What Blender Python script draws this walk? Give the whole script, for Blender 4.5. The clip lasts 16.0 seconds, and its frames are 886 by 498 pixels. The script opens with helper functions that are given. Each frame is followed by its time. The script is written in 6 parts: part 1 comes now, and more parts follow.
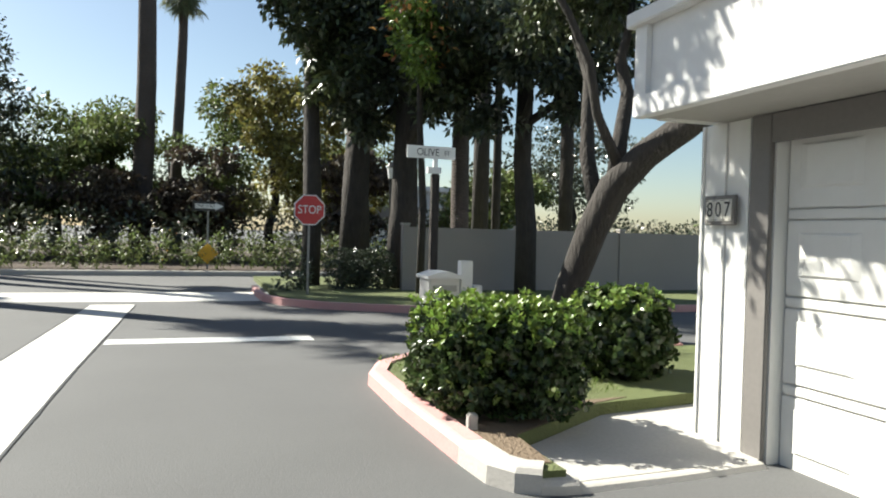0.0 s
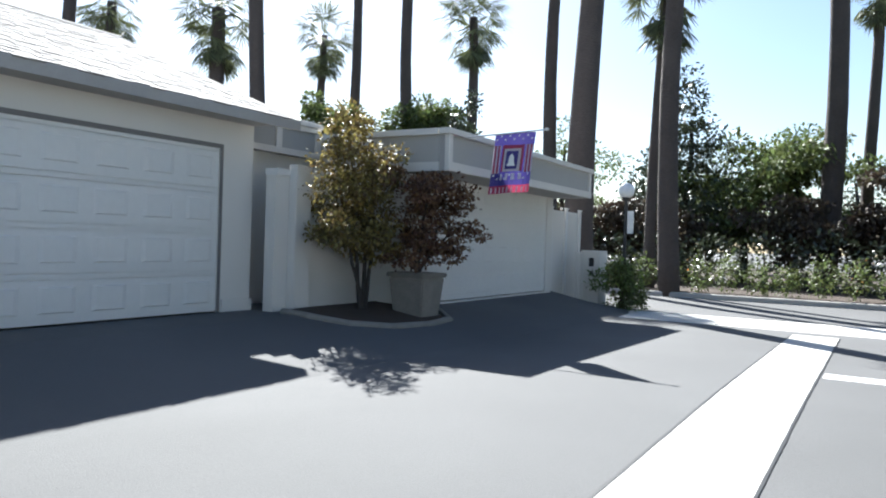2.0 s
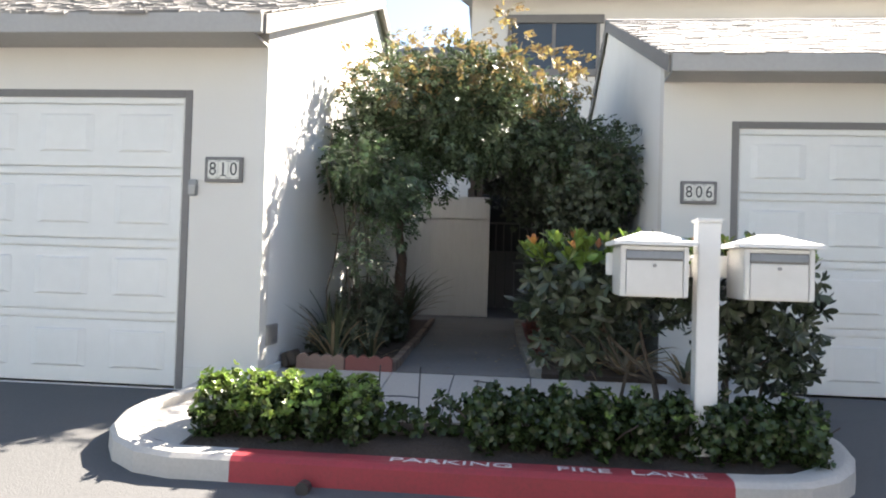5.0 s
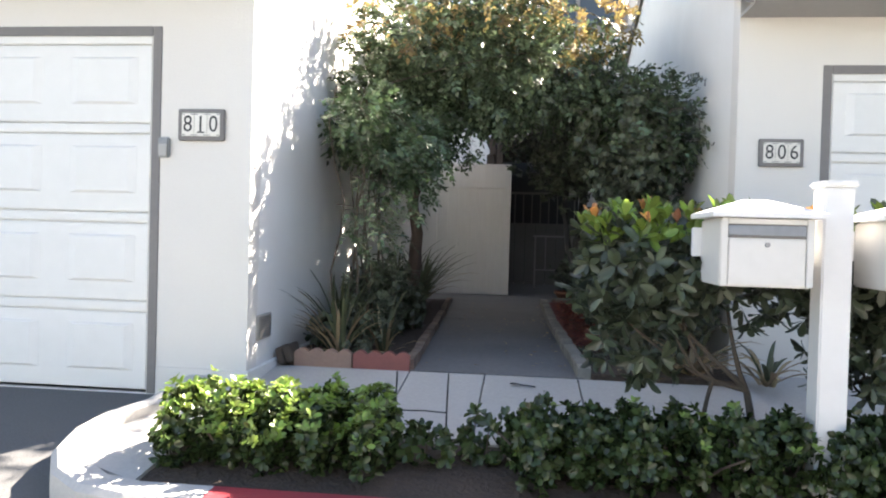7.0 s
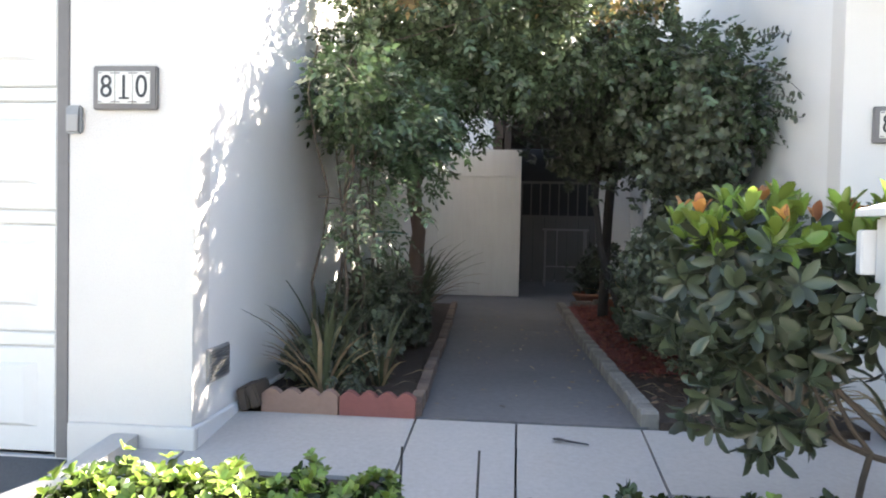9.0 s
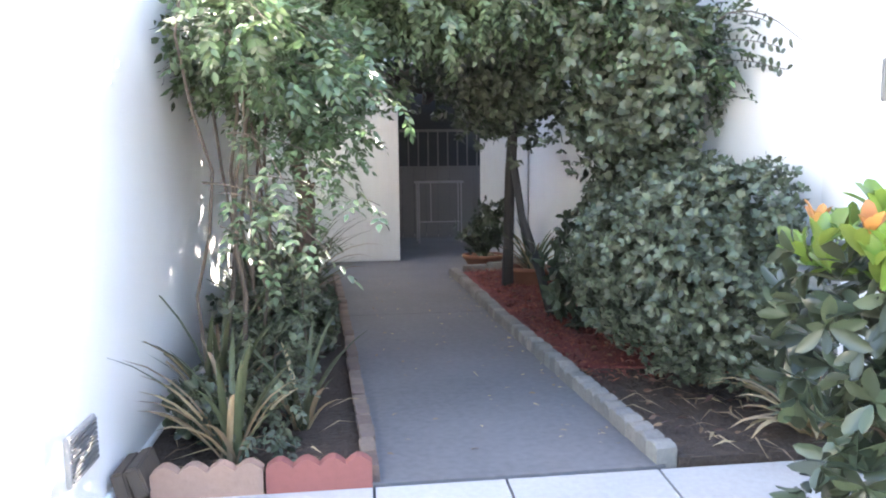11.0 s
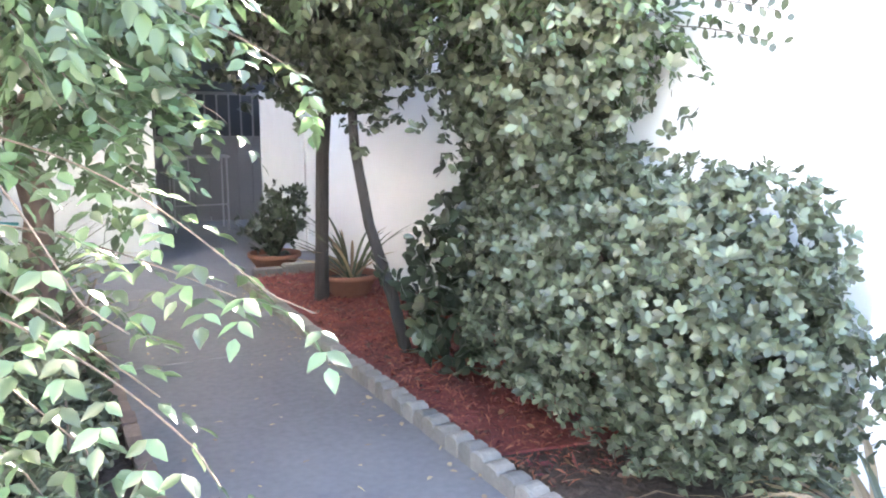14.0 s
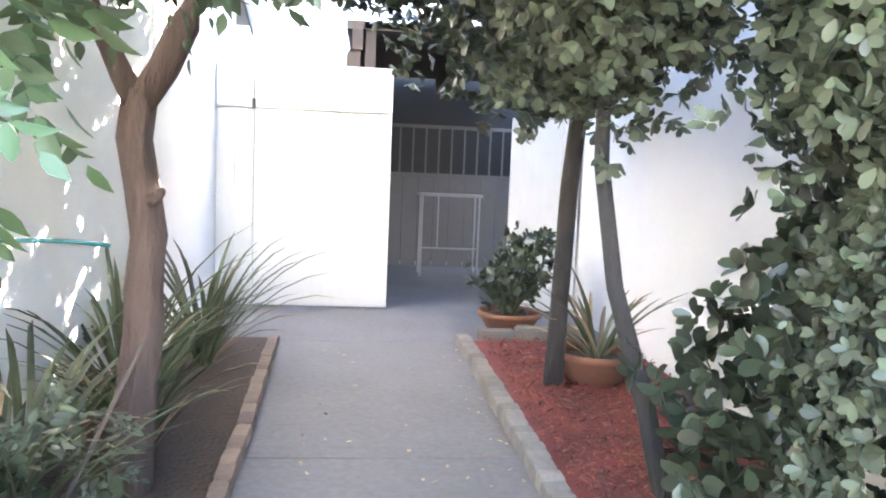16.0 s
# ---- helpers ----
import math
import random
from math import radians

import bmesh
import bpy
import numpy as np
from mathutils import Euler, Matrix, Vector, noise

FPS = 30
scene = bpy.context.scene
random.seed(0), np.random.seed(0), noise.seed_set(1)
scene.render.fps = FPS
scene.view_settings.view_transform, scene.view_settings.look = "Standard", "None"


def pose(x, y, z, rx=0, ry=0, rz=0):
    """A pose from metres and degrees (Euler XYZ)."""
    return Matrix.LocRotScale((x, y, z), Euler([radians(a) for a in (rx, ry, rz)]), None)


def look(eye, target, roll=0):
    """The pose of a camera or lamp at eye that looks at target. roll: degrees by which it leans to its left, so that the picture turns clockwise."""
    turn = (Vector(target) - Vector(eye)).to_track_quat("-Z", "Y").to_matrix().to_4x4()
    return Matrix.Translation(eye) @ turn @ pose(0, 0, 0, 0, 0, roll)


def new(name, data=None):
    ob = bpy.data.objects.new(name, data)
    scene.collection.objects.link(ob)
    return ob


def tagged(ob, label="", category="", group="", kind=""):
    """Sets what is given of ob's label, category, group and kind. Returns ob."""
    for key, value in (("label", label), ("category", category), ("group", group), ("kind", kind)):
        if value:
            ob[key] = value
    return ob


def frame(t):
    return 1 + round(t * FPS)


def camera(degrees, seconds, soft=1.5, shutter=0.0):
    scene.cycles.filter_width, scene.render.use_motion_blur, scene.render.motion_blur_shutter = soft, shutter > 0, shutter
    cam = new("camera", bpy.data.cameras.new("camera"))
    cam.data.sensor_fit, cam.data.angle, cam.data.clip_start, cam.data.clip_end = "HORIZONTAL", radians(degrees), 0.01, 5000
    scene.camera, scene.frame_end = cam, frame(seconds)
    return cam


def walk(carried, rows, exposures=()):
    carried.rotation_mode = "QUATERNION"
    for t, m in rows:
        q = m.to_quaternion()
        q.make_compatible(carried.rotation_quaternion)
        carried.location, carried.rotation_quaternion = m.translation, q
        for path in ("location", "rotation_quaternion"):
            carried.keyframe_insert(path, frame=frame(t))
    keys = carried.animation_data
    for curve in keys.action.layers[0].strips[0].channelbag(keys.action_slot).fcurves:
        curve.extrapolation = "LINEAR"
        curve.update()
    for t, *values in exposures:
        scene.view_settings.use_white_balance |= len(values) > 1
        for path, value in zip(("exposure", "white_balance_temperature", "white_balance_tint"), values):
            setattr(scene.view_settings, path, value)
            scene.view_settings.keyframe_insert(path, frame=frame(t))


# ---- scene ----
cam = camera(62.6, 16.0, soft=2.0)
PATH = [
    (0, (-1.064, -7.862, 1.013), (0.831, -8.5, 0.969), 1.5),
    (0.5, (-1.042, -7.861, 1.013), (0.937, -8.15, 0.966), 2.0),
    (1, (-1.008, -7.759, 1.017), (0.987, -7.618, 0.997), 2.2),
    (1.5, (-0.958, -7.59, 1.027), (0.947, -6.978, 1.015), 1.7),
    (2, (-1.128, -7.382, 1.027), (0.587, -6.353, 1.005), 1.9),
    (2.5, (-1.246, -7.05, 1.003), (0.199, -5.668, 0.975), 0.3),
    (2.8, (-1.235, -6.943, 0.995), (-0.021, -5.354, 0.974), 0.1),
    (3, (-1.198, -6.904, 0.998), (-0.163, -5.192, 0.986), 0.4),
    (3.5, (-1.132, -6.769, 0.961), (-0.653, -4.827, 0.993), 2.0),
    (4, (-1.156, -6.525, 0.988), (-1.068, -4.527, 1.014), -0.0),
    (4.5, (-1.18, -6.284, 0.97), (-1.281, -4.287, 1.004), -0.1),
    (5, (-1.179, -6.06, 0.954), (-1.375, -4.07, 1.0), 1.7),
    (5.2, (-1.187, -5.994, 0.952), (-1.399, -4.006, 0.975), 1.7),
    (7.5, (-1.453, -4.772, 0.995), (-1.671, -2.784, 0.961), 1.6),
    (8, (-1.49, -4.481, 0.998), (-1.699, -2.492, 0.967), 1.2),
    (8.2, (-1.503, -4.371, 0.999), (-1.723, -2.383, 0.968), 1.2),
    (10.3, (-1.912, -3.253, 1.191), (-1.901, -1.26, 1.025), 0.0),
    (10.5, (-1.954, -3.178, 1.215), (-1.877, -1.188, 1.03), -0.4),
    (11, (-2.139, -2.969, 1.245), (-1.901, -0.996, 1.026), -0.7),
    (11.5, (-2.147, -2.634, 1.206), (-1.808, -0.672, 1.016), -0.3),
    (12, (-2.289, -2.426, 1.265), (-1.729, -0.523, 1.008), -1.0),
    (12.5, (-2.413, -2.165, 1.219), (-1.671, -0.326, 0.96), 0.5),
    (13.0, (-2.425, -1.95, 1.305), (-1.539, -0.185, 0.991), -0.6),
    (13.5, (-2.417, -1.732, 1.32), (-1.521, 0.041, 1.088), -0.8),
    (14, (-2.367, -1.436, 1.389), (-1.455, 0.314, 1.066), 0.3),
    (14.5, (-2.173, -1.122, 1.375), (-1.477, 0.725, 1.053), 2.6),
    (15, (-2.014, -0.774, 1.327), (-1.444, 1.115, 1.0), 2.2),
    (15.5, (-1.891, -0.474, 1.301), (-1.52, 1.472, 1.023), 2.9),
    (16, (-1.758, -0.166, 1.228), (-1.555, 1.814, 1.036), 2.4),
]
walk(cam, [(t, look(eye, target, roll)) for t, eye, target, roll in PATH],
     exposures=[(0.0, 1.4, 6600, 5), (0.5, 1.7, 6400, 6), (1.0, 1.82, 6150, 7), (2.4, 1.8, 5950, 8), (3.0, 1.95, 6150, 9), (3.5, 2.1, 6800, 11), (4.0, 2.4, 7000, 12), (5.2, 2.8, 7000, 13), (7.3, 3.35, 7050, 14), (8.2, 3.55, 7050, 14), (10.3, 4.15, 6850, 15), (11.0, 5.0, 6700, 17), (12.0, 6.0, 6650, 19), (13.5, 6.05, 6850, 19), (14.5, 6.1, 6950, 18), (16.0, 6.5, 6850, 17)])

# ---------------------------------------------------------------- light
SUN_BEARING, SUN_HEIGHT = 45.5, 39.6
world = bpy.data.worlds.new("sky")
scene.world = world
world.use_nodes = True
wn = world.node_tree
sky = wn.nodes.new("ShaderNodeTexSky")
sky.sky_type = "NISHITA"
sky.sun_disc = False
sky.sun_elevation = radians(SUN_HEIGHT)
sky.sun_rotation = radians(SUN_BEARING)
sky.air_density, sky.dust_density, sky.ozone_density = 1.0, 0.8, 1.0
wn.nodes["Background"].inputs["Strength"].default_value = 0.052
wn.links.new(sky.outputs[0], wn.nodes["Background"].inputs["Color"])
sun = new("sun", bpy.data.lights.new("sun", "SUN"))
sun.data.energy, sun.data.angle, sun.data.color = 5.0, radians(0.55), (1.0, 0.955, 0.88)
to_sun = Vector((math.sin(radians(SUN_BEARING)) * math.cos(radians(SUN_HEIGHT)), math.cos(radians(SUN_BEARING)) * math.cos(radians(SUN_HEIGHT)), math.sin(radians(SUN_HEIGHT))))
sun.matrix_basis = look(to_sun * 60, (0, 0, 0))


# ---------------------------------------------------------------- materials
def material(name, colour, rough=0.7, second=None, grain=40.0, patch=1.2, bump=0.2, metal=0.0, amount=0.5, island=0.0, obj_random=0.0, translucent=0.0, dist=0.01, stretch=(1, 1, 1)):
    m = bpy.data.materials.new(name)
    m.use_nodes = True
    t, n = m.node_tree, m.node_tree.nodes
    b = n["Principled BSDF"]
    second = second or tuple(c * 0.72 for c in colour)
    geo = n.new("ShaderNodeNewGeometry")
    mp = n.new("ShaderNodeMapping")
    mp.inputs["Scale"].default_value = stretch
    t.links.new(geo.outputs["Position"], mp.inputs["Vector"])
    fine, big = n.new("ShaderNodeTexNoise"), n.new("ShaderNodeTexNoise")
    fine.inputs["Scale"].default_value, fine.inputs["Detail"].default_value = grain, 6
    big.inputs["Scale"].default_value, big.inputs["Detail"].default_value = patch, 4
    t.links.new(mp.outputs[0], fine.inputs["Vector"])
    t.links.new(geo.outputs["Position"], big.inputs["Vector"])
    add = n.new("ShaderNodeMath")
    add.operation = "MULTIPLY_ADD"
    add.inputs[1].default_value, add.inputs[2].default_value = 0.5, 0.0
    t.links.new(fine.outputs["Fac"], add.inputs[0])
    add2 = n.new("ShaderNodeMath")
    add2.operation = "MULTIPLY_ADD"
    add2.inputs[1].default_value = 0.5
    t.links.new(big.outputs["Fac"], add2.inputs[0])
    t.links.new(add.outputs[0], add2.inputs[2])
    ramp = n.new("ShaderNodeMapRange")
    ramp.inputs["From Min"].default_value, ramp.inputs["From Max"].default_value = 0.5 - 0.28 / (0.4 + amount), 0.5 + 0.28 / (0.4 + amount)
    t.links.new(add2.outputs[0], ramp.inputs["Value"])
    mix = n.new("ShaderNodeMix")
    mix.data_type = "RGBA"
    mix.inputs[6].default_value, mix.inputs[7].default_value = (*second, 1), (*colour, 1)
    t.links.new(ramp.outputs[0], mix.inputs[0])
    out = mix.outputs[2]
    for source, k in (("island", island), ("object", obj_random)):
        if k:
            src = geo.outputs["Random Per Island"] if source == "island" else n.new("ShaderNodeObjectInfo").outputs["Random"]
            hs = n.new("ShaderNodeHueSaturation")
            val = n.new("ShaderNodeMapRange")
            val.inputs["To Min"].default_value, val.inputs["To Max"].default_value = 1 - k, 1 + k
            t.links.new(src, val.inputs["Value"])
            t.links.new(val.outputs[0], hs.inputs["Value"])
            hue = n.new("ShaderNodeMapRange")
            hue.inputs["To Min"].default_value, hue.inputs["To Max"].default_value = 0.5 - 0.05 * k, 0.5 + 0.03 * k
            t.links.new(src, hue.inputs["Value"])
            t.links.new(hue.outputs[0], hs.inputs["Hue"])
            t.links.new(out, hs.inputs["Color"])
            out = hs.outputs["Color"]
    t.links.new(out, b.inputs["Base Color"])
    b.inputs["Roughness"].default_value, b.inputs["Metallic"].default_value = rough, metal
    if bump:
        bp = n.new("ShaderNodeBump")
        bp.inputs["Strength"].default_value, bp.inputs["Distance"].default_value = bump, dist
        t.links.new(fine.outputs["Fac"], bp.inputs["Height"])
        t.links.new(bp.outputs[0], b.inputs["Normal"])
    if translucent:
        tr, ms = n.new("ShaderNodeBsdfTranslucent"), n.new("ShaderNodeMixShader")
        t.links.new(out, tr.inputs["Color"])
        ms.inputs[0].default_value = translucent
        t.links.new(b.outputs[0], ms.inputs[1])
        t.links.new(tr.outputs[0], ms.inputs[2])
        t.links.new(ms.outputs[0], n["Material Output"].inputs["Surface"])
    return m


M = dict(
    asphalt=material("asphalt", (0.118, 0.118, 0.118), 0.88, (0.072, 0.072, 0.072), 90, 0.4, 0.35, amount=0.95),
    concrete=material("concrete", (0.46, 0.44, 0.41), 0.85, (0.33, 0.315, 0.29), 45, 1.1, 0.2, amount=0.6),
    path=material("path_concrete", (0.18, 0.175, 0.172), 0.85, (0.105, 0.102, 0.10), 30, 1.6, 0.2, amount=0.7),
    gutter=material("gutter_concrete", (0.62, 0.60, 0.56), 0.85, (0.5, 0.485, 0.45), 60, 0.8, 0.15, amount=0.5),
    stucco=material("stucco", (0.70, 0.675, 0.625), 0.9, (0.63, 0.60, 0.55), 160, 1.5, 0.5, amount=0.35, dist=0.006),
    # Side-wall stucco: patchy wear, and a paler tone that paints their brighter light.
    stucco_lit_wear=material("stucco_lit_worn", (0.80, 0.785, 0.75), 0.9, (0.70, 0.68, 0.64), 120, 3.0, 0.5, amount=0.5, dist=0.006),
    siding=material("siding_paint", (0.74, 0.735, 0.71), 0.6, (0.66, 0.65, 0.62), 25, 2.0, 0.15, stretch=(1, 1, 0.1)),
    garage=material("garage_paint", (0.74, 0.73, 0.695), 0.5, (0.66, 0.65, 0.61), 12, 1.0, 0.06, amount=0.4),
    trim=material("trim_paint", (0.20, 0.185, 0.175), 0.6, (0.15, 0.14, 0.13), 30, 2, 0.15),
    fascia=material("fascia_paint", (0.40, 0.385, 0.36), 0.7, (0.33, 0.315, 0.295), 30, 2, 0.15),
    panel=material("panel_paint", (0.42, 0.41, 0.385), 0.75, (0.36, 0.35, 0.325), 60, 2, 0.25),
    shingle=material("shingle", (0.29, 0.275, 0.26), 0.9, (0.17, 0.16, 0.15), 50, 3, 0.5, obj_random=0.25, island=0.35),
    white=material("white_paint", (0.73, 0.72, 0.70), 0.45, (0.64, 0.63, 0.61), 20, 3, 0.05, amount=0.35),
    cream=material("cream_metal", (0.63, 0.615, 0.585), 0.4, (0.56, 0.545, 0.51), 20, 5, 0.04, amount=0.4),
    red_kerb=material("red_kerb_paint", (0.36, 0.03, 0.042), 0.6, (0.22, 0.03, 0.035), 50, 4, 0.25, amount=0.9),
    pink_kerb=material("faded_red_kerb", (0.56, 0.22, 0.22), 0.7, (0.52, 0.38, 0.35), 50, 3, 0.2),
    kerb=material("kerb_concrete", (0.50, 0.475, 0.44), 0.85, (0.36, 0.34, 0.31), 50, 2, 0.25),
    soil=material("soil", (0.075, 0.05, 0.035), 0.95, (0.04, 0.028, 0.02), 40, 3, 0.9, dist=0.03),
    dry_soil=material("dry_soil", (0.21, 0.155, 0.105), 0.95, (0.12, 0.085, 0.055), 45, 3, 0.9, dist=0.03),
    mulch=material("red_mulch", (0.29, 0.08, 0.05), 0.9, (0.10, 0.038, 0.028), 60, 5, 0.5, amount=1.2, island=0.6),
    grass=material("grass_blades", (0.16, 0.22, 0.05), 0.7, (0.10, 0.15, 0.04), 30, 2, 0.0, island=0.4, translucent=0.3),
    lawn=material("lawn_soil", (0.14, 0.17, 0.055), 0.9, (0.08, 0.09, 0.04), 60, 2, 0.8, dist=0.03),
    brick=material("edging_brick", (0.34, 0.13, 0.095), 0.85, (0.25, 0.10, 0.075), 50, 5, 0.3, obj_random=0.2),
    tan=material("faded_brick", (0.34, 0.22, 0.165), 0.85, (0.25, 0.155, 0.115), 50, 5, 0.3),
    edging=material("edging_cement", (0.25, 0.23, 0.20), 0.9, (0.135, 0.122, 0.105), 45, 6, 0.5, obj_random=0.18),
    brown_edging=material("brown_edging", (0.24, 0.17, 0.13), 0.9, (0.12, 0.09, 0.07), 45, 6, 0.5, obj_random=0.25),
    bark=material("bark", (0.064, 0.055, 0.048), 0.95, (0.024, 0.021, 0.019), 22, 3, 1.0, dist=0.05, stretch=(1, 1, 0.22)),
    brown_bark=material("brown_bark", (0.12, 0.08, 0.062), 0.9, (0.06, 0.04, 0.032), 25, 4, 0.9, dist=0.03, stretch=(1, 1, 0.3)),
    palm_bark=material("palm_bark", (0.115, 0.093, 0.083), 0.95, (0.06, 0.048, 0.043), 9, 1, 0.9, dist=0.05, stretch=(1, 1, 3.0)),
    stem=material("stem", (0.10, 0.076, 0.056), 0.9, (0.055, 0.042, 0.03), 40, 5, 0.4),
    dry=material("dry_leaf", (0.38, 0.30, 0.18), 0.8, (0.26, 0.19, 0.11), 15, 6, 0.1, island=0.35, translucent=0.25),
    strap=material("strap_leaf", (0.062, 0.082, 0.042), 0.5, (0.105, 0.115, 0.062), 10, 6, 0.1, island=0.4, translucent=0.25),
    gate=material("gate_paint", (0.70, 0.695, 0.675), 0.7, (0.58, 0.57, 0.55), 20, 2, 0.1, stretch=(1, 1, 0.15)),
    fence=material("fence_block", (0.36, 0.32, 0.295), 0.9, (0.30, 0.27, 0.25), 40, 1, 0.3),
    dark_wood=material("dark_wood", (0.10, 0.075, 0.055), 0.8, (0.06, 0.045, 0.035), 30, 3, 0.4, stretch=(1, 1, 0.2)),
    iron=material("grey_metal", (0.30, 0.30, 0.30), 0.45, (0.22, 0.22, 0.22), 40, 4, 0.05, metal=0.6),
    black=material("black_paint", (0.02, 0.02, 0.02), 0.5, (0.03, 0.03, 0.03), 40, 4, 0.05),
    stop_red=material("sign_red", (0.55, 0.03, 0.035), 0.4, (0.48, 0.03, 0.03), 10, 3, 0.0),
    sign_yellow=material("sign_yellow", (0.75, 0.42, 0.02), 0.4, (0.68, 0.37, 0.02), 10, 3, 0.0),
    sign_white=material("sign_white", (0.78, 0.78, 0.76), 0.4, (0.70, 0.70, 0.68), 10, 3, 0.0),
    tile=material("number_tile", (0.72, 0.69, 0.62), 0.25, (0.65, 0.62, 0.55), 30, 6, 0.0),
    terracotta=material("terracotta", (0.27, 0.115, 0.07), 0.85, (0.18, 0.08, 0.05), 25, 4, 0.2),
    globe=material("frosted_globe", (0.8, 0.8, 0.8), 0.35, (0.74, 0.74, 0.74), 5, 3, 0.0),
    flag_blue=material("flag_blue", (0.075, 0.06, 0.22), 0.85, (0.07, 0.055, 0.26), 30, 3, 0.1, translucent=0.3),
    flag_red=material("flag_red", (0.45, 0.06, 0.12), 0.85, (0.38, 0.05, 0.10), 30, 3, 0.1, translucent=0.3),
    flag_white=material("flag_white", (0.70, 0.66, 0.68), 0.85, (0.62, 0.58, 0.62), 30, 3, 0.1, translucent=0.3),
    teal=material("teal_hose", (0.02, 0.17, 0.16), 0.4, (0.02, 0.13, 0.13), 30, 4, 0.05),
    far_white=material("far_building", (0.62, 0.64, 0.66), 0.8, (0.55, 0.57, 0.6), 4, 0.3, 0.0),
)
LEAF = dict(
    vine=material("leaf_vine", (0.105, 0.14, 0.075), 0.27, (0.075, 0.104, 0.055), 8, 1.2, 0.0, island=0.55, translucent=0.24),
    rose=material("leaf_rose", (0.074, 0.116, 0.052), 0.35, (0.052, 0.085, 0.04), 8, 2.0, 0.0, island=0.5, translucent=0.22),
    vine_new=material("leaf_vine_new", (0.28, 0.17, 0.07), 0.5, (0.17, 0.17, 0.055), 6, 2, 0.0, island=0.5, translucent=0.35),
    shrub=material("leaf_shrub", (0.066, 0.082, 0.046), 0.5, (0.095, 0.108, 0.066), 8, 1.5, 0.0, island=0.5, translucent=0.15),
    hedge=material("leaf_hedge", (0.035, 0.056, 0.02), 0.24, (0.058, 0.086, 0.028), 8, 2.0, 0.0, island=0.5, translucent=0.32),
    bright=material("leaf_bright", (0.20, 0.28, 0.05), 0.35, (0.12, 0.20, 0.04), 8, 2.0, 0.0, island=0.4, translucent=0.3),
    orange=material("leaf_orange", (0.50, 0.20, 0.06), 0.5, (0.42, 0.24, 0.08), 8, 2.0, 0.0, island=0.4, translucent=0.3),
    dark=material("leaf_dark", (0.042, 0.056, 0.032), 0.34, (0.06, 0.074, 0.042), 4, 1.0, 0.0, island=0.5, translucent=0.14),
    tree=material("leaf_tree", (0.045, 0.062, 0.024), 0.36, (0.075, 0.092, 0.036), 3, 0.8, 0.0, island=0.5, translucent=0.15),
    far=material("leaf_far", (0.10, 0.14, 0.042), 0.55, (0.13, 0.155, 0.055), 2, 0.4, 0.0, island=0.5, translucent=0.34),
    olive=material("leaf_olive", (0.26, 0.23, 0.06), 0.6, (0.15, 0.15, 0.05), 2, 0.5, 0.0, island=0.5, translucent=0.3),
    russet=material("leaf_russet", (0.085, 0.052, 0.04), 0.6, (0.065, 0.062, 0.036), 2, 0.5, 0.0, island=0.5, translucent=0.15),
    gold=material("leaf_gold", (0.26, 0.19, 0.055), 0.5, (0.11, 0.105, 0.04), 6, 0.9, 0.0, island=0.6, translucent=0.35),
    copper=material("leaf_copper", (0.20, 0.10, 0.055), 0.5, (0.085, 0.06, 0.035), 6, 0.9, 0.0, island=0.6, translucent=0.3),
    palm=material("leaf_palm", (0.15, 0.17, 0.085), 0.5, (0.11, 0.125, 0.06), 3, 1.0, 0.0, island=0.3, translucent=0.35),
)


def glass_material():
    m = bpy.data.materials.new("window_glass")
    m.use_nodes = True
    b = m.node_tree.nodes["Principled BSDF"]
    b.inputs["Base Color"].default_value = (0.05, 0.06, 0.07, 1)
    b.inputs["Roughness"].default_value = 0.06
    return m


M["glass"] = glass_material()

# ---------------------------------------------------------------- building blocks
rng = np.random.default_rng(7)


def origin(ob):
    v = Vector((0, 0, 0))
    while ob is not None:
        v += ob.location
        ob = ob.parent
    return v


def thing(name, at, label, category, group="", kind=""):
    ob = new(name)
    ob.empty_display_size = 0.1
    ob.location = at
    return tagged(ob, label, category, group, kind)


def link_mesh(name, me, mat, parent, label=""):
    me.materials.append(mat)
    ob = new(name, me)
    if parent is not None:
        ob.parent = parent
    if label:
        ob["label"] = label
    return ob


def part(name, bm, mat, parent=None, label="", smooth=False):
    """One mesh object from a bmesh in world metres, under its parent."""
    if parent is not None:
        bmesh.ops.translate(bm, verts=bm.verts, vec=-origin(parent))
    bmesh.ops.recalc_face_normals(bm, faces=bm.faces)
    me = bpy.data.meshes.new(name)
    bm.to_mesh(me)
    bm.free()
    if smooth:
        me.polygons.foreach_set("use_smooth", [True] * len(me.polygons))
    return link_mesh(name, me, mat, parent, label)


def structure(name, bm, mat, label, category):
    return tagged(part(name, bm, mat), label, category, kind="structure")


def box(bm, x0, x1, y0, y1, z0, z1, bevel=0.0):
    made = bmesh.ops.create_cube(bm, size=1.0, matrix=Matrix.Translation(((x0 + x1) / 2, (y0 + y1) / 2, (z0 + z1) / 2)) @ Matrix.Diagonal((x1 - x0, y1 - y0, z1 - z0, 1)))
    if bevel:
        edges = list({e for v in made["verts"] for e in v.link_edges})
        bmesh.ops.bevel(bm, geom=edges, offset=bevel, segments=2, affect="EDGES")
    return bm


def boxed(*dims, bevel=0.0):
    return box(bmesh.new(), *dims, bevel=bevel)


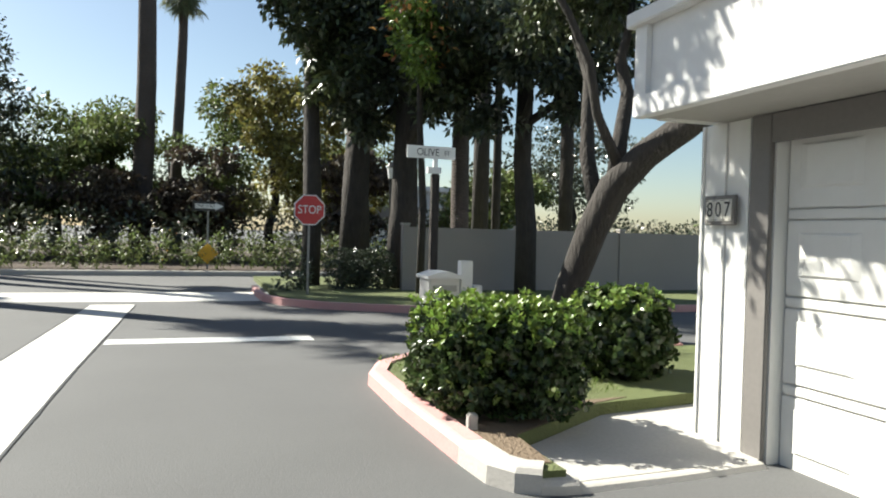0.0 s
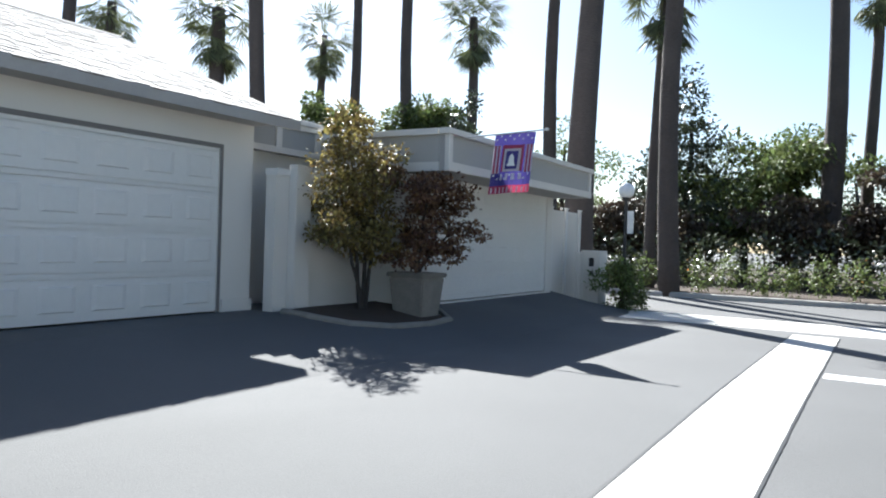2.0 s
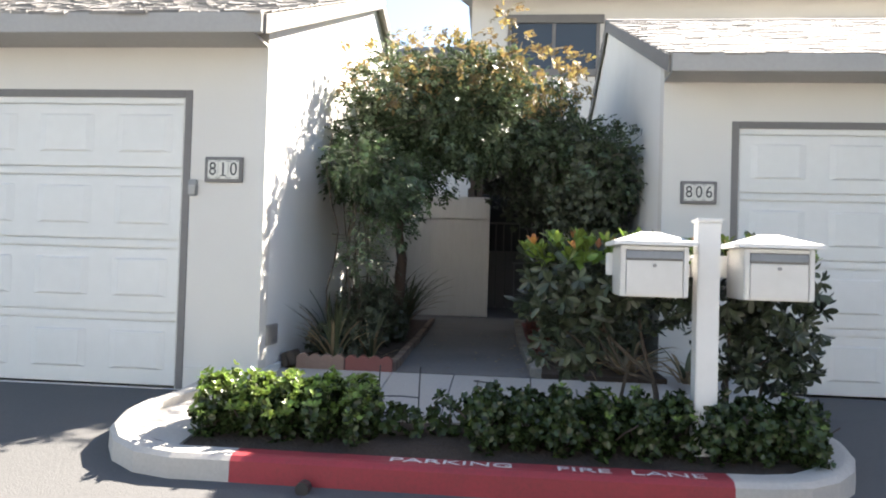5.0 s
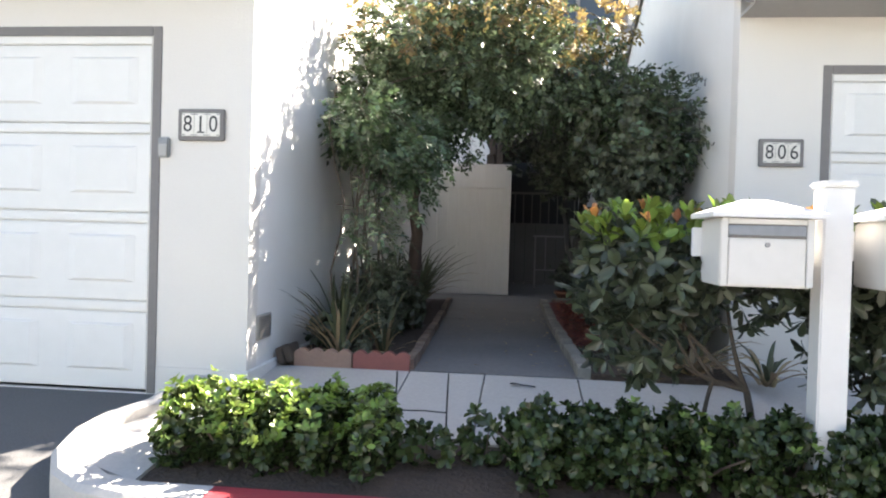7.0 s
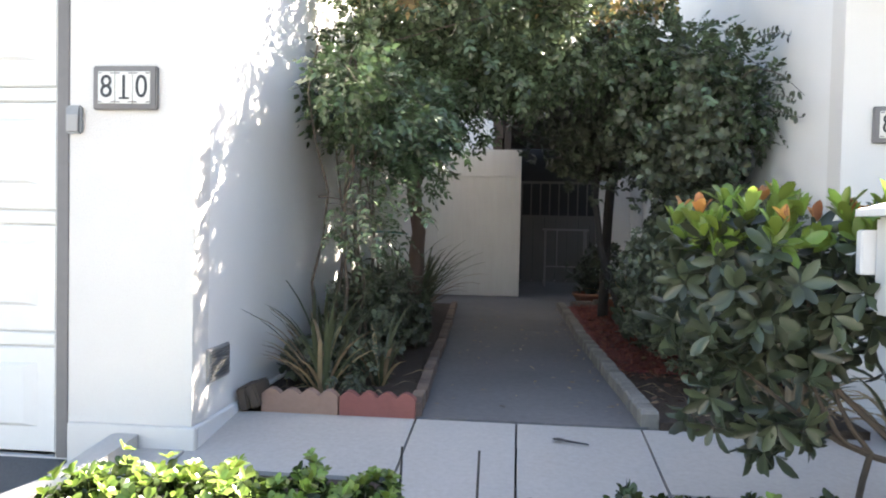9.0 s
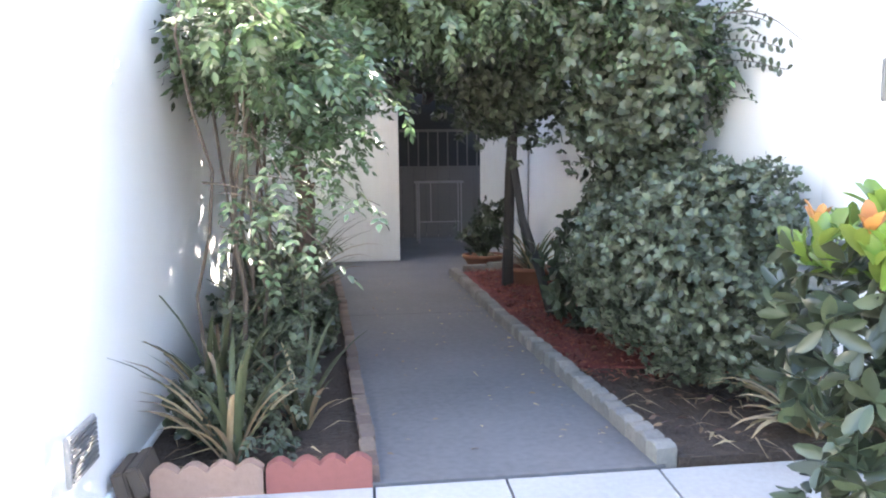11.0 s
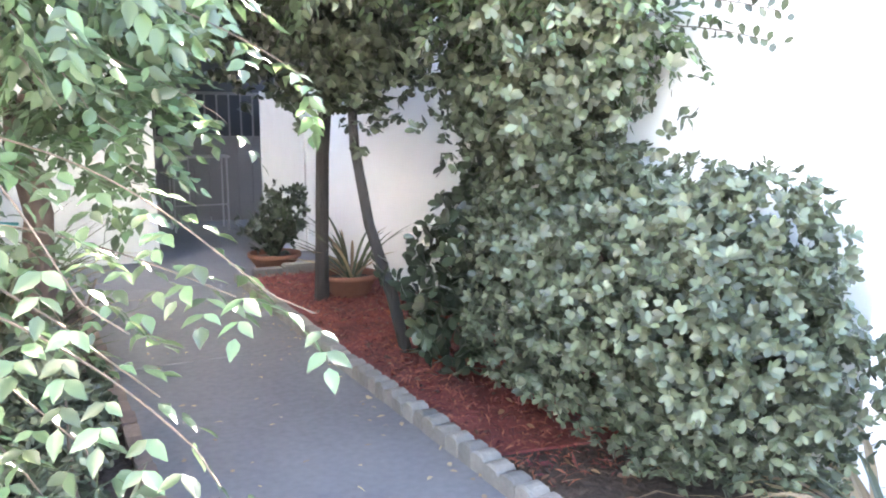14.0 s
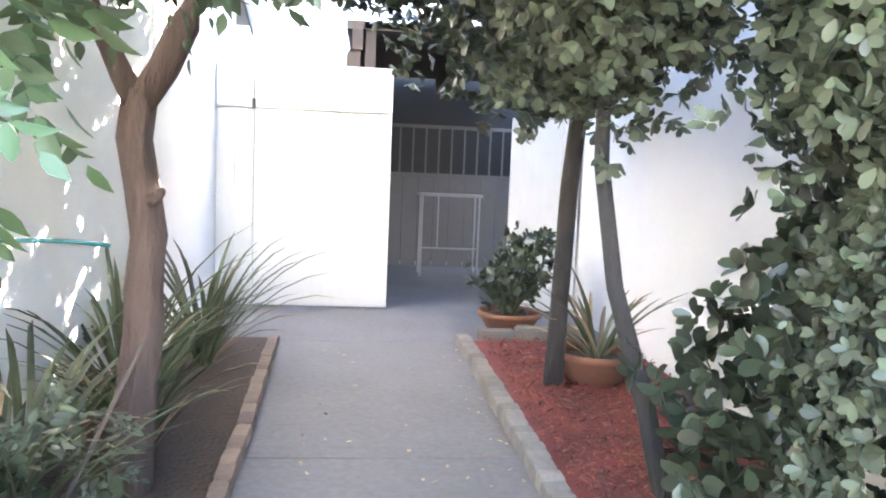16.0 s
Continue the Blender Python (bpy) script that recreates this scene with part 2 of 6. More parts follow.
def prism(outline, axis, a, b):
    """A solid from a flat outline, drawn out from a to b along one axis ('x': outline in y, z; 'y': in x, z; 'z': in x, y)."""
    bm = bmesh.new()
    place = dict(x=lambda u, v, w: (w, u, v), y=lambda u, v, w: (u, w, v), z=lambda u, v, w: (u, v, w))[axis]
    low = [bm.verts.new(place(u, v, a)) for u, v in outline]
    high = [bm.verts.new(place(u, v, b)) for u, v in outline]
    bm.faces.new(low)
    bm.faces.new(high[::-1])
    for i in range(len(outline)):
        j = (i + 1) % len(outline)
        bm.faces.new((low[i], low[j], high[j], high[i]))
    return bm


def tube(bm, points, r0, r1, sides=8, wobble=0.0):
    """A tapered round limb along points."""
    pts = [Vector(p) for p in points]
    rings, up = [], Vector((0.31, 0.17, 0.93))
    for i, p in enumerate(pts):
        d = (pts[min(i + 1, len(pts) - 1)] - pts[max(i - 1, 0)]).normalized()
        side = d.cross(up)
        if side.length < 0.1:
            side = d.cross(Vector((1, 0, 0)))
        side.normalize()
        other = d.cross(side)
        r = r0 + (r1 - r0) * i / (len(pts) - 1)
        ring = []
        for k in range(sides):
            a = 2 * math.pi * k / sides
            rr = r * (1 + wobble * (noise.noise(p * 2.3 + Vector((k * 1.7, 0, 0)))))
            ring.append(bm.verts.new(p + (side * math.cos(a) + other * math.sin(a)) * rr))
        rings.append(ring)
    for a, b in zip(rings, rings[1:]):
        for k in range(sides):
            bm.faces.new((a[k], a[(k + 1) % sides], b[(k + 1) % sides], b[k]))
    bm.faces.new(rings[0][::-1])
    bm.faces.new(rings[-1])
    return bm


def bend(a, b, sag=0.0, n=6, shake=0.0, seed=0.0):
    """Points from a to b, with a bow and a little shake."""
    a, b = Vector(a), Vector(b)
    out = []
    for i in range(n + 1):
        f = i / n
        p = a.lerp(b, f) + Vector((0, 0, sag * 4 * f * (1 - f)))
        if 0 < i < n:
            p += Vector((noise.noise(p * 1.7 + Vector((seed, 0, 0))), noise.noise(p * 1.7 + Vector((0, seed, 9))), 0.3 * noise.noise(p * 1.7 + Vector((0, 7, seed))))) * shake
        out.append(p)
    return out


def unit(v):
    return v / np.maximum(np.linalg.norm(v, axis=1, keepdims=True), 1e-9)


def leaf_mesh(name, base, along, face, length, width, oval=True, curl=0.15, pointed=False):
    """Many leaves in one mesh: base points, directions, facing, and sizes, all as arrays."""
    n = len(base)
    along = unit(along)
    side = unit(np.cross(face, along))
    up = np.cross(along, side)
    L, W = length[:, None], width[:, None]
    if oval:
        edge = [(0.25, 0.44, 0.4), (0.52, 0.47, 0.5), (0.80, 0.21, 0.2)] if pointed else [(0.28, 0.36, 0.35), (0.60, 0.5, 0.5), (0.87, 0.33, 0.25)]
        right = [base + along * L * f + side * W * w + up * L * curl * c for f, w, c in edge]
        left = [base + along * L * f - side * W * w + up * L * curl * c for f, w, c in edge]
        rows = [base, *right, base + along * L - up * L * curl * 0.3, *left[::-1], base + along * L * 0.58 + up * L * curl * 0.1]
        faces = np.array([[0, 1, 2, 8], [8, 2, 3, 4], [0, 8, 6, 7], [8, 4, 5, 6]])
    else:
        rows = [base, base + along * L * 0.5 + side * W * 0.5 + up * L * curl, base + along * L, base + along * L * 0.5 - side * W * 0.5 + up * L * curl]
        faces = np.array([[0, 1, 2, 3]])
    k = len(rows)
    verts = np.stack(rows, axis=1).reshape(-1, 3)
    faces = (faces[None] + (np.arange(n) * k)[:, None, None]).reshape(-1, 4)
    me = bpy.data.meshes.new(name)
    me.vertices.add(len(verts))
    me.vertices.foreach_set("co", verts.astype(np.float32).ravel())
    me.loops.add(faces.size)
    me.loops.foreach_set("vertex_index", faces.astype(np.int32).ravel())
    me.polygons.add(len(faces))
    me.polygons.foreach_set("loop_start", (np.arange(len(faces)) * 4).astype(np.int32))
    me.update(calc_edges=True)
    me.validate()
    return me


def in_blobs(blobs, n, shell=0.55, rough=0.25):
    """Points near the skin of several ellipsoids, with their outward directions; an uneven outline."""
    c, r = np.array([b[0] for b in blobs], float), np.array([b[1] for b in blobs], float)
    w = (r[:, 0] * r[:, 1] + r[:, 1] * r[:, 2] + r[:, 0] * r[:, 2])
    i = rng.choice(len(blobs), n, p=w / w.sum())
    d = unit(rng.normal(size=(n, 3)))
    lump = 1 + rough * (np.sin(d[:, 0] * 5.1 + i * 1.7) * np.sin(d[:, 1] * 4.3 + i * 2.9) + 0.5 * np.sin(d[:, 2] * 9.0 + i) * np.sin(d[:, 0] * 11.0))
    rad = (shell + (1 - shell) * rng.random(n) ** 0.6) * lump
    return c[i] + d * r[i] * rad[:, None], unit(d / r[i])


def foliage(name, blobs, n, length, width, mat, parent, mode="single", shell=0.55, rough=0.25, floor=None, droop=0.2, oval=True, label="", clip=None, lift=1.0):
    """A crown of leaves over blobs in world metres. mode: single leaves, rosettes round a twig's end, or feathered sprays."""
    o = np.array(origin(parent)) if parent is not None else np.zeros(3)
    p, out = in_blobs(blobs, n, shell, rough)
    if floor is not None:
        keep = p[:, 2] > floor
        p, out = p[keep], out[keep]
    if clip is not None:
        keep = clip(p)
        p, out = p[keep], out[keep]
    n = len(p)
    jig = rng.normal(size=(n, 3))
    axis = unit(out + 0.55 * jig + np.array([0, 0, -droop]))
    if mode == "single":
        base, along = p, axis
        face = unit(rng.normal(size=(n, 3)) * 0.7 + np.array([0, 0, 0.9]) + 0.4 * out)
        size = length * (0.65 + 0.7 * rng.random(n))
    elif mode == "rosette":
        k = 6
        any_v = unit(rng.normal(size=(n, 3)))
        s = unit(np.cross(axis, any_v))
        u = np.cross(axis, s)
        base, along, face = [], [], []
        for j in range(k):
            a = 2 * math.pi * j / k + rng.random(n) * 0.8
            ring = s * np.cos(a)[:, None] + u * np.sin(a)[:, None]
            base.append(p + ring * length * 0.06)
            along.append(unit(ring + lift * axis * (0.35 + 0.6 * rng.random((n, 1)))))
            face.append(axis)
        base, along, face = np.concatenate(base), np.concatenate(along), np.concatenate(face)
        size = length * (0.7 + 0.5 * rng.random(len(base)))
    else:
        k = 7
        s = unit(np.cross(axis, unit(rng.normal(size=(n, 3)) * 0.5 + np.array([0, 0, 1.0]))))
        u = np.cross(axis, s)
        base, along, face = [], [], []
        for j in range(k):
            f = (j // 2 + 1) / 4 if j < 6 else 1.05
            sgn = 0 if j == 6 else (1 if j % 2 else -1)
            base.append(p + axis * length * 2.2 * f - np.array([0, 0, 1]) * length * 0.5 * f * f)
            along.append(unit(axis * 0.7 + s * sgn + np.array([0, 0, -0.35])))
            face.append(u + 0.3 * rng.normal(size=(n, 3)))
        base, along, face = np.concatenate(base), np.concatenate(along), np.concatenate(face)
        size = length * (0.7 + 0.6 * rng.random(len(base)))
    me = leaf_mesh(name, base - o, along, face, size, size * (width / length), oval, pointed=(mode == "spray"))
    return link_mesh(name, me, mat, parent, label)


def clumps(blobs, k, size=0.36, squash=0.8):
    """Breaks each blob into k smaller ones near its skin, so that a crown has masses and gaps."""
    out = []
    for c, r in blobs:
        d = unit(rng.normal(size=(k, 3)))
        f = rng.uniform(0.35, 0.95, k)
        for q in range(k):
            z = size * rng.uniform(0.7, 1.25)
            out.append((tuple(np.array(c) + d[q] * np.array(r) * f[q]), (r[0] * z, r[1] * z, r[2] * z * squash)))
    return out


def text_mesh(body, size, mat, m, parent, name="lettering", depth=0.002, label=""):
    """Raised letters of the built-in font, centred at the pose m (world)."""
    curve = bpy.data.curves.new(name, "FONT")
    curve.body, curve.size, curve.align_x, curve.align_y, curve.extrude = body, size, "CENTER", "CENTER", depth
    tmp = bpy.data.objects.new(name, curve)
    scene.collection.objects.link(tmp)
    me = bpy.data.meshes.new_from_object(tmp.evaluated_get(bpy.context.evaluated_depsgraph_get()))
    bpy.data.objects.remove(tmp)
    me.transform(m)
    if parent is not None:
        me.transform(Matrix.Translation(-origin(parent)))
    me.name = name
    me.materials.clear()
    return link_mesh(name, me, mat, parent, label)


def ramp01(v, a, b):
    return min(1.0, max(0.0, (v - a) / (b - a)))


def ground_z(x, y):
    low = -0.28 - 0.17 * ramp01(x, 6.0, 18.0)
    rise = ramp01(y, -2.9, -0.9) * (1 - ramp01(x, 14.3, 16.0))
    return low * (1 - rise)


# ---------------------------------------------------------------- ground
def sheet(name, xs, ys, mat, lift, label, category, height=ground_z):
    bm = bmesh.new()
    grid = [[bm.verts.new((x, y, height(x, y) + lift)) for y in ys] for x in xs]
    for a, b in zip(grid, grid[1:]):
        for j in range(len(ys) - 1):
            bm.faces.new((a[j], b[j], b[j + 1], a[j + 1]))
    return structure(name, bm, mat, label, category)


xs = [-600, -120, -40] + [-20 + 2 * i for i in range(13)] + [6, 8, 10, 12, 14.3, 15.2, 16, 18, 24, 40, 120, 600]
ys = [-600, -120, -40, -24, -14, -9, -6, -2.9, -2.4, -1.9, -1.4, -0.9, 0, 6, 12, 30, 120, 600]
sheet("ground", sorted(set(xs)), ys, M["asphalt"], 0, "grey asphalt of a sloping alley and street", "asphalt")
sheet("gutter_strip", [-20, -10, -4, 0, 3, 6, 9, 12.6], [-6.85, -6.15], M["gutter"], 0.004, "pale concrete drainage strip down the middle of the alley", "gutter")
for edge in (-6.86, -6.14):
    bm = bmesh.new()
    pts = [(-20 + 0.12 * k) for k in range(272)]
    lo = [bm.verts.new((x, edge - 0.009 - 0.012 * abs(noise.noise((x * 3.1, edge, 0))), ground_z(x, edge) + 0.007)) for x in pts]
    hi = [bm.verts.new((x, edge + 0.009 + 0.012 * abs(noise.noise((x * 2.7, edge, 5))), ground_z(x, edge) + 0.007)) for x in pts]
    for k in range(len(pts) - 1):
        bm.faces.new((lo[k], lo[k + 1], hi[k + 1], hi[k]))
    structure("tar_joint", bm, M["black"], "dark ragged joint between asphalt and gutter strip", "joint")
for x in (-4.6, -1.5, 1.6, 4.7, 7.8, 10.9):
    bm = bmesh.new()
    bm.faces.new([bm.verts.new((a, b, ground_z(a, b) + 0.008)) for a, b in ((x, -6.84), (x + 0.008, -6.84), (x + 0.014, -6.16), (x + 0.006, -6.16))])
    structure("strip_joint", bm, M["trim"], "thin cross joint in the gutter strip", "joint")
bm = bmesh.new()
cross = [(12.5, -6.85), (12.4, -6.15), (12.9, -4.3), (12.9, -1.6), (15.1, -1.6), (15.2, -6.5), (15.3, -9.4), (14.3, -9.25), (13.4, -9.2)]
bm.faces.new([bm.verts.new((x, y, -0.395 + 0.012)) for x, y in cross])
structure("cross_gutter", bm, M["gutter"], "pale concrete cross gutter along the street edge", "gutter")
bm = bmesh.new()
bm.faces.new([bm.verts.new((x, y, ground_z(x, y) + 0.004)) for x, y in ((7.6, -6.9), (8.0, -6.9), (8.0, -9.2), (7.6, -9.2))])
structure("stop_line", bm, M["sign_white"], "worn white painted stop line on asphalt", "road marking")


# ---------------------------------------------------------------- kerbed islands
def kerb_run(name, points, width, height, mat, label, drop=0.12):
    """A kerb along ground points: a rounded profile, its outer face on the line, the body to the left of the walk."""
    bm = bmesh.new()
    rings = []
    for i, (x, y) in enumerate(points):
        a, b = points[max(i - 1, 0)], points[min(i + 1, len(points) - 1)]
        d = Vector((b[0] - a[0], b[1] - a[1])).normalized()
        nx, ny = -d.y, d.x
        z = ground_z(x, y)
        ring = []
        for off, h in ((0, -drop), (0.01, height - 0.03), (0.035, height - 0.006), (0.06, height), (width, height), (width, -drop)):
            ring.append(bm.verts.new((x + nx * off, y + ny * off, z + h)))
        rings.append(ring)
    for a, b in zip(rings, rings[1:]):
        for k in range(6):
            bm.faces.new((a[k], b[k], b[(k + 1) % 6], a[(k + 1) % 6]))
    bm.faces.new(rings[0])
    bm.faces.new(rings[-1][::-1])
    return structure(name, bm, mat, label, "kerb")


def slab(name, outline, z_of, mat, thick, label, category):
    bm = bmesh.new()
    top = [bm.verts.new((x, y, z_of(x, y))) for x, y in outline]
    low = [bm.verts.new((x, y, z_of(x, y) - thick)) for x, y in outline]
    bm.faces.new(top)
    bm.faces.new(low[::-1])
    for i in range(len(top)):
        j = (i + 1) % len(top)
        bm.faces.new((top[i], low[i], low[j], top[j]))
    return structure(name, bm, mat, label, category)


def island_z(x, y):
    """The planted island and front walk rise gently towards the houses."""
    return -0.07 + 0.19 * ramp01(y, -2.2, -0.55)


arc = lambda cx, cy, r, a0, a1, n=6: [(cx + r * math.cos(radians(a0 + (a1 - a0) * i / n)), cy + r * math.sin(radians(a0 + (a1 - a0) * i / n))) for i in range(n + 1)]
left_end = arc(-2.94, -1.75, 0.62, 140, 268)
right_end = arc(0.1, -1.72, 0.62, -88, 20)
kerb_run("kerb_1", [(-3.38, -0.96), *left_end, (-2.63, -2.37)], 0.16, 0.14, M["kerb"], "pale concrete kerb with a rounded end")
kerb_run("kerb_2", [(-2.63, -2.37), (-1.4, -2.37), (-0.07, -2.35)], 0.16, 0.14, M["red_kerb"], "red painted fire-lane kerb, chipped")
kerb_run("kerb_3", [(-0.07, -2.35), *right_end, (0.85, -0.9)], 0.16, 0.14, M["kerb"], "pale concrete kerb, rounded end by the driveway")
slab("island_soil", [(-2.98, -2.22), (0.1, -2.2), (0.5, -1.95), (0.6, -1.13), (-2.98, -1.13)], lambda x, y: island_z(x, y) - 0.012, M["soil"], 0.2, "dark soil of the planted island", "soil")
slab("island_concrete", [(-3.36, -1.13), (-3.46, -1.7), (-3.3, -2.05), (-2.99, -2.2), (-2.99, -1.13)], lambda x, y: island_z(x, y) - 0.002, M["concrete"], 0.2, "pale concrete end of the island", "pavement")
# front walk in slabs with open joints
for x0, x1 in ((-3.36, -3.02), (-3.01, -2.10), (-2.09, -1.62), (-1.61, -1.04), (-1.03, 0.0), (0.01, 0.8)):
    y1 = -0.95 if x1 < -3.0 else (-0.02 if x0 > -0.1 else -0.47)
    y0 = -1.6 if -2.1 < x0 < -1.1 else -1.12
    slab("front_walk", [(x0, y0), (x1, y0), (x1, y1), (x0, y1)], lambda x, y: island_z(x, y), M["concrete"], 0.2, "pale concrete slab of the front walk", "pavement")
# the letters on top of the red kerb
for word, x, size in (("PARKING", -1.48, 0.135), ("FIRE", -0.80, 0.135), ("LANE", -0.38, 0.135)):
    paint = text_mesh(word, size, M["sign_white"], pose(x, -2.27, -0.064, 0, 0, 0) @ Matrix.Diagonal((1.15, 0.75, 1, 1)), None, "kerb_lettering", 0.001)
    tagged(paint, "white stencilled letters on the red kerb", "lettering", kind="structure")

# kerbs and beds across the alley
kerb_run("kerb_4", [(5.9, -13.0), (5.95, -10.4), (5.75, -9.8), (5.35, -9.4), (4.9, -9.23), (3.9, -9.22), (2.75, -9.26)], 0.16, 0.13, M["pink_kerb"], "kerb with faded red paint beside a clipped bush")
kerb_run("kerb_5", [(2.75, -9.26), (2.4, -9.29), (2.24, -9.38), (2.17, -9.5)], 0.16, 0.13, M["kerb"], "pale concrete kerb beside the driveway")
kerb_run("kerb_11", [(2.169, -9.503), (2.14, -9.62), (2.13, -9.7)], 0.14, 0.075, M["kerb"], "low run-out of the kerb beside the driveway")
kerb_run("kerb_10", [(2.129, -9.703), (2.16, -10.3), (2.22, -10.95)], 0.1, 0.03, M["kerb"], "low concrete lip beside the driveway")
slab("lawn_bed", [(2.22, -9.47), (2.42, -9.42), (4.9, -9.35), (5.35, -9.55), (5.75, -10.2), (5.75, -13.0), (5.7, -24), (3.66, -24), (3.62, -11.5), (3.47, -10.6), (2.82, -9.64), (2.2, -9.65)], lambda x, y: ground_z(x, y) + 0.11, M["lawn"], 0.3, "thin lawn and bare soil beside the house", "lawn")
slab("bare_soil", [(2.32, -9.46), (3.25, -9.42), (3.5, -9.8), (3.6, -10.9), (3.48, -10.58), (2.84, -9.66), (2.32, -9.63)], lambda x, y: ground_z(x, y) + 0.115, M["dry_soil"], 0.02, "dry bare soil under the clipped bush", "soil")
slab("side_walk", [(2.24, -9.66), (2.81, -9.66), (3.46, -10.61), (3.61, -11.5), (3.64, -13.0), (2.96, -13.0), (2.96, -10.98), (2.32, -10.98)], lambda x, y: ground_z(x, y) + 0.028, M["concrete"], 0.2, "pale concrete apron beside the garage", "pavement")
kerb_run("kerb_6", [(16.0, -9.2), (14.4, -9.15), (13.2, -9.2), (12.3, -9.45), (11.6, -10.0), (11.1, -10.7), (10.6, -11.6), (10.5, -14), (10.5, -24)][::-1], 0.16, 0.13, M["pink_kerb"], "curved kerb with red paint under the stop sign")
slab("stop_bed", [(16.0, -9.36), (14.4, -9.3), (13.2, -9.36), (12.4, -9.6), (11.75, -10.1), (11.2, -10.8), (10.75, -11.7), (10.65, -14), (10.65, -26), (20.0, -26), (20.0, -9.36)], lambda x, y: ground_z(x, y) + 0.11, M["lawn"], 0.3, "shaded lawn on the street corner", "lawn")
kerb_run("kerb_7", [(21.6, -60), (21.6, -20), (21.6, -8), (21.6, 2), (21.6, 20), (21.6, 60)][::-1], 0.2, 0.15, M["kerb"], "long concrete kerb across the street")
slab("verge", [(21.8, -60), (60, -60), (60, 60), (21.8, 60)], lambda x, y: ground_z(x, y) + 0.13, M["soil"], 0.3, "planted verge across the street", "verge")

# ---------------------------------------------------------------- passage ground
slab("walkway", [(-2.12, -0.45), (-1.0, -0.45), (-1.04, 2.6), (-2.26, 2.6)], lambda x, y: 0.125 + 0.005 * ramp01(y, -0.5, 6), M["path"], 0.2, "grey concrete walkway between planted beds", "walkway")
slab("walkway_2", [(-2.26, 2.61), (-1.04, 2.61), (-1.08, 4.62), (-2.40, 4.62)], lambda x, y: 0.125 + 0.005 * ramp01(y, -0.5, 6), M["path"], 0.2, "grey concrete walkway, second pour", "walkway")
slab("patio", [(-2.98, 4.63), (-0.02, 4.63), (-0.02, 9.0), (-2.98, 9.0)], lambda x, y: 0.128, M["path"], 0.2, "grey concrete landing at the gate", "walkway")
slab("bed_left", [(-2.98, -0.40), (-2.105, -0.40), (-2.235, 2.4), (-2.35, 4.6), (-2.98, 4.6)], lambda x, y: 0.15, M["soil"], 0.2, "dark soil of the narrow planted bed", "soil")
slab("bed_right", [(-0.95, -0.46), (-0.02, -0.46), (-0.02, 4.6), (-1.07, 4.6), (-1.03, 2.0)], lambda x, y: 0.155, M["soil"], 0.2, "soil of the planted bed beside the garage wall", "soil")
slab("mulch_bed", [(-0.99, 0.8), (-0.03, 0.62), (-0.03, 4.55), (-1.06, 4.55), (-1.03, 2.0)], lambda x, y: 0.165, M["mulch"], 0.05, "red shredded bark mulch", "mulch")


# ---------------------------------------------------------------- houses
def shingles(name, x0, x1, y_eave, z_eave, y_ridge, z_ridge, parent):
    """Rows of wooden shakes on one roof slope, each row lapping the one below; the nearest shakes single pieces, with an uneven edge."""
    run = math.hypot(y_ridge - y_eave, z_ridge - z_eave)
    rows = int(run / 0.16)
    verts, faces = [], []
    uy, uz = (y_ridge - y_eave) / run, (z_ridge - z_eave) / run
    ny, nz = -uz, uy
    for r in range(rows):
        s0 = r * run / rows
        x = x0 + (0.1 if r % 2 else 0)
        while x < x1:
            w = min(rng.uniform(0.10, 0.24), x1 - x)
            if w < 0.03:
                break
            s = s0 + rng.uniform(-0.02, 0.02)
            lift, end = rng.uniform(0.013, 0.023), min(s0 + 0.22, run)
            i = len(verts)
            for sx, ss, hh in ((x, s, lift), (x + w - 0.008, s, lift), (x + w - 0.008, end, 0.012), (x, end, 0.012), (x, s, 0.0), (x + w - 0.008, s, 0.0)):
                verts.append((sx, y_eave + uy * ss + ny * hh, z_eave + uz * ss + nz * hh))
            faces += [(i, i + 1, i + 2, i + 3), (i + 4, i + 5, i + 1, i), (i + 4, i, i + 3), (i + 5, i + 2, i + 1)]
            x += w
    me = bpy.data.meshes.new(name)
    o = origin(parent)
    me.from_pydata([(a - o.x, b - o.y, c - o.z) for a, b, c in verts], [], faces)
    ob = link_mesh(name, me, M["shingle"], parent)
    ob["kind"] = "stuff"
    return ob


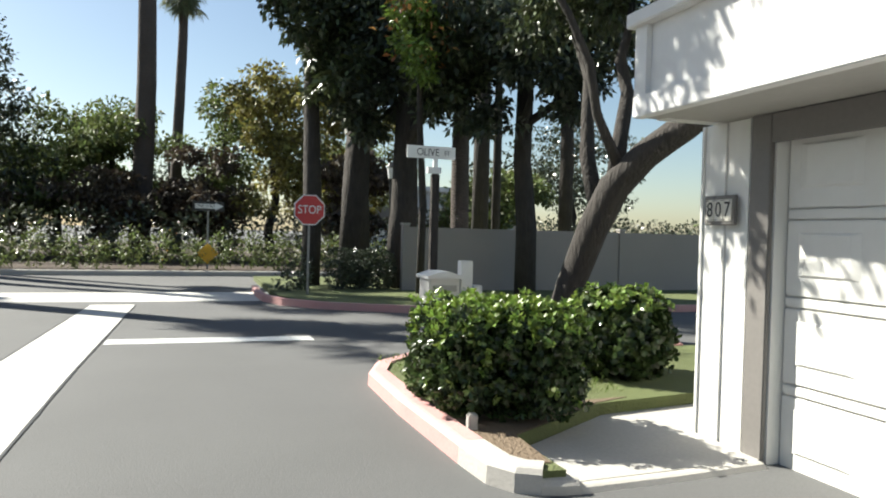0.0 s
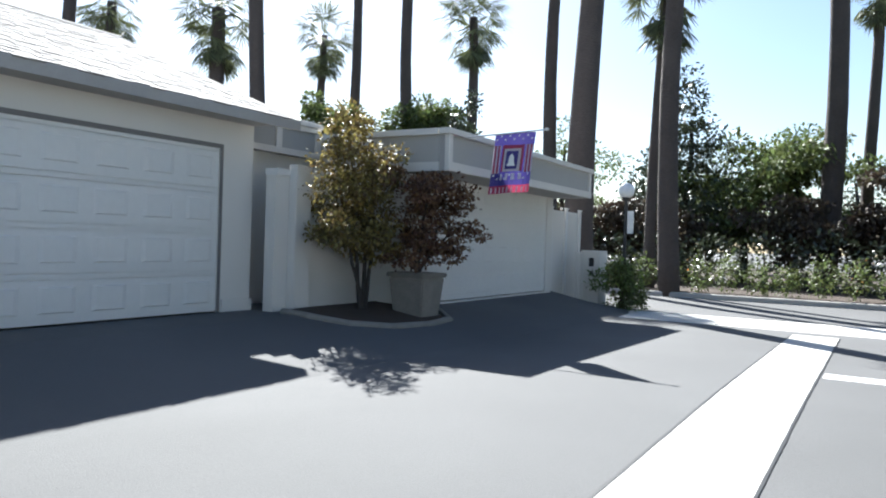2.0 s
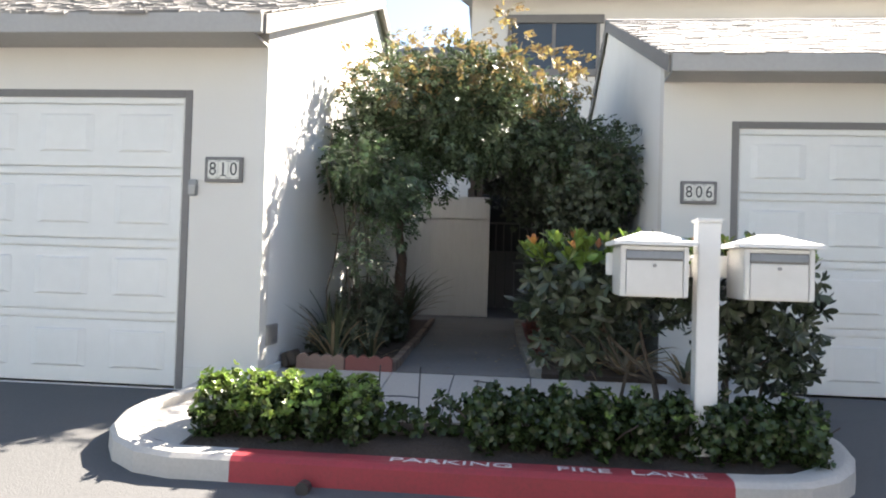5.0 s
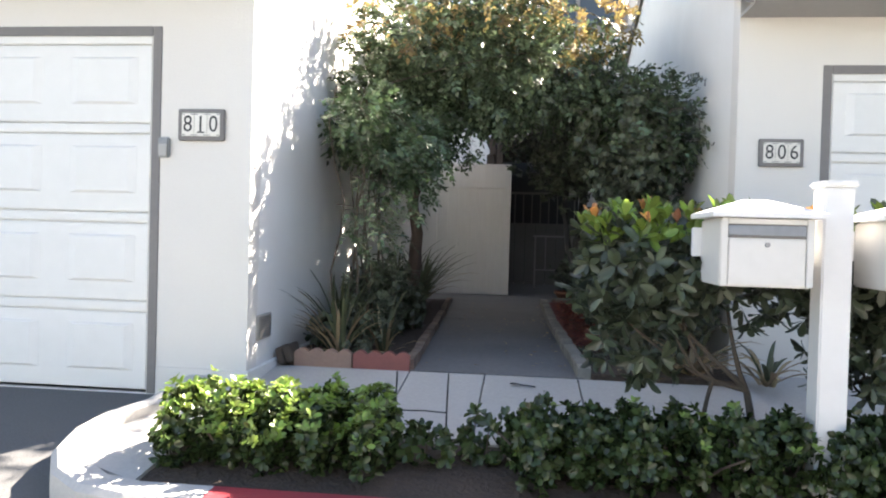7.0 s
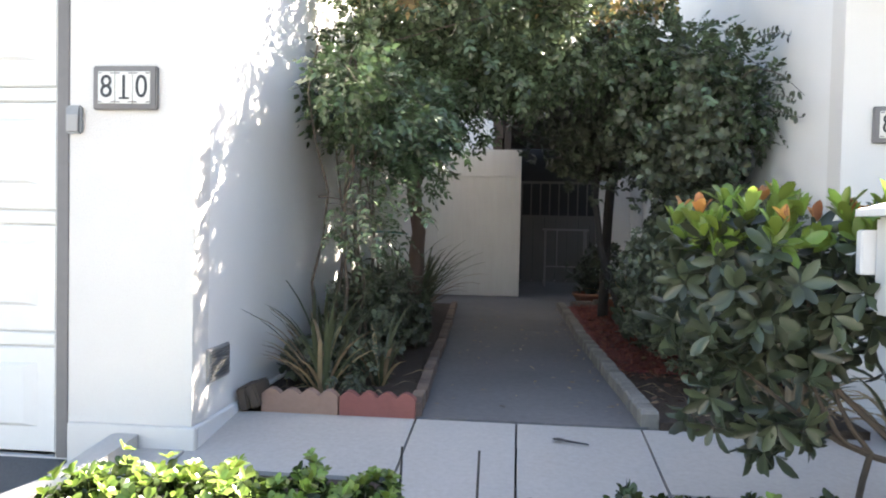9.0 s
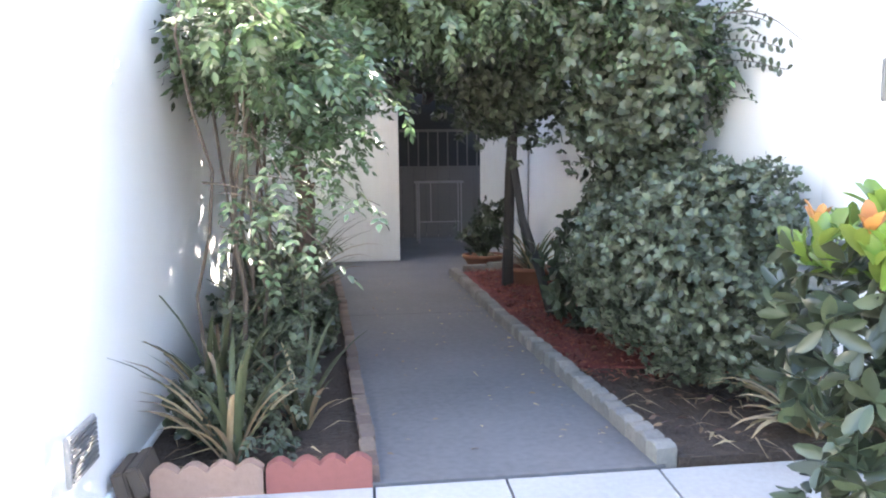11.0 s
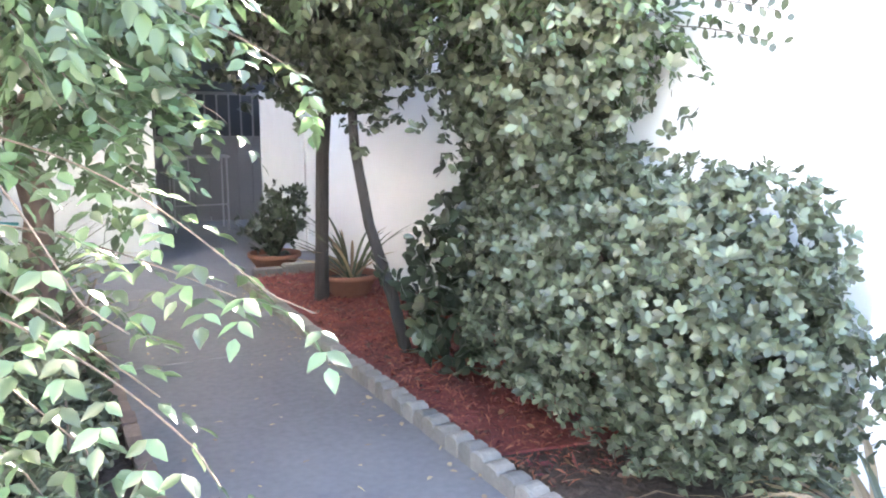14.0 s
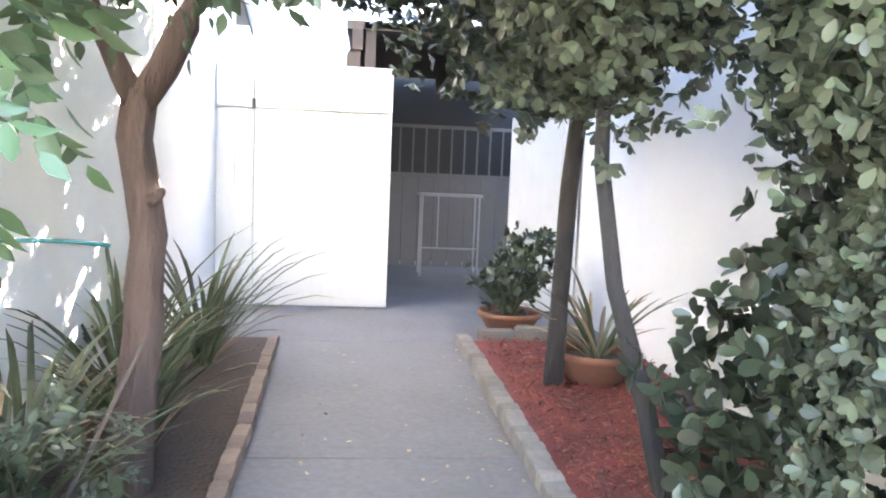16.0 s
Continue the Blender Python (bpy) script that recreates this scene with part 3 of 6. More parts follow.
def garage_door(parent, x0, x1, y, z0, z1, facing, columns=8):
    """A sectional door: four leaves with raised rectangles, in a dark frame. facing: -1 looks to -y, 1 to +y."""
    door = part("garage_door", boxed(x0, x1, *sorted((y, y - facing * 0.05)), z0 + 0.015, z1), M["garage"], parent, "white sectional garage door with raised panels")
    h = (z1 - z0) / 4
    f = facing
    for k in range(4):
        section = part("door_section", boxed(x0 + 0.004, x1 - 0.004, *sorted((y + f * 0.003, y + f * 0.022)), z0 + 0.02 + k * h, z0 + (k + 1) * h - 0.052, bevel=0.006), M["garage"], door)
        part("section_rail", boxed(x0 + 0.004, x1 - 0.004, *sorted((y + f * 0.003, y + f * 0.022)), z0 + (k + 1) * h - 0.044, z0 + (k + 1) * h + 0.012, bevel=0.006), M["garage"], door)
        w = (x1 - x0) / columns
        for c in range(columns):
            bm = bmesh.new()
            box(bm, x0 + c * w + 0.09, x0 + (c + 1) * w - 0.09, *sorted((y + f * 0.0225, y + f * 0.034)), z0 + k * h + 0.13, z0 + (k + 1) * h - 0.12)
            for v in bm.verts:
                if abs(v.co.y - (y + f * 0.034)) < 1e-4:
                    v.co.x += 0.055 if v.co.x < x0 + (c + 0.5) * w else -0.055
                    v.co.z += 0.014 if v.co.z < z0 + (k + 0.5) * h else -0.014
            part("door_panel", bm, M["garage"], section)
    for name, dims in (("jamb", (x0 - 0.06, x0 - 0.003, z0, z1 + 0.06)), ("jamb", (x1 + 0.003, x1 + 0.06, z0, z1 + 0.06)), ("head", (x0 - 0.003, x1 + 0.003, z1 + 0.002, z1 + 0.06))):
        part(name, boxed(dims[0], dims[1], *sorted((y - f * 0.06, y + f * 0.035)), dims[2], dims[3], bevel=0.004), M["trim"], door, "dark door frame")
    return door


def facade(parent, x0, x1, y, t, z0, z1, openings, mat, name="front_wall"):
    """A wall along x with real rectangular openings (x0, x1, z0, z1); t: thickness towards +y."""
    cuts = sorted({x0, x1, *[v for o in openings for v in o[:2]]})
    bm = bmesh.new()
    for a, b in zip(cuts, cuts[1:]):
        hole = [o for o in openings if o[0] <= a and b <= o[1]]
        if not hole:
            box(bm, a, b, *sorted((y, y + t)), z0, z1)
        else:
            if hole[0][2] > z0 + 0.02:
                box(bm, a, b, *sorted((y, y + t)), z0, hole[0][2])
            box(bm, a, b, *sorted((y, y + t)), hole[0][3], z1)
    bmesh.ops.remove_doubles(bm, verts=bm.verts, dist=1e-5)
    return part(name, bm, mat, parent)


def number_plate(parent, digits, x, y, z, facing, w=0.285, h=0.185):
    plate = part("number_plate", boxed(x - w / 2, x + w / 2, *sorted((y, y + facing * 0.025)), z - h / 2, z + h / 2, bevel=0.006), M["trim"], parent, "framed tile house number")
    step = (w - 0.05) / 3
    for i, d in enumerate(digits):
        k = i if facing < 0 else 2 - i
        cx = x - w / 2 + 0.025 + step * (k + 0.5)
        tile = part("number_tile", boxed(cx - step / 2 + 0.001, cx + step / 2 - 0.001, *sorted((y + facing * 0.0255, y + facing * 0.031)), z - h / 2 + 0.025, z + h / 2 - 0.025, bevel=0.002), M["tile"], plate, "glazed cream tile")
        text_mesh(d, 0.135, M["black"], pose(cx, y + facing * 0.033, z, 90, 0, 0 if facing < 0 else 180) @ Matrix.Diagonal((0.86, 1, 1, 1)), plate, "digit", 0.001)
        if d == "1":
            part("serif", boxed(cx - 0.02, cx + 0.024, *sorted((y + facing * 0.031, y + facing * 0.034)), z - 0.049, z - 0.041), M["black"], plate)
        for sx in (-1, 1):
            for sz in (-1, 1):
                ox, oz = cx + sx * (step / 2 - 0.012), z + sz * (h / 2 - 0.032)
                part("corner_scroll", boxed(ox - 0.009, ox + 0.009, *sorted((y + facing * 0.031, y + facing * 0.0322)), oz - 0.0025, oz + 0.0025), M["trim"], plate)
    return plate


def gable_garage(name, x0, x1, y0, depth, door, digits, plate_x, label, eave=2.75, slope=0.40, overhang=0.35, rake=0.08, rake_far=0.08):
    house = thing(name, (x0, y0, 0), label, "garage")
    yr, zr = y0 + depth / 2, eave + slope * (depth / 2)
    zt = eave - 0.06
    facade(house, x0, x1, y0, 0.16, -0.3, zt, [(door[0], door[1], 0.0, 2.13)], M["stucco"])
    for nm, a, b in (("side_wall", x0, x0 + 0.16), ("side_wall", x1 - 0.16, x1)):
        part(nm, prism([(y0 + 0.161, -0.3), (y0 + depth, -0.3), (y0 + depth, zt), (yr, zr - 0.06), (y0 + 0.161, zt + slope * 0.161)], "x", a, b), M["stucco_lit_wear"], house, "white stucco gable wall")
    part("back_wall", boxed(x0 + 0.161, x1 - 0.161, y0 + depth - 0.16, y0 + depth - 0.001, -0.3, zt), M["stucco"], house)
    for a, b in ((x0 - 0.012, door[0] - 0.07), (door[1] + 0.07, x1 + 0.028)):
        part("plinth", boxed(a, b, y0 - 0.028, y0 - 0.001, -0.3, 0.165, bevel=0.005), M["stucco"], house, "stucco base course")
    part("plinth", boxed(x1 + 0.001, x1 + 0.028, y0, y0 + depth, -0.3, 0.165, bevel=0.005), M["stucco_lit_wear"], house, "stucco base course")
    ye = y0 - overhang
    ze = eave - slope * overhang + 0.02
    for sgn in (1, -1):
        e_y, r_y = (ye, yr) if sgn > 0 else (y0 + depth + overhang, yr)
        rt = zr + 0.02
        deck = prism([(e_y, ze), (r_y, rt), (r_y, rt - 0.05), (e_y, ze - 0.05)], "x", x0 - rake, x1 + rake_far)
        part("roof_deck", deck, M["fascia"], house)
        shingles("shingles", x0 - rake - 0.03, x1 + rake_far + 0.03, e_y - sgn * 0.04, ze - 0.01, r_y, rt + 0.005, house)
    part("eave_fascia", boxed(x0 - rake, x1 + rake_far, ye - 0.04, ye - 0.001, ze - 0.135, ze + 0.003, bevel=0.004), M["fascia"], house, "grey painted eave board")
    part("soffit", boxed(x0, x1, ye, y0 - 0.001, ze - 0.125, ze - 0.105), M["fascia"], house)
    for xx in (x0 - rake - 0.022, x1 + rake_far + 0.001):
        bm = prism([(ye, ze - 0.135), (yr, zr - 0.12), (y0 + depth + overhang, ze - 0.135), (y0 + depth + overhang, ze), (yr, zr + 0.02), (ye, ze)], "x", xx, xx + 0.021)
        part("rake_board", bm, M["trim"], house, "dark rake board under the shake edge")
    bm = bmesh.new()
    for sgn in (-1, 1):
        w = prism([(yr, zr + 0.055), (yr + sgn * 0.14, zr + 0.055 - slope * 0.14), (yr + sgn * 0.14, zr + 0.03 - slope * 0.14), (yr, zr + 0.03)], "x", x0 - rake - 0.03, x1 + rake_far + 0.03)
        me = bpy.data.meshes.new("tmp")
        w.to_mesh(me)
        bm.from_mesh(me)
        w.free()
        bpy.data.meshes.remove(me)
    part("ridge_cap", bm, M["shingle"], house)
    garage_door(house, door[0], door[1], y0 + 0.03, 0.0, 2.13, -1)
    number_plate(house, digits, plate_x, y0, 1.605, -1)
    return house


g806 = gable_garage("garage", 0.0, 6.06, 0.0, 7.6, (0.6, 5.48), "806", 0.285, "cream stucco two-car garage with a shake roof and white sectional door", rake=0.02, rake_far=0.5)
g810 = gable_garage("garage", -9.3, -3.0, -0.94, 7.6, (-8.5, -3.62), "810", -3.30, "cream stucco garage with a shake roof, sunlit side wall")


def keypad(parent, x, y, z):
    pad = part("keypad", boxed(x - 0.035, x + 0.035, y - 0.03, y - 0.001, z - 0.06, z + 0.06, bevel=0.008), M["iron"], parent, "small grey door-opener keypad")
    part("keypad_cover", boxed(x - 0.026, x + 0.026, y - 0.036, y - 0.0305, z - 0.05, z + 0.02, bevel=0.002), M["fascia"], pad)


keypad(g810, -3.53, -0.94, 1.47)
vent = part("foundation_vent", boxed(-3.0, -2.985, -0.80, -0.57, 0.32, 0.475, bevel=0.003), M["fascia"], g810, "metal grille vent low on the wall")
for k in range(9):
    part("slat", boxed(-2.984, -2.978, -0.79, -0.58, 0.333 + k * 0.0155, 0.342 + k * 0.0155), M["iron"], vent)


def flat_garage(name, x0, x1, y, facing, z0, door, fascia_y, box_x0, box_x1, zb, zt, label, board=False, deep=6.5):
    """A flat-roofed garage with a deep panelled parapet box that overhangs the door."""
    house = thing(name, (x0, y, z0), label, "garage")
    back = y - facing * deep
    facade(house, x0, x1, y, -facing * 0.16, z0 - 0.2, zb, [(door[0], door[1], z0, z0 + 2.13)], M["siding" if board else "stucco"])
    for a, b in ((x0, x0 + 0.15), (x1 - 0.15, x1)):
        part("side_wall", boxed(a, b, *sorted((y - facing * 0.161, back)), z0 - 0.2, zb), M["stucco"], house)
    part("back_wall", boxed(x0 + 0.151, x1 - 0.151, *sorted((back, back + facing * 0.15)), z0 - 0.2, zb), M["stucco"], house)
    if board:
        for xx in np.arange(door[1] + 0.20, x1 - 0.02, 0.21):
            part("batten", boxed(xx, xx + 0.022, *sorted((y + facing * 0.002, y + facing * 0.014)), z0 + 0.0, zb - 0.002), M["siding"], house)
    part("roof", boxed(box_x0 + 0.02, box_x1 - 0.02, *sorted((fascia_y - facing * 0.02, back)), zb + 0.002, zt - 0.06), M["fascia"], house, "flat roof behind the parapet")
    f0, f1 = sorted((fascia_y, fascia_y + facing * 0.03))
    part("parapet_beam", boxed(box_x0, box_x1, *sorted((fascia_y - facing * 0.02, fascia_y + facing * 0.06)), zb - 0.002, zb + 0.13, bevel=0.006), M["white" if board else "stucco"], house)
    part("parapet_panel", boxed(box_x0 + 0.12, box_x1 - 0.12, *sorted((fascia_y - facing * 0.02, fascia_y + facing * 0.015)), zb + 0.131, zt - 0.09), M["white" if board else "panel"], house)
    for a, b in ((box_x0, box_x0 + 0.119), (box_x1 - 0.119, box_x1)):
        part("corner_post", boxed(a, b, *sorted((fascia_y - facing * 0.02, fascia_y + facing * 0.05)), zb + 0.131, zt - 0.09), M["white" if board else "stucco"], house)
    part("parapet_cap", boxed(box_x0 - 0.05, box_x1 + 0.05, *sorted((fascia_y - facing * 0.1, fascia_y + facing * 0.09)), zt - 0.089, zt, bevel=0.008), M["white" if board else "stucco"], house)
    for a, b in ((box_x0 - 0.001, box_x0 + 0.10), (box_x1 - 0.10, box_x1 + 0.001)):
        s0, s1 = sorted((fascia_y - facing * 0.121, back))
        part("side_beam", boxed(a, b, s0, s1, zb - 0.002, zb + 0.13), M["white" if board else "stucco"], house)
        part("side_panel", boxed(a + 0.01, b - 0.01, s0, s1, zb + 0.131, zt - 0.09), M["white" if board else "panel"], house)
        part("side_cap", boxed(a - 0.05, b + 0.05, s0, s1, zt - 0.089, zt), M["white" if board else "stucco"], house)
    garage_door(house, door[0], door[1], y - facing * (0.11 if board else 0.04), z0, z0 + 2.13 - (0.12 if board else 0), facing)
    if board:
        f0, f1 = sorted((y + facing * 0.002, y + facing * 0.035))
        part("casing", boxed(door[1] + 0.01, door[1] + 0.17, f0, f1, z0 - 0.1, zb - 0.003, bevel=0.005), M["trim"], house, "wide dark door casing")
        part("casing", boxed(door[0] - 0.17, door[0] - 0.01, f0, f1, z0 - 0.1, zb - 0.003, bevel=0.005), M["trim"], house)
        part("casing", boxed(door[0] - 0.009, door[1] + 0.009, f0, f1, z0 + 1.90, zb - 0.003, bevel=0.005), M["trim"], house)
    return house


g804 = flat_garage("garage", 8.2, 14.05, -1.1, -1, 0.0, (8.9, 13.72), -1.9, 8.0, 14.1, 2.06, 2.68, "grey-cream flat-roofed garage with a panelled parapet, in shade", deep=3.5)
g807 = flat_garage("garage", -3.6, 2.95, -11.0, 1, -0.32, (-2.5, 2.30), -10.44, -4.2, 2.84, 1.75, 2.39, "white board-and-batten garage with a deep parapet, dappled with leaf shadows", board=True)
number_plate(g807, "807", 2.72, -10.98, 1.20, 1)

# the wall between the two garages, with a pilaster
wall = thing("yard_wall", (6.1, -0.3, 0), "cream stucco yard wall with a taller pilaster", "wall", kind="structure")
part("wall_body", boxed(6.07, 8.19, -0.42, -0.25, -0.3, 1.84), M["stucco"], wall)
part("wall_cap", boxed(6.07, 8.19, -0.45, -0.22, 1.841, 1.93, bevel=0.008), M["white"], wall)
part("pilaster", boxed(6.33, 6.63, -0.56, -0.421, -0.3, 2.0, bevel=0.008), M["stucco"], wall)


# low wing beside the flat-roofed garage
part("wing_wall", boxed(6.12, 7.98, 0.62, 0.78, -0.2, 2.28), M["stucco"], g804)
part("wing_wall", boxed(6.12, 6.28, 0.781, 2.38, -0.2, 2.28), M["stucco"], g804)
part("wing_panel", boxed(6.1, 7.99, 0.5, 2.4, 2.281, 2.76), M["panel"], g804)
part("wing_beam", boxed(6.08, 7.99, 0.45, 0.499, 2.275, 2.37, bevel=0.005), M["stucco"], g804)
part("wing_cap", boxed(6.06, 7.99, 0.42, 0.60, 2.761, 2.83, bevel=0.006), M["stucco"], g804)
part("wing_cap", boxed(6.08, 7.99, 0.455, 0.499, 2.68, 2.76, bevel=0.005), M["stucco"], g804)
for xa, xb in ((6.08, 6.2), (6.98, 7.1), (7.87, 7.99)):
    part("wing_post", boxed(xa, xb, 0.46, 0.499, 2.371, 2.679, bevel=0.004), M["stucco"], g804)
part("wing_cap", boxed(6.08, 7.99, 0.46, 2.42, 2.761, 2.85, bevel=0.008), M["stucco"], g804)

# the two-storey house behind
def back_house():
    h = thing("house", (-2.2, 9.0, 0), "cream two-storey house behind the garages with brown-framed windows", "house")
    wins = [(-1.45, 0.45, 5.0, 6.1), (1.6, 3.3, 5.2, 6.0), (4.5, 6.5, 5.2, 6.0)]
    facade(h, -2.2, 7.0, 9.05, 0.2, 0, 6.55, [(-1.95, 0.6, 0.15, 2.6)] + wins[1:], M["stucco"])
    part("side_wall", boxed(-2.2, -2.0, 9.26, 18, 0, 6.55), M["stucco"], h)
    part("side_wall", boxed(6.8, 7.0, 9.26, 18, 0, 6.55), M["stucco"], h)
    part("back_wall", boxed(-1.99, 6.79, 17.8, 18, 0, 6.55), M["stucco"], h)
    part("roof", prism([(8.4, 6.45), (13.5, 8.0), (18.6, 6.45), (18.6, 6.6), (13.5, 8.15), (8.4, 6.6)], "x", -2.6, 7.5), M["fascia"], h, "shake roof with grey eave boards")
    shingles("shingles", -2.62, 7.52, 8.38, 6.6, 13.5, 8.16, h)
    for i, (a, b, c, d) in enumerate(wins):
        y = 9.05
        win = part("window", boxed(a + 0.08, b - 0.08, y - 0.02 if i == 0 else y + 0.06, y - 0.012 if i == 0 else y + 0.07, c + 0.07, d - 0.07), M["glass"], h, "dark upstairs window")
        for e in ((a - 0.07, b + 0.07, d - 0.07, d + 0.1), (a - 0.07, b + 0.07, c - 0.07, c + 0.07)):
            part("window_frame", boxed(e[0], e[1], y - 0.07, y - 0.001, e[2], e[3], bevel=0.005), M["trim"], win)
        for e in (a, b - 0.08, (a + b) / 2 - 0.03):
            part("window_frame", boxed(e, e + 0.07, y - 0.06, y - 0.001, c + 0.071, d - 0.071), M["trim"], win)
    # Black sheet across the opening; its colour stands for the unlit interior.
    part("patio_door", boxed(-1.94, 0.59, 9.27, 9.31, 0.0, 2.62), M["black"], h, "black sheet painting the dark inside the patio opening")
    part("wing_wall", boxed(-7.2, -2.201, 10.2, 10.4, 0, 5.6), M["stucco"], h)
    part("wing_roof", prism([(9.7, 5.5), (13.0, 6.6), (16.3, 5.5), (16.3, 5.62), (13.0, 6.75), (9.7, 5.62)], "x", -7.5, -2.21), M["shingle"], h, "lower shake roof")
    return h


back_house()

# far fence of block panels
fence = thing("block_fence", (14.5, -12, -0.4), "brown-grey block fence with capped posts, shaded", "fence", kind="structure")
for i in range(9):
    y = -12.3 - i * 2.75
    part("fence_panel", boxed(14.5, 14.6, y - 2.6, y - 0.001, -0.5, 1.13), M["fence"], fence)
    post = part("fence_post", boxed(14.46, 14.64, y, y + 0.148, -0.5, 1.17, bevel=0.008), M["fence"], fence)
    part("post_cap", boxed(14.44, 14.66, y - 0.02, y + 0.17, 1.171, 1.22, bevel=0.012), M["concrete"], post, "pale post cap")


# ---------------------------------------------------------------- passage: edging, gate, patio
def edging_run(label, mat, half, pitch, bump, line, y_end):
    """Edging pieces set end to end along a gently curving line x(y), each with a softly humped top."""
    run = thing("path_edging", (line(-0.44), -0.44, 0.12), label, "edging", kind="structure")
    top = [(pitch - 0.002) * (1 - k / 6) for k in range(7)]
    bm = prism([(0.0, 0.0), (pitch - 0.002, 0.0)] + [(y, 0.078 + bump * math.sin(math.pi * y / (pitch - 0.002))) for y in top], "x", -half, half)
    edges = [e for e in bm.edges if abs(e.verts[0].co.x - e.verts[1].co.x) < 1e-6 and min(v.co.z for v in e.verts) > 0.05]
    bmesh.ops.bevel(bm, geom=edges, offset=0.008, segments=1, affect="EDGES")
    bmesh.ops.recalc_face_normals(bm, faces=bm.faces)
    me = bpy.data.meshes.new("edging_stone")
    bm.to_mesh(me)
    bm.free()
    me.materials.append(mat)
    for y in np.arange(-0.44, y_end, pitch):
        st = new("edging_stone", me)
        st.parent = run
        st.matrix_basis = pose(line(y) - run.location.x + rng.normal() * 0.002, y - run.location.y, rng.normal() * 0.003 - 0.01, rng.normal() * 0.6, rng.normal() * 1.5, rng.normal() * 1.2 + 2.0)


edging_run("weathered cement edging stones along the mulch bed", M["edging"], 0.042, 0.096, 0.018, lambda y: -0.99 - 0.09 * ramp01(y, -0.44, 2.0) - 0.03 * ramp01(y, 2.0, 4.6), 4.6)
edging_run("narrow brown edging bricks along the shaded bed", M["brown_edging"], 0.03, 0.142, 0.004, lambda y: -2.10 - 0.13 * ramp01(y, -0.44, 2.4) - 0.11 * ramp01(y, 2.4, 4.4), 4.4)
# scalloped terracotta edging at the front of the bed
front = thing("scalloped_edging", (-2.5, -0.44, 0.12), "terracotta scalloped edging bricks, one faded", "edging")
for x0, x1, mat in ((-2.86, -2.48, M["tan"]), (-2.47, -2.10, M["brick"])):
    outline = [(x0, 0.11), (x1, 0.11)]
    for k in range(4):
        for j in range(5):
            u = 1 - (k + j / 5) / 4
            outline.append((x0 + (x1 - x0) * u, 0.11 + 0.10 + 0.028 * math.sin(math.pi * (j / 5))))
    outline.append((x0, 0.21))
    part("scalloped_brick", prism(outline, "y", -0.47, -0.42), mat, front)
for k in range(2):
    log = boxed(-2.96 + 0.06 * k, -2.91 + 0.06 * k, -0.5, -0.30, 0.13, 0.24, bevel=0.008)
    bmesh.ops.rotate(log, verts=log.verts, cent=(-2.93, -0.4, 0.13), matrix=Matrix.Rotation(radians(-12 - 6 * k), 3, "Y"))
    part("scalloped_brick", log, M["dark_wood"], front, "leaning wooden offcut")

gate = thing("gate_fence", (-2.3, 5.85, 0.13), "cream board fence and gate leaf, stained near the foot", "gate", kind="structure")
for x0, x1 in ((-2.99, -2.70), (-2.69, -1.60)):
    panel = part("gate_panel", boxed(x0, x1, 5.85, 5.89, 0.14, 2.09), M["gate"], gate)
    w = (x1 - x0) / max(1, round((x1 - x0) / 0.155))
    x = x0
    while x < x1 - 0.01:
        part("board", boxed(x + 0.0012, x + w - 0.0012, 5.834, 5.849, 0.16, 1.72, bevel=0.002), M["gate"], panel)
        x += w
    part("top_rail", boxed(x0, x1, 5.82, 5.849, 1.73, 2.09, bevel=0.004), M["gate"], panel)
part("latch", boxed(-2.712, -2.685, 5.80, 5.827, 1.72, 1.80, bevel=0.004), M["black"], gate, "dark iron latch")
part("gate_panel", boxed(-0.60, -0.17, 5.85, 5.89, 0.14, 1.75), M["gate"], gate)
part("gate_post", boxed(-0.165, -0.02, 5.81, 5.93, 0.14, 1.95, bevel=0.006), M["gate"], gate)
part("gate_post", boxed(-3.0 + 0.005, -2.992, 5.81, 5.93, 0.14, 1.95), M["gate"], gate)


def patio_table():
    t = thing("patio_table", (-0.85, 8.1, 0.128), "thin pale metal side table in the dark patio", "table")
    part("tabletop", boxed(-1.22, -0.5, 7.9, 8.3, 1.03, 1.06, bevel=0.006), M["fascia"], t)
    for x in (-1.18, -0.54):
        for y in (7.93, 8.27):
            part("leg", tube(bmesh.new(), [(x, y, 0.128), (x, y, 1.03)], 0.012, 0.012), M["fascia"], t)
    part("stretcher", tube(bmesh.new(), [(-1.18, 7.93, 0.45), (-0.54, 7.93, 0.45)], 0.009, 0.009), M["fascia"], t)
    part("stretcher", tube(bmesh.new(), [(-1.0, 7.93, 0.45), (-1.0, 7.93, 1.03)], 0.009, 0.009), M["fascia"], t)


patio_table()
# Invented covers, posts and side screen, added to block sky light over the patio.
cover = thing("added_shade_cover", (-0.95, 7.3, 2.45), "added flat cover that keeps the patio dark", "roof", kind="structure")
part("deck", boxed(-1.85, -0.03, 6.15, 9.04, 2.46, 2.52), M["dark_wood"], cover)
part("post", boxed(-1.84, -1.75, 6.18, 6.27, 0.129, 2.459, bevel=0.005), M["dark_wood"], cover)
cover = thing("added_shade_cover", (-1.0, 7.3, 2.4), "added dark roof that shades the patio behind the gate", "roof", kind="structure")
part("roof_boards", boxed(-2.0, -0.02, 6.15, 9.0, 2.45, 2.52), M["dark_wood"], cover)
for x in (-1.95, -1.0, -0.12):
    part("beam", boxed(x, x + 0.09, 6.15, 9.0, 2.28, 2.449), M["dark_wood"], cover)
part("post", boxed(-1.98, -1.88, 6.18, 6.28, 0.128, 2.279), M["dark_wood"], cover)
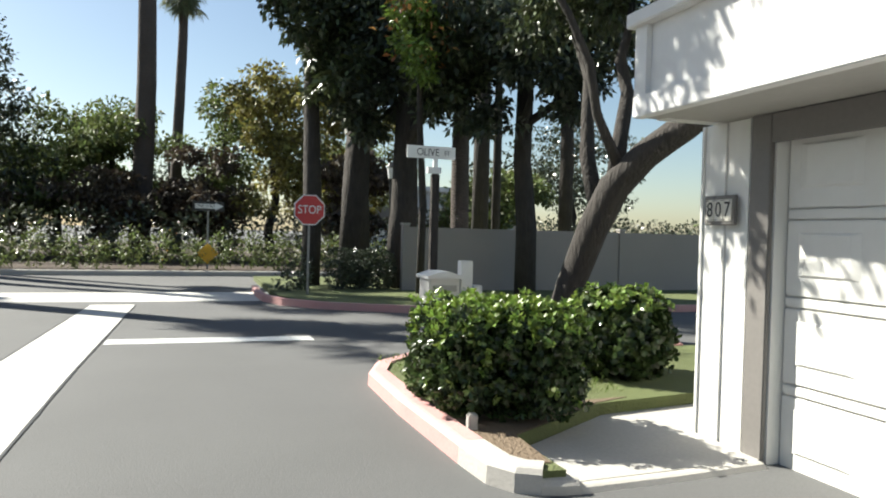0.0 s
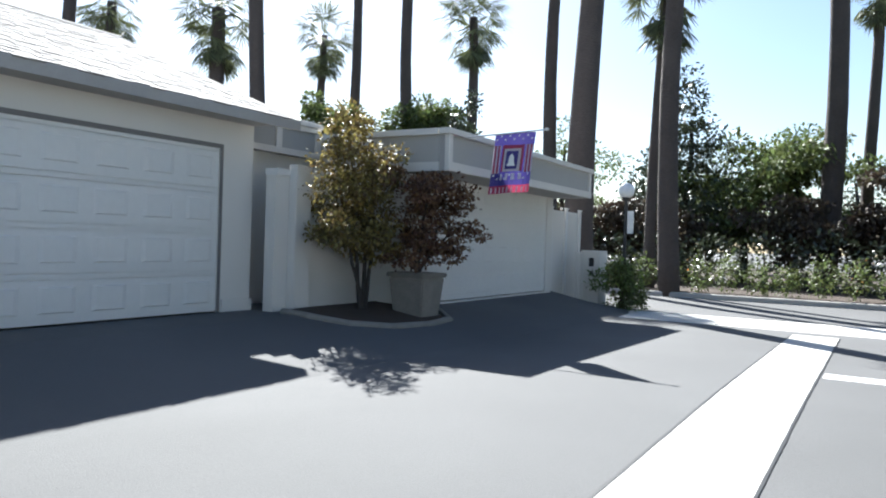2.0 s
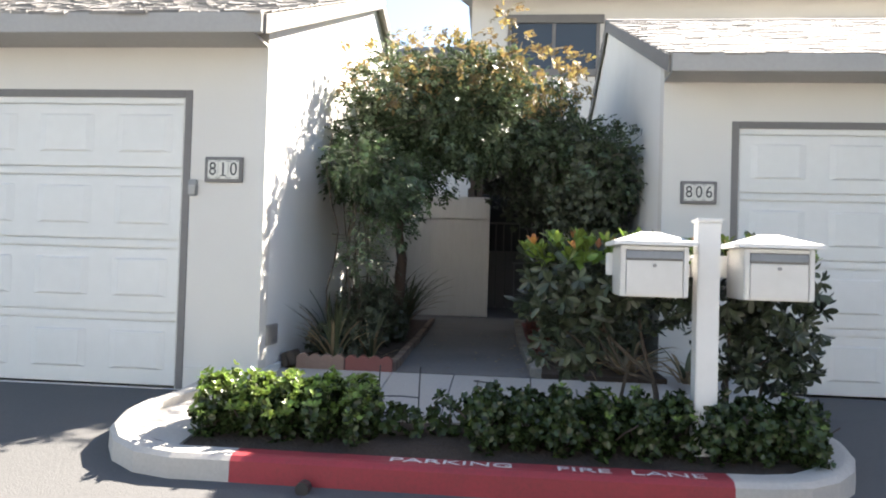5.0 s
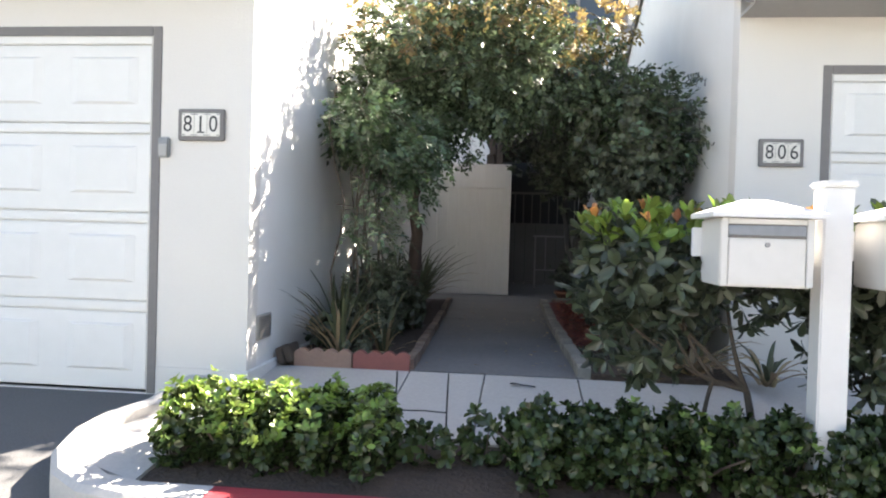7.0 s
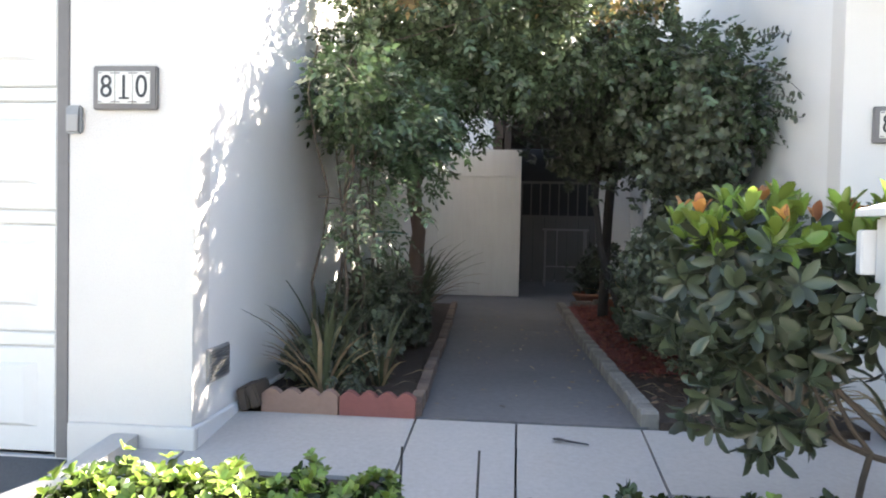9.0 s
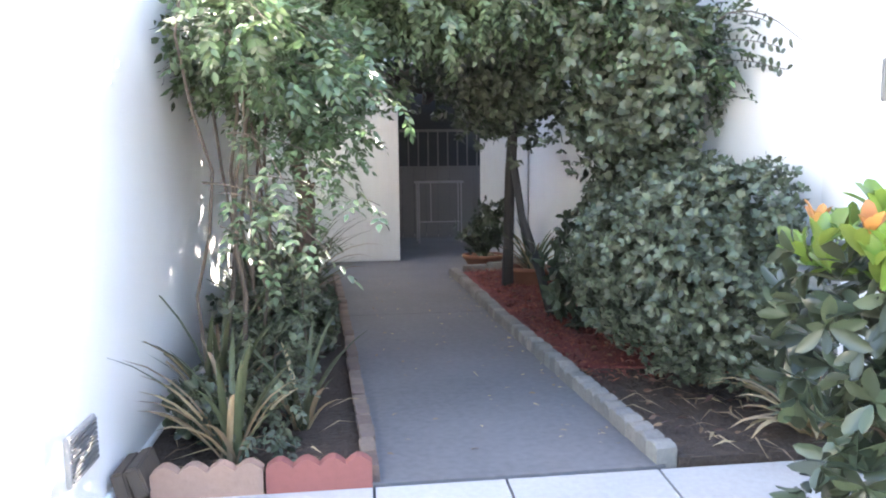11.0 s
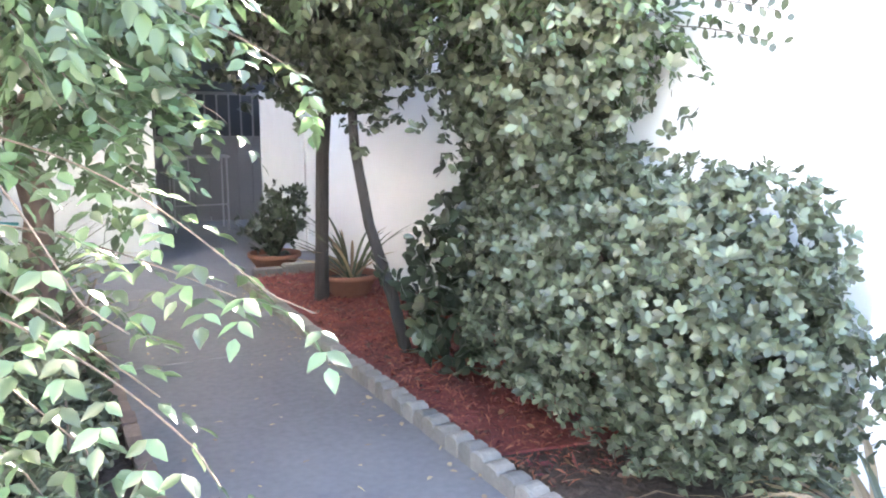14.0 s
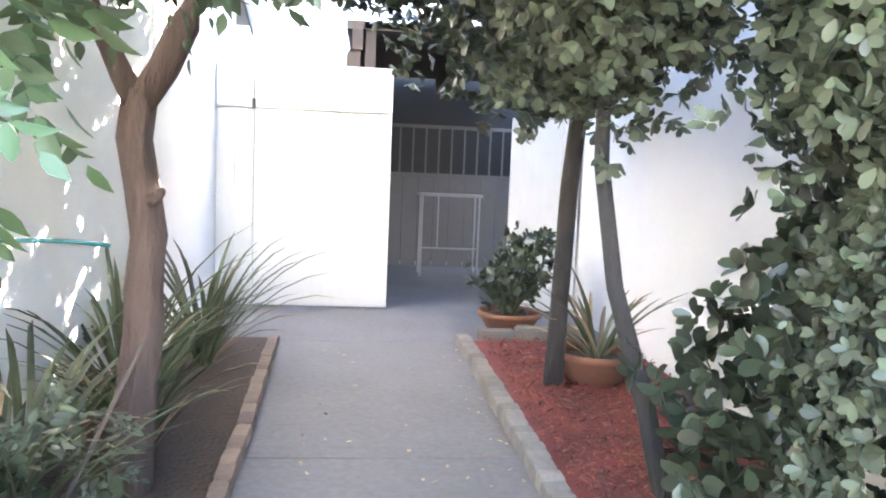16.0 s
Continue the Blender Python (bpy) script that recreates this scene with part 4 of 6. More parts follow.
part("post", boxed(-0.13, -0.03, 6.18, 6.28, 0.128, 2.279), M["dark_wood"], cover)
part("side_screen", boxed(-2.0, -1.96, 6.3, 9.0, 0.128, 2.279), M["dark_wood"], cover)
# Railing and screen take the dark trim colour to paint the patio's shade.
rail = thing("patio_railing", (-1.0, 8.9, 1.2), "thin railing above a boarded screen, patio shade in their colour", "railing")
part("top_rail", boxed(-1.95, 0.8, 8.88, 8.92, 1.84, 1.88), M["trim"], rail)
part("bottom_rail", boxed(-1.95, 0.8, 8.88, 8.92, 1.25, 1.29), M["trim"], rail)
for x in np.arange(-1.95, 0.75, 0.195):
    part("screen_board", boxed(x + 0.003, x + 0.192, 8.89, 8.91, 0.128, 1.249), M["trim"], rail, "upright board, darkened to carry the patio shade")
for x in np.arange(-1.9, 0.8, 0.16):
    part("baluster", boxed(x, x + 0.02, 8.89, 8.91, 1.29, 1.84), M["trim"], rail)


def pot_bowl(x, y, z, r, h, label):
    p = thing("planter_bowl", (x, y, z), label, "planter")
    bm = bmesh.new()
    n = 20
    prof = [(0.62 * r, 0), (0.72 * r, 0.02), (r, h - 0.04), (1.08 * r, h - 0.035), (1.08 * r, h), (0.98 * r, h), (0.93 * r, h - 0.05)]
    rings = [[bm.verts.new((x + a * math.cos(2 * math.pi * k / n), y + a * math.sin(2 * math.pi * k / n), z + b)) for k in range(n)] for a, b in prof]
    for a, b in zip(rings, rings[1:]):
        for k in range(n):
            bm.faces.new((a[k], a[(k + 1) % n], b[(k + 1) % n], b[k]))
    bm.faces.new(rings[0])
    part("bowl", bm, M["terracotta"], p, smooth=True)
    bm = bmesh.new()
    bmesh.ops.create_circle(bm, cap_ends=True, segments=20, radius=0.94 * r, matrix=Matrix.Translation((x, y, z + h - 0.045)))
    part("potting_soil", bm, M["soil"], p)
    return p


def straps(name, x, y, z, n, length, width, mat, parent, spread=0.5, droop=0.9):
    """Long arching blades from one root."""
    o = origin(parent)
    verts, faces = [], []
    for _ in range(n):
        a = rng.random() * 2 * math.pi
        L = length * rng.uniform(0.6, 1.1)
        lean = spread * rng.uniform(0.4, 1.2)
        out = np.array([math.cos(a), math.sin(a), 0])
        side = np.array([-out[1], out[0], 0])
        p = np.array([x, y, z]) + out * 0.04 * rng.random() + side * rng.normal() * 0.02
        d = out * lean + np.array([0, 0, 1.0])
        d /= np.linalg.norm(d)
        base = len(verts)
        segs = 6
        for k in range(segs + 1):
            f = k / segs
            w = width * (0.7 + 0.6 * f) * (1 - f ** 3) + 0.001
            verts += [tuple(p + side * w / 2 - np.array(o)), tuple(p + np.array([0, 0, -w * 0.25]) - np.array(o)), tuple(p - side * w / 2 - np.array(o))]
            p = p + d * L / segs
            d = d + np.array([out[0] * 0.10, out[1] * 0.10, -droop * 0.28 * f])
            d /= np.linalg.norm(d)
            p[2] = max(p[2], z + 0.01)
        for k in range(segs):
            i = base + 3 * k
            faces += [(i, i + 1, i + 4, i + 3), (i + 1, i + 2, i + 5, i + 4)]
    me = bpy.data.meshes.new(name)
    me.from_pydata(verts, [], faces)
    return link_mesh(name, me, mat, parent)


def strap_plant(x, y, z, n, length, width, mat, label, spread=0.5, droop=0.9, dead=0):
    p = thing("strap_plant", (x, y, z), label, "plant")
    straps("foliage", x, y, z, n, length, width, mat, p, spread, droop)
    if dead:
        straps("dry_foliage", x, y, z, dead, length * 0.9, width, M["dry"], p, spread * 1.6, droop * 1.5)
    return p


for x, y, n, L, dead in ((-2.62, -0.22, 16, 0.62, 14), (-2.38, 0.10, 12, 0.5, 6), (-2.75, 0.25, 14, 0.75, 4)):
    strap_plant(x, y, 0.15, n, L, 0.026, M["strap"], "arching strap-leaved plant with dry grey blades", 0.45, 0.8, dead)
for x, y, n, L in ((-2.7, 1.7, 40, 0.75), (-2.6, 2.6, 46, 0.7), (-2.8, 3.1, 46, 0.95), (-2.65, 3.9, 40, 0.9), (-2.85, 2.2, 36, 0.8)):
    strap_plant(x, y, 0.15, n, L, 0.028, M["strap"], "dense clump of dark strap leaves in the shaded bed", 0.6, 1.15, 8)
strap_plant(-0.30, -0.30, 0.155, 14, 0.52, 0.032, M["strap"], "limp strap plant with many dry straw leaves", 0.9, 1.4, 44)
strap_plant(0.12, -0.42, 0.13, 6, 0.38, 0.035, M["strap"], "small clump with yellowing leaves by the wall corner", 0.8, 1.2, 12)
bowl = pot_bowl(-0.72, 5.02, 0.13, 0.22, 0.16, "low terracotta bowl at the end of the bed")
strap_plant(-0.72, 5.02, 0.25, 40, 0.5, 0.03, LEAF["dark"], "dark leafy plant filling a terracotta bowl", 0.7, 0.7)
bowl_bush = thing("bowl_shrub", (-0.72, 5.02, 0.25), "small dark bushy plant growing in a terracotta bowl", "shrub")
foliage("leaves", [((-0.72, 5.0, 0.5), (0.26, 0.2, 0.24)), ((-0.6, 5.05, 0.72), (0.2, 0.18, 0.2))], 130, 0.07, 0.035, LEAF["dark"], bowl_bush, "rosette", 0.3, 0.3, floor=0.27)
part("stem", tube(bmesh.new(), bend((-0.72, 5.02, 0.22), (-0.64, 5.04, 0.7), 0, 4, 0.03, 2), 0.01, 0.005, 6), M["stem"], bowl_bush)
bowl2 = pot_bowl(-0.52, 3.62, 0.165, 0.20, 0.17, "terracotta bowl on the red mulch")
strap_plant(-0.50, 3.6, 0.28, 18, 0.62, 0.03, M["strap"], "spiky plant with some straw leaves in a bowl", 0.8, 0.7, 14)
block = thing("edging_block", (-0.85, 4.66, 0.128), "two pale stone blocks at the bed's end", "stone")
part("stone", boxed(-1.0, -0.75, 4.58, 4.72, 0.128, 0.22, bevel=0.012), M["edging"], block)
part("stone", boxed(-0.74, -0.3, 4.6, 4.74, 0.128, 0.24, bevel=0.012), M["edging"], block)


# ---------------------------------------------------------------- passage plants
def shrub(name, at, label, category="shrub", group=""):
    return thing(name, at, label, category, group)


round_bush = shrub("round_bush", (-0.5, 0.6, 0.16), "rounded shrub with small leathery grey-green leaves against the wall")
blobs = [((-0.52, 0.45, 0.70), (0.46, 0.62, 0.50)), ((-0.42, 0.15, 0.62), (0.38, 0.42, 0.42)), ((-0.48, 1.05, 0.72), (0.42, 0.60, 0.50)), ((-0.35, 0.3, 1.0), (0.28, 0.4, 0.28)), ((-0.4, 1.2, 1.05), (0.3, 0.45, 0.35))]
foliage("leaves", blobs, 6600, 0.036, 0.02, LEAF["shrub"], round_bush, "rosette", 0.68, 0.16, floor=0.24, clip=lambda p: p[:, 0] < -0.03)
bm = bmesh.new()
for k, (tx, ty, tz) in enumerate(((-0.6, 0.3, 0.7), (-0.4, 0.5, 0.9), (-0.5, 1.0, 0.7), (-0.3, 0.2, 0.6), (-0.55, 0.8, 1.0))):
    tube(bm, bend((-0.45, 0.55, 0.15), (tx, ty, tz), 0.05, 5, 0.06, k), 0.022, 0.008, 6)
part("branch", bm, M["stem"], round_bush)

low_shrub = shrub("low_shrub", (-0.5, 1.95, 0.16), "open dark-leaved shrub in red mulch by the garage wall")
foliage("leaves", [((-0.52, 1.95, 0.62), (0.3, 0.32, 0.35)), ((-0.25, 2.15, 0.9), (0.22, 0.3, 0.35)), ((-0.66, 1.75, 0.35), (0.18, 0.2, 0.2))], 230, 0.085, 0.05, LEAF["dark"], low_shrub, "rosette", 0.5, 0.3, floor=0.2, clip=lambda p: p[:, 0] < -0.04)
bm = bmesh.new()
for k, (tx, ty, tz) in enumerate(((-0.6, 1.9, 0.7), (-0.3, 2.1, 1.0), (-0.65, 1.75, 0.4))):
    tube(bm, bend((-0.45, 1.95, 0.15), (tx, ty, tz), 0.03, 5, 0.05, k + 4), 0.014, 0.005, 6)
part("branch", bm, M["stem"], low_shrub)

near_tree = thing("garden_tree", (-0.74, 2.17, 0.16), "slender leaning garden tree in red mulch", "tree")
part("trunk", tube(bmesh.new(), [(-0.72, 2.14, 0.12), (-0.82, 2.14, 0.5), (-0.96, 2.1, 0.9), (-1.0, 2.2, 1.3), (-0.95, 2.4, 1.8), (-0.8, 2.5, 2.3)], 0.035, 0.02, 8, 0.2), M["bark"], near_tree, smooth=True)
foliage("crown", [((-0.62, 1.5, 1.92), (0.5, 0.75, 0.46)), ((-0.95, 2.3, 1.75), (0.35, 0.5, 0.35)), ((-0.45, 1.15, 1.85), (0.38, 0.4, 0.42)), ((-0.3, 1.9, 1.6), (0.25, 0.5, 0.35)), ((-0.5, 1.25, 1.45), (0.4, 0.55, 0.35))], 4000, 0.046, 0.027, LEAF["shrub"], near_tree, "rosette", 0.25, 0.4, floor=1.2, clip=lambda p: p[:, 0] < -0.03)
far_tree = thing("garden_tree", (-0.76, 3.55, 0.16), "upright dark garden tree beside the walkway", "tree")
part("trunk", tube(bmesh.new(), [(-0.76, 3.55, 0.12), (-0.75, 3.54, 0.6), (-0.73, 3.56, 1.2), (-0.70, 3.5, 1.8), (-0.62, 3.4, 2.5)], 0.055, 0.04, 8, 0.2), M["bark"], far_tree, smooth=True)
foliage("crown", [((-0.85, 3.4, 2.15), (0.55, 0.9, 0.65)), ((-0.9, 4.5, 2.3), (0.8, 0.8, 0.6)), ((-0.85, 2.5, 2.3), (0.55, 0.7, 0.5)), ((-1.3, 4.9, 2.7), (1.0, 0.6, 0.35)), ((-1.9, 4.6, 2.75), (0.9, 0.8, 0.4)), ((-1.5, 3.6, 2.9), (0.9, 0.8, 0.35))], 3600, 0.07, 0.042, LEAF["dark"], far_tree, "rosette", 0.3, 0.3, floor=1.5, clip=lambda p: p[:, 0] < -0.03)

left_tree = thing("garden_tree", (-2.5, 2.25, 0.16), "crooked brown-barked tree in the strap-leaved bed", "tree")
part("trunk", tube(bmesh.new(), bend((-2.52, 2.25, 0.08), (-2.50, 2.27, 0.55), 0, 3, 0.02, 3) + bend((-2.485, 2.28, 0.72), (-2.47, 2.3, 1.0), 0, 3, 0.02, 5) + [Vector((-2.50, 2.32, 1.16)), Vector((-2.535, 2.34, 1.32)), Vector((-2.52, 2.36, 1.47))], 0.072, 0.058, 12, 0.35), M["brown_bark"], left_tree, smooth=True)
part("limb", tube(bmesh.new(), [(-2.53, 2.36, 1.42), (-2.45, 2.36, 1.55), (-2.38, 2.35, 1.70), (-2.32, 2.36, 1.86), (-2.1, 2.45, 2.4)], 0.058, 0.038, 10, 0.3), M["brown_bark"], left_tree, smooth=True)
part("limb", tube(bmesh.new(), [(-2.53, 2.35, 1.44), (-2.57, 2.33, 1.52), (-2.60, 2.30, 1.60), (-2.72, 2.22, 1.9), (-2.8, 2.2, 2.3)], 0.045, 0.025, 8, 0.3), M["brown_bark"], left_tree, smooth=True)
part("knot", tube(bmesh.new(), [(-2.49, 2.30, 1.1), (-2.43, 2.24, 1.14), (-2.415, 2.225, 1.15)], 0.028, 0.014, 8, 0.3), M["brown_bark"], left_tree, smooth=True)
foliage("crown", [((-2.4, 2.4, 2.75), (0.65, 1.0, 0.5)), ((-2.0, 2.9, 2.7), (0.6, 0.8, 0.35)), ((-2.2, 3.8, 2.85), (0.7, 0.9, 0.35)), ((-1.5, 2.6, 2.95), (0.7, 0.7, 0.3))], 1500, 0.07, 0.042, LEAF["vine"], left_tree, "spray", 0.3, 0.3, floor=2.05, clip=lambda p: p[:, 0] > -2.96)

# the flowering vine that arches over the entry
vine = thing("climbing_vine", (-2.75, 0.2, 0.15), "large climbing vine arching over the walk, tips turning gold", "vine")
not_wall = lambda p: (p[:, 0] > -2.97) & (p[:, 0] < -0.02)
arch = [((-2.62, 0.95, 2.05), (0.36, 0.5, 0.55)), ((-2.35, 1.05, 2.65), (0.5, 0.5, 0.42)), ((-1.8, 1.15, 2.5), (0.6, 0.5, 0.5)), ((-1.15, 1.2, 2.36), (0.58, 0.5, 0.42)), ((-0.6, 1.2, 2.08), (0.42, 0.5, 0.38)), ((-0.28, 1.2, 1.9), (0.28, 0.5, 0.4)), ((-2.70, 0.6, 1.85), (0.24, 0.3, 0.3)), ((-1.6, 1.15, 2.85), (0.6, 0.4, 0.28)), ((-2.25, 1.4, 2.0), (0.42, 0.45, 0.42)), ((-1.65, 1.75, 2.6), (0.65, 0.5, 0.3)), ((-1.65, 1.15, 2.12), (0.4, 0.4, 0.22))]
foliage("leaves", arch, 5200, 0.048, 0.024, LEAF["vine"], vine, "spray", 0.35, 0.3, floor=1.5, clip=not_wall, label="glossy green feathered leaves")
foliage("leaves", [((-1.95, 0.95, 2.95), (0.65, 0.4, 0.25)), ((-1.1, 1.0, 2.85), (0.6, 0.4, 0.25)), ((-2.5, 0.85, 2.8), (0.4, 0.4, 0.3)), ((-1.3, 1.0, 3.2), (0.24, 0.2, 0.32)), ((-0.95, 1.1, 2.7), (0.35, 0.4, 0.2))], 430, 0.05, 0.025, LEAF["vine_new"], vine, "spray", 0.6, 0.3, clip=not_wall, label="new golden and reddish leaves")
sprays = [((-2.35, 0.0, 1.62), (0.24, 0.25, 0.12)), ((-2.2, 0.35, 1.75), (0.2, 0.2, 0.12)), ((-2.48, 0.1, 1.85), (0.26, 0.28, 0.18)), ((-2.28, 0.6, 1.6), (0.15, 0.2, 0.2)), ((-2.2, 0.75, 1.85), (0.2, 0.25, 0.2)), ((-2.5, 0.85, 1.5), (0.12, 0.2, 0.25)), ((-2.55, -0.2, 1.8), (0.2, 0.2, 0.14)), ((-2.2, 0.6, 1.45), (0.13, 0.28, 0.26)), ((-2.22, 0.7, 1.78), (0.16, 0.3, 0.18)), ((-2.3, 0.35, 1.5), (0.12, 0.2, 0.18))]
foliage("leaves", sprays, 620, 0.044, 0.022, LEAF["rose"], vine, "spray", 0.3, 0.3, clip=lambda p: not_wall(p) & (p[:, 0] < -2.04), label="drooping sunlit leaves near the walk")


def leafy_shoot(a, b, sag, k, size, parent, seed, mat):
    """An arching shoot with compound leaves of five leaflets set along it, as on a rose."""
    row = [np.array(p) for p in bend(a, b, sag, k, 0.06, seed)]
    part("twig", tube(bmesh.new(), [tuple(p) for p in row], 0.0028, 0.0012, 6), M["stem"], parent)
    base, along, face, length = [], [], [], []
    for i, p in enumerate(row[2:]):
        run = unit((row[min(i + 3, len(row) - 1)] - row[i + 1])[None])[0]
        out = unit(np.cross(run, [0, 0, 1.0])[None])[0] * (1 if i % 2 else -1)
        d = unit((out + 0.5 * run + np.array([0, 0, -0.35]) + rng.normal(size=3) * 0.3)[None])[0]
        sd = unit(np.cross(d, [0, 0, 1.0])[None])[0]
        up = np.cross(sd, d)
        for f, sgn in ((0.9, 1), (0.9, -1), (1.7, 1), (1.7, -1), (2.2, 0)):
            base.append(p + d * size * f - np.array([0, 0, 0.12 * size * f * f]))
            along.append(d * (0.75 if sgn else 1.0) + sd * sgn + np.array([0, 0, -0.3]))
            face.append(up + rng.normal(size=3) * 0.25)
            length.append(size * rng.uniform(0.8, 1.2))
    o, length = np.array(origin(parent)), np.array(length)
    me = leaf_mesh("leaves", np.array(base) - o, np.array(along), np.array(face), length, length * 0.52, pointed=True)
    return link_mesh("leaves", me, mat, parent, "compound leaves along an arching shoot")


for q, (a, b, sag, k) in enumerate((
        ((-2.66, 0.25, 1.40), (-2.05, -0.42, 1.12), 0.07, 17), ((-2.60, 0.2, 1.22), (-2.14, -0.30, 1.13), 0.03, 12),
        ((-2.68, 0.05, 1.16), (-2.22, -0.56, 0.95), 0.06, 14), ((-2.66, 0.2, 1.05), (-2.36, -0.35, 0.92), 0.05, 10),
        ((-2.62, 0.4, 1.72), (-1.94, 0.0, 1.46), 0.08, 17), ((-2.6, 0.5, 1.6), (-2.06, 0.12, 1.40), 0.06, 14),
        ((-2.6, 0.3, 1.95), (-2.12, -0.18, 1.66), 0.08, 15), ((-2.55, 0.7, 1.5), (-2.2, 0.35, 1.22), 0.05, 11),
        ((-2.7, -0.1, 1.9), (-2.4, -0.5, 1.72), 0.06, 11), ((-2.62, 0.75, 1.15), (-2.3, 0.55, 0.95), 0.05, 10))):
    leafy_shoot(a, b, sag, k + 6, 0.04, vine, q + 40, LEAF["rose"])
for q in range(5):
    a = Vector((rng.uniform(-2.72, -2.5), rng.uniform(-0.15, 0.8), rng.uniform(1.0, 2.0)))
    b = a + Vector((rng.uniform(0.15, 0.42), rng.uniform(-0.4, -0.05), rng.uniform(-0.3, -0.1)))
    leafy_shoot(tuple(a), tuple(b), 0.07, 14, 0.04, vine, q + 70, LEAF["rose"])
bm = bmesh.new()
for k in range(9):
    x, y = -2.72 + 0.05 * (k % 3) + rng.normal() * 0.02, 0.25 + 0.09 * k
    tube(bm, bend((x, y, 0.12), (x + rng.normal() * 0.08, y + rng.normal() * 0.1, 2.1), 0.0, 7, 0.12, k), 0.009 + 0.005 * (k % 2), 0.006, 6)
part("stem", bm, M["stem"], vine, "bundle of thin bare stems")
bm = bmesh.new()
for k, (a, b) in enumerate((((-2.7, 0.15, 1.7), (-2.36, 0.0, 1.42)), ((-2.7, 0.2, 1.9), (-2.0, 0.0, 1.6)), ((-2.7, 0.6, 2.1), (-1.0, 1.0, 2.55)), ((-2.75, 0.1, 1.2), (-2.25, -0.2, 0.95)), ((-1.6, 1.0, 2.5), (-0.3, 1.1, 2.1)), ((-0.35, 0.5, 1.95), (-0.16, 0.08, 1.77)))):
    tube(bm, bend(a, b, 0.08, 7, 0.06, k + 20), 0.0045, 0.0015, 6)
part("twig", bm, M["stem"], vine)
for a, b, k in (((-0.1, 1.3, 1.86), (-0.06, 0.38, 1.70), 34), ((-0.16, 1.1, 2.1), (-0.1, 0.46, 1.93), 22), ((-0.14, 1.2, 1.95), (-0.1, 0.27, 1.78), 30), ((-0.12, 1.0, 2.3), (-0.08, 0.55, 2.2), 16)):
    row = np.array(bend(a, b, 0.03, k - 1, 0.04, k))[:k]
    k = len(row)
    run = np.array(Vector(b) - Vector(a)) / (Vector(b) - Vector(a)).length
    along = run * 0.7 + np.array([-0.25, 0, 0]) + np.array([0, 0, 1.0]) * np.where(np.arange(k) % 2, 1, -1)[:, None] + rng.normal(size=(k, 3)) * 0.3
    me = leaf_mesh("leaves", row - np.array(origin(vine)), unit(along), rng.normal(size=(k, 3)) * 0.4 + np.array([-1.0, -0.6, 0.5]), rng.uniform(0.035, 0.055, k), rng.uniform(0.02, 0.03, k))
    link_mesh("leaves", me, LEAF["dark"], vine, "thin leafy shoot creeping along the white wall")
    part("twig", tube(bmesh.new(), [tuple(p) for p in row[::3]], 0.004, 0.002, 5), M["stem"], vine)
ground_cover = shrub("small_shrub", (-2.45, 0.35, 0.15), "fine-leaved low shrub with a few dry stems")
foliage("leaves", [((-2.5, 0.3, 0.38), (0.26, 0.4, 0.25)), ((-2.42, -0.15, 0.3), (0.2, 0.2, 0.16)), ((-2.45, 0.6, 0.62), (0.18, 0.25, 0.22)), ((-2.4, 0.95, 0.4), (0.22, 0.35, 0.28)), ((-2.5, 1.45, 0.45), (0.3, 0.35, 0.3))], 800, 0.036, 0.017, LEAF["shrub"], ground_cover, "spray", 0.3, 0.3, floor=0.17, clip=lambda p: (p[:, 0] > -2.95) & (p[:, 0] < -2.38))
for q, (tx, ty, tz) in enumerate(((-2.5, 0.3, 0.5), (-2.4, 0.6, 0.7), (-2.5, 1.4, 0.6), (-2.4, 0.95, 0.5))):
    part("stem", tube(bmesh.new(), bend((tx, ty + 0.05, 0.14), (tx, ty, tz), 0, 4, 0.04, q), 0.007, 0.003, 5), M["stem"], ground_cover)

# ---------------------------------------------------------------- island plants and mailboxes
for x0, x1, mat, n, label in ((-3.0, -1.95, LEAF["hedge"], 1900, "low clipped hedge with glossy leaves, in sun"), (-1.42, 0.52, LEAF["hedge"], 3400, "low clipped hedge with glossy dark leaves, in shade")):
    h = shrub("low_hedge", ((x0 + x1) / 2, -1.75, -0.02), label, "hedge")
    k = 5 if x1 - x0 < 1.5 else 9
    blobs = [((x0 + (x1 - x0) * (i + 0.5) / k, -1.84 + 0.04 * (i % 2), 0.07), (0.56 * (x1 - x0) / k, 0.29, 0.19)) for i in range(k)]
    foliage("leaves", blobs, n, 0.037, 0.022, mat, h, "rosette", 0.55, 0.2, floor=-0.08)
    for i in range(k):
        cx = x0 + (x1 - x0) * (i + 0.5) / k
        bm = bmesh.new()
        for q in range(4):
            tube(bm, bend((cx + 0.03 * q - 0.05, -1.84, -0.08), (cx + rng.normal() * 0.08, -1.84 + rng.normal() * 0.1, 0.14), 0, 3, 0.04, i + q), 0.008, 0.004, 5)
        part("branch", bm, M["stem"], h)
    # Leaf count paints the light: many bright leaves in sun, few in shade.
    foliage("leaves", [(c, (r[0], r[1], r[2] * 1.12)) for c, r in blobs], 1000 if x0 < -2 else 60, 0.036, 0.021, LEAF["bright"], h, "rosette", 0.9, 0.2, floor=0.08, droop=-1.0, label="bright leaves, extra ones painting sun on the left hedge")
sprig = shrub("small_shrub", (-1.7, -1.75, -0.02), "sparse low sprigs in the hedge gap")
foliage("leaves", [((-1.82, -1.8, 0.02), (0.16, 0.14, 0.12)), ((-1.55, -1.75, 0.05), (0.12, 0.14, 0.14))], 90, 0.05, 0.028, LEAF["hedge"], sprig, "rosette", 0.3, 0.3, floor=-0.07)
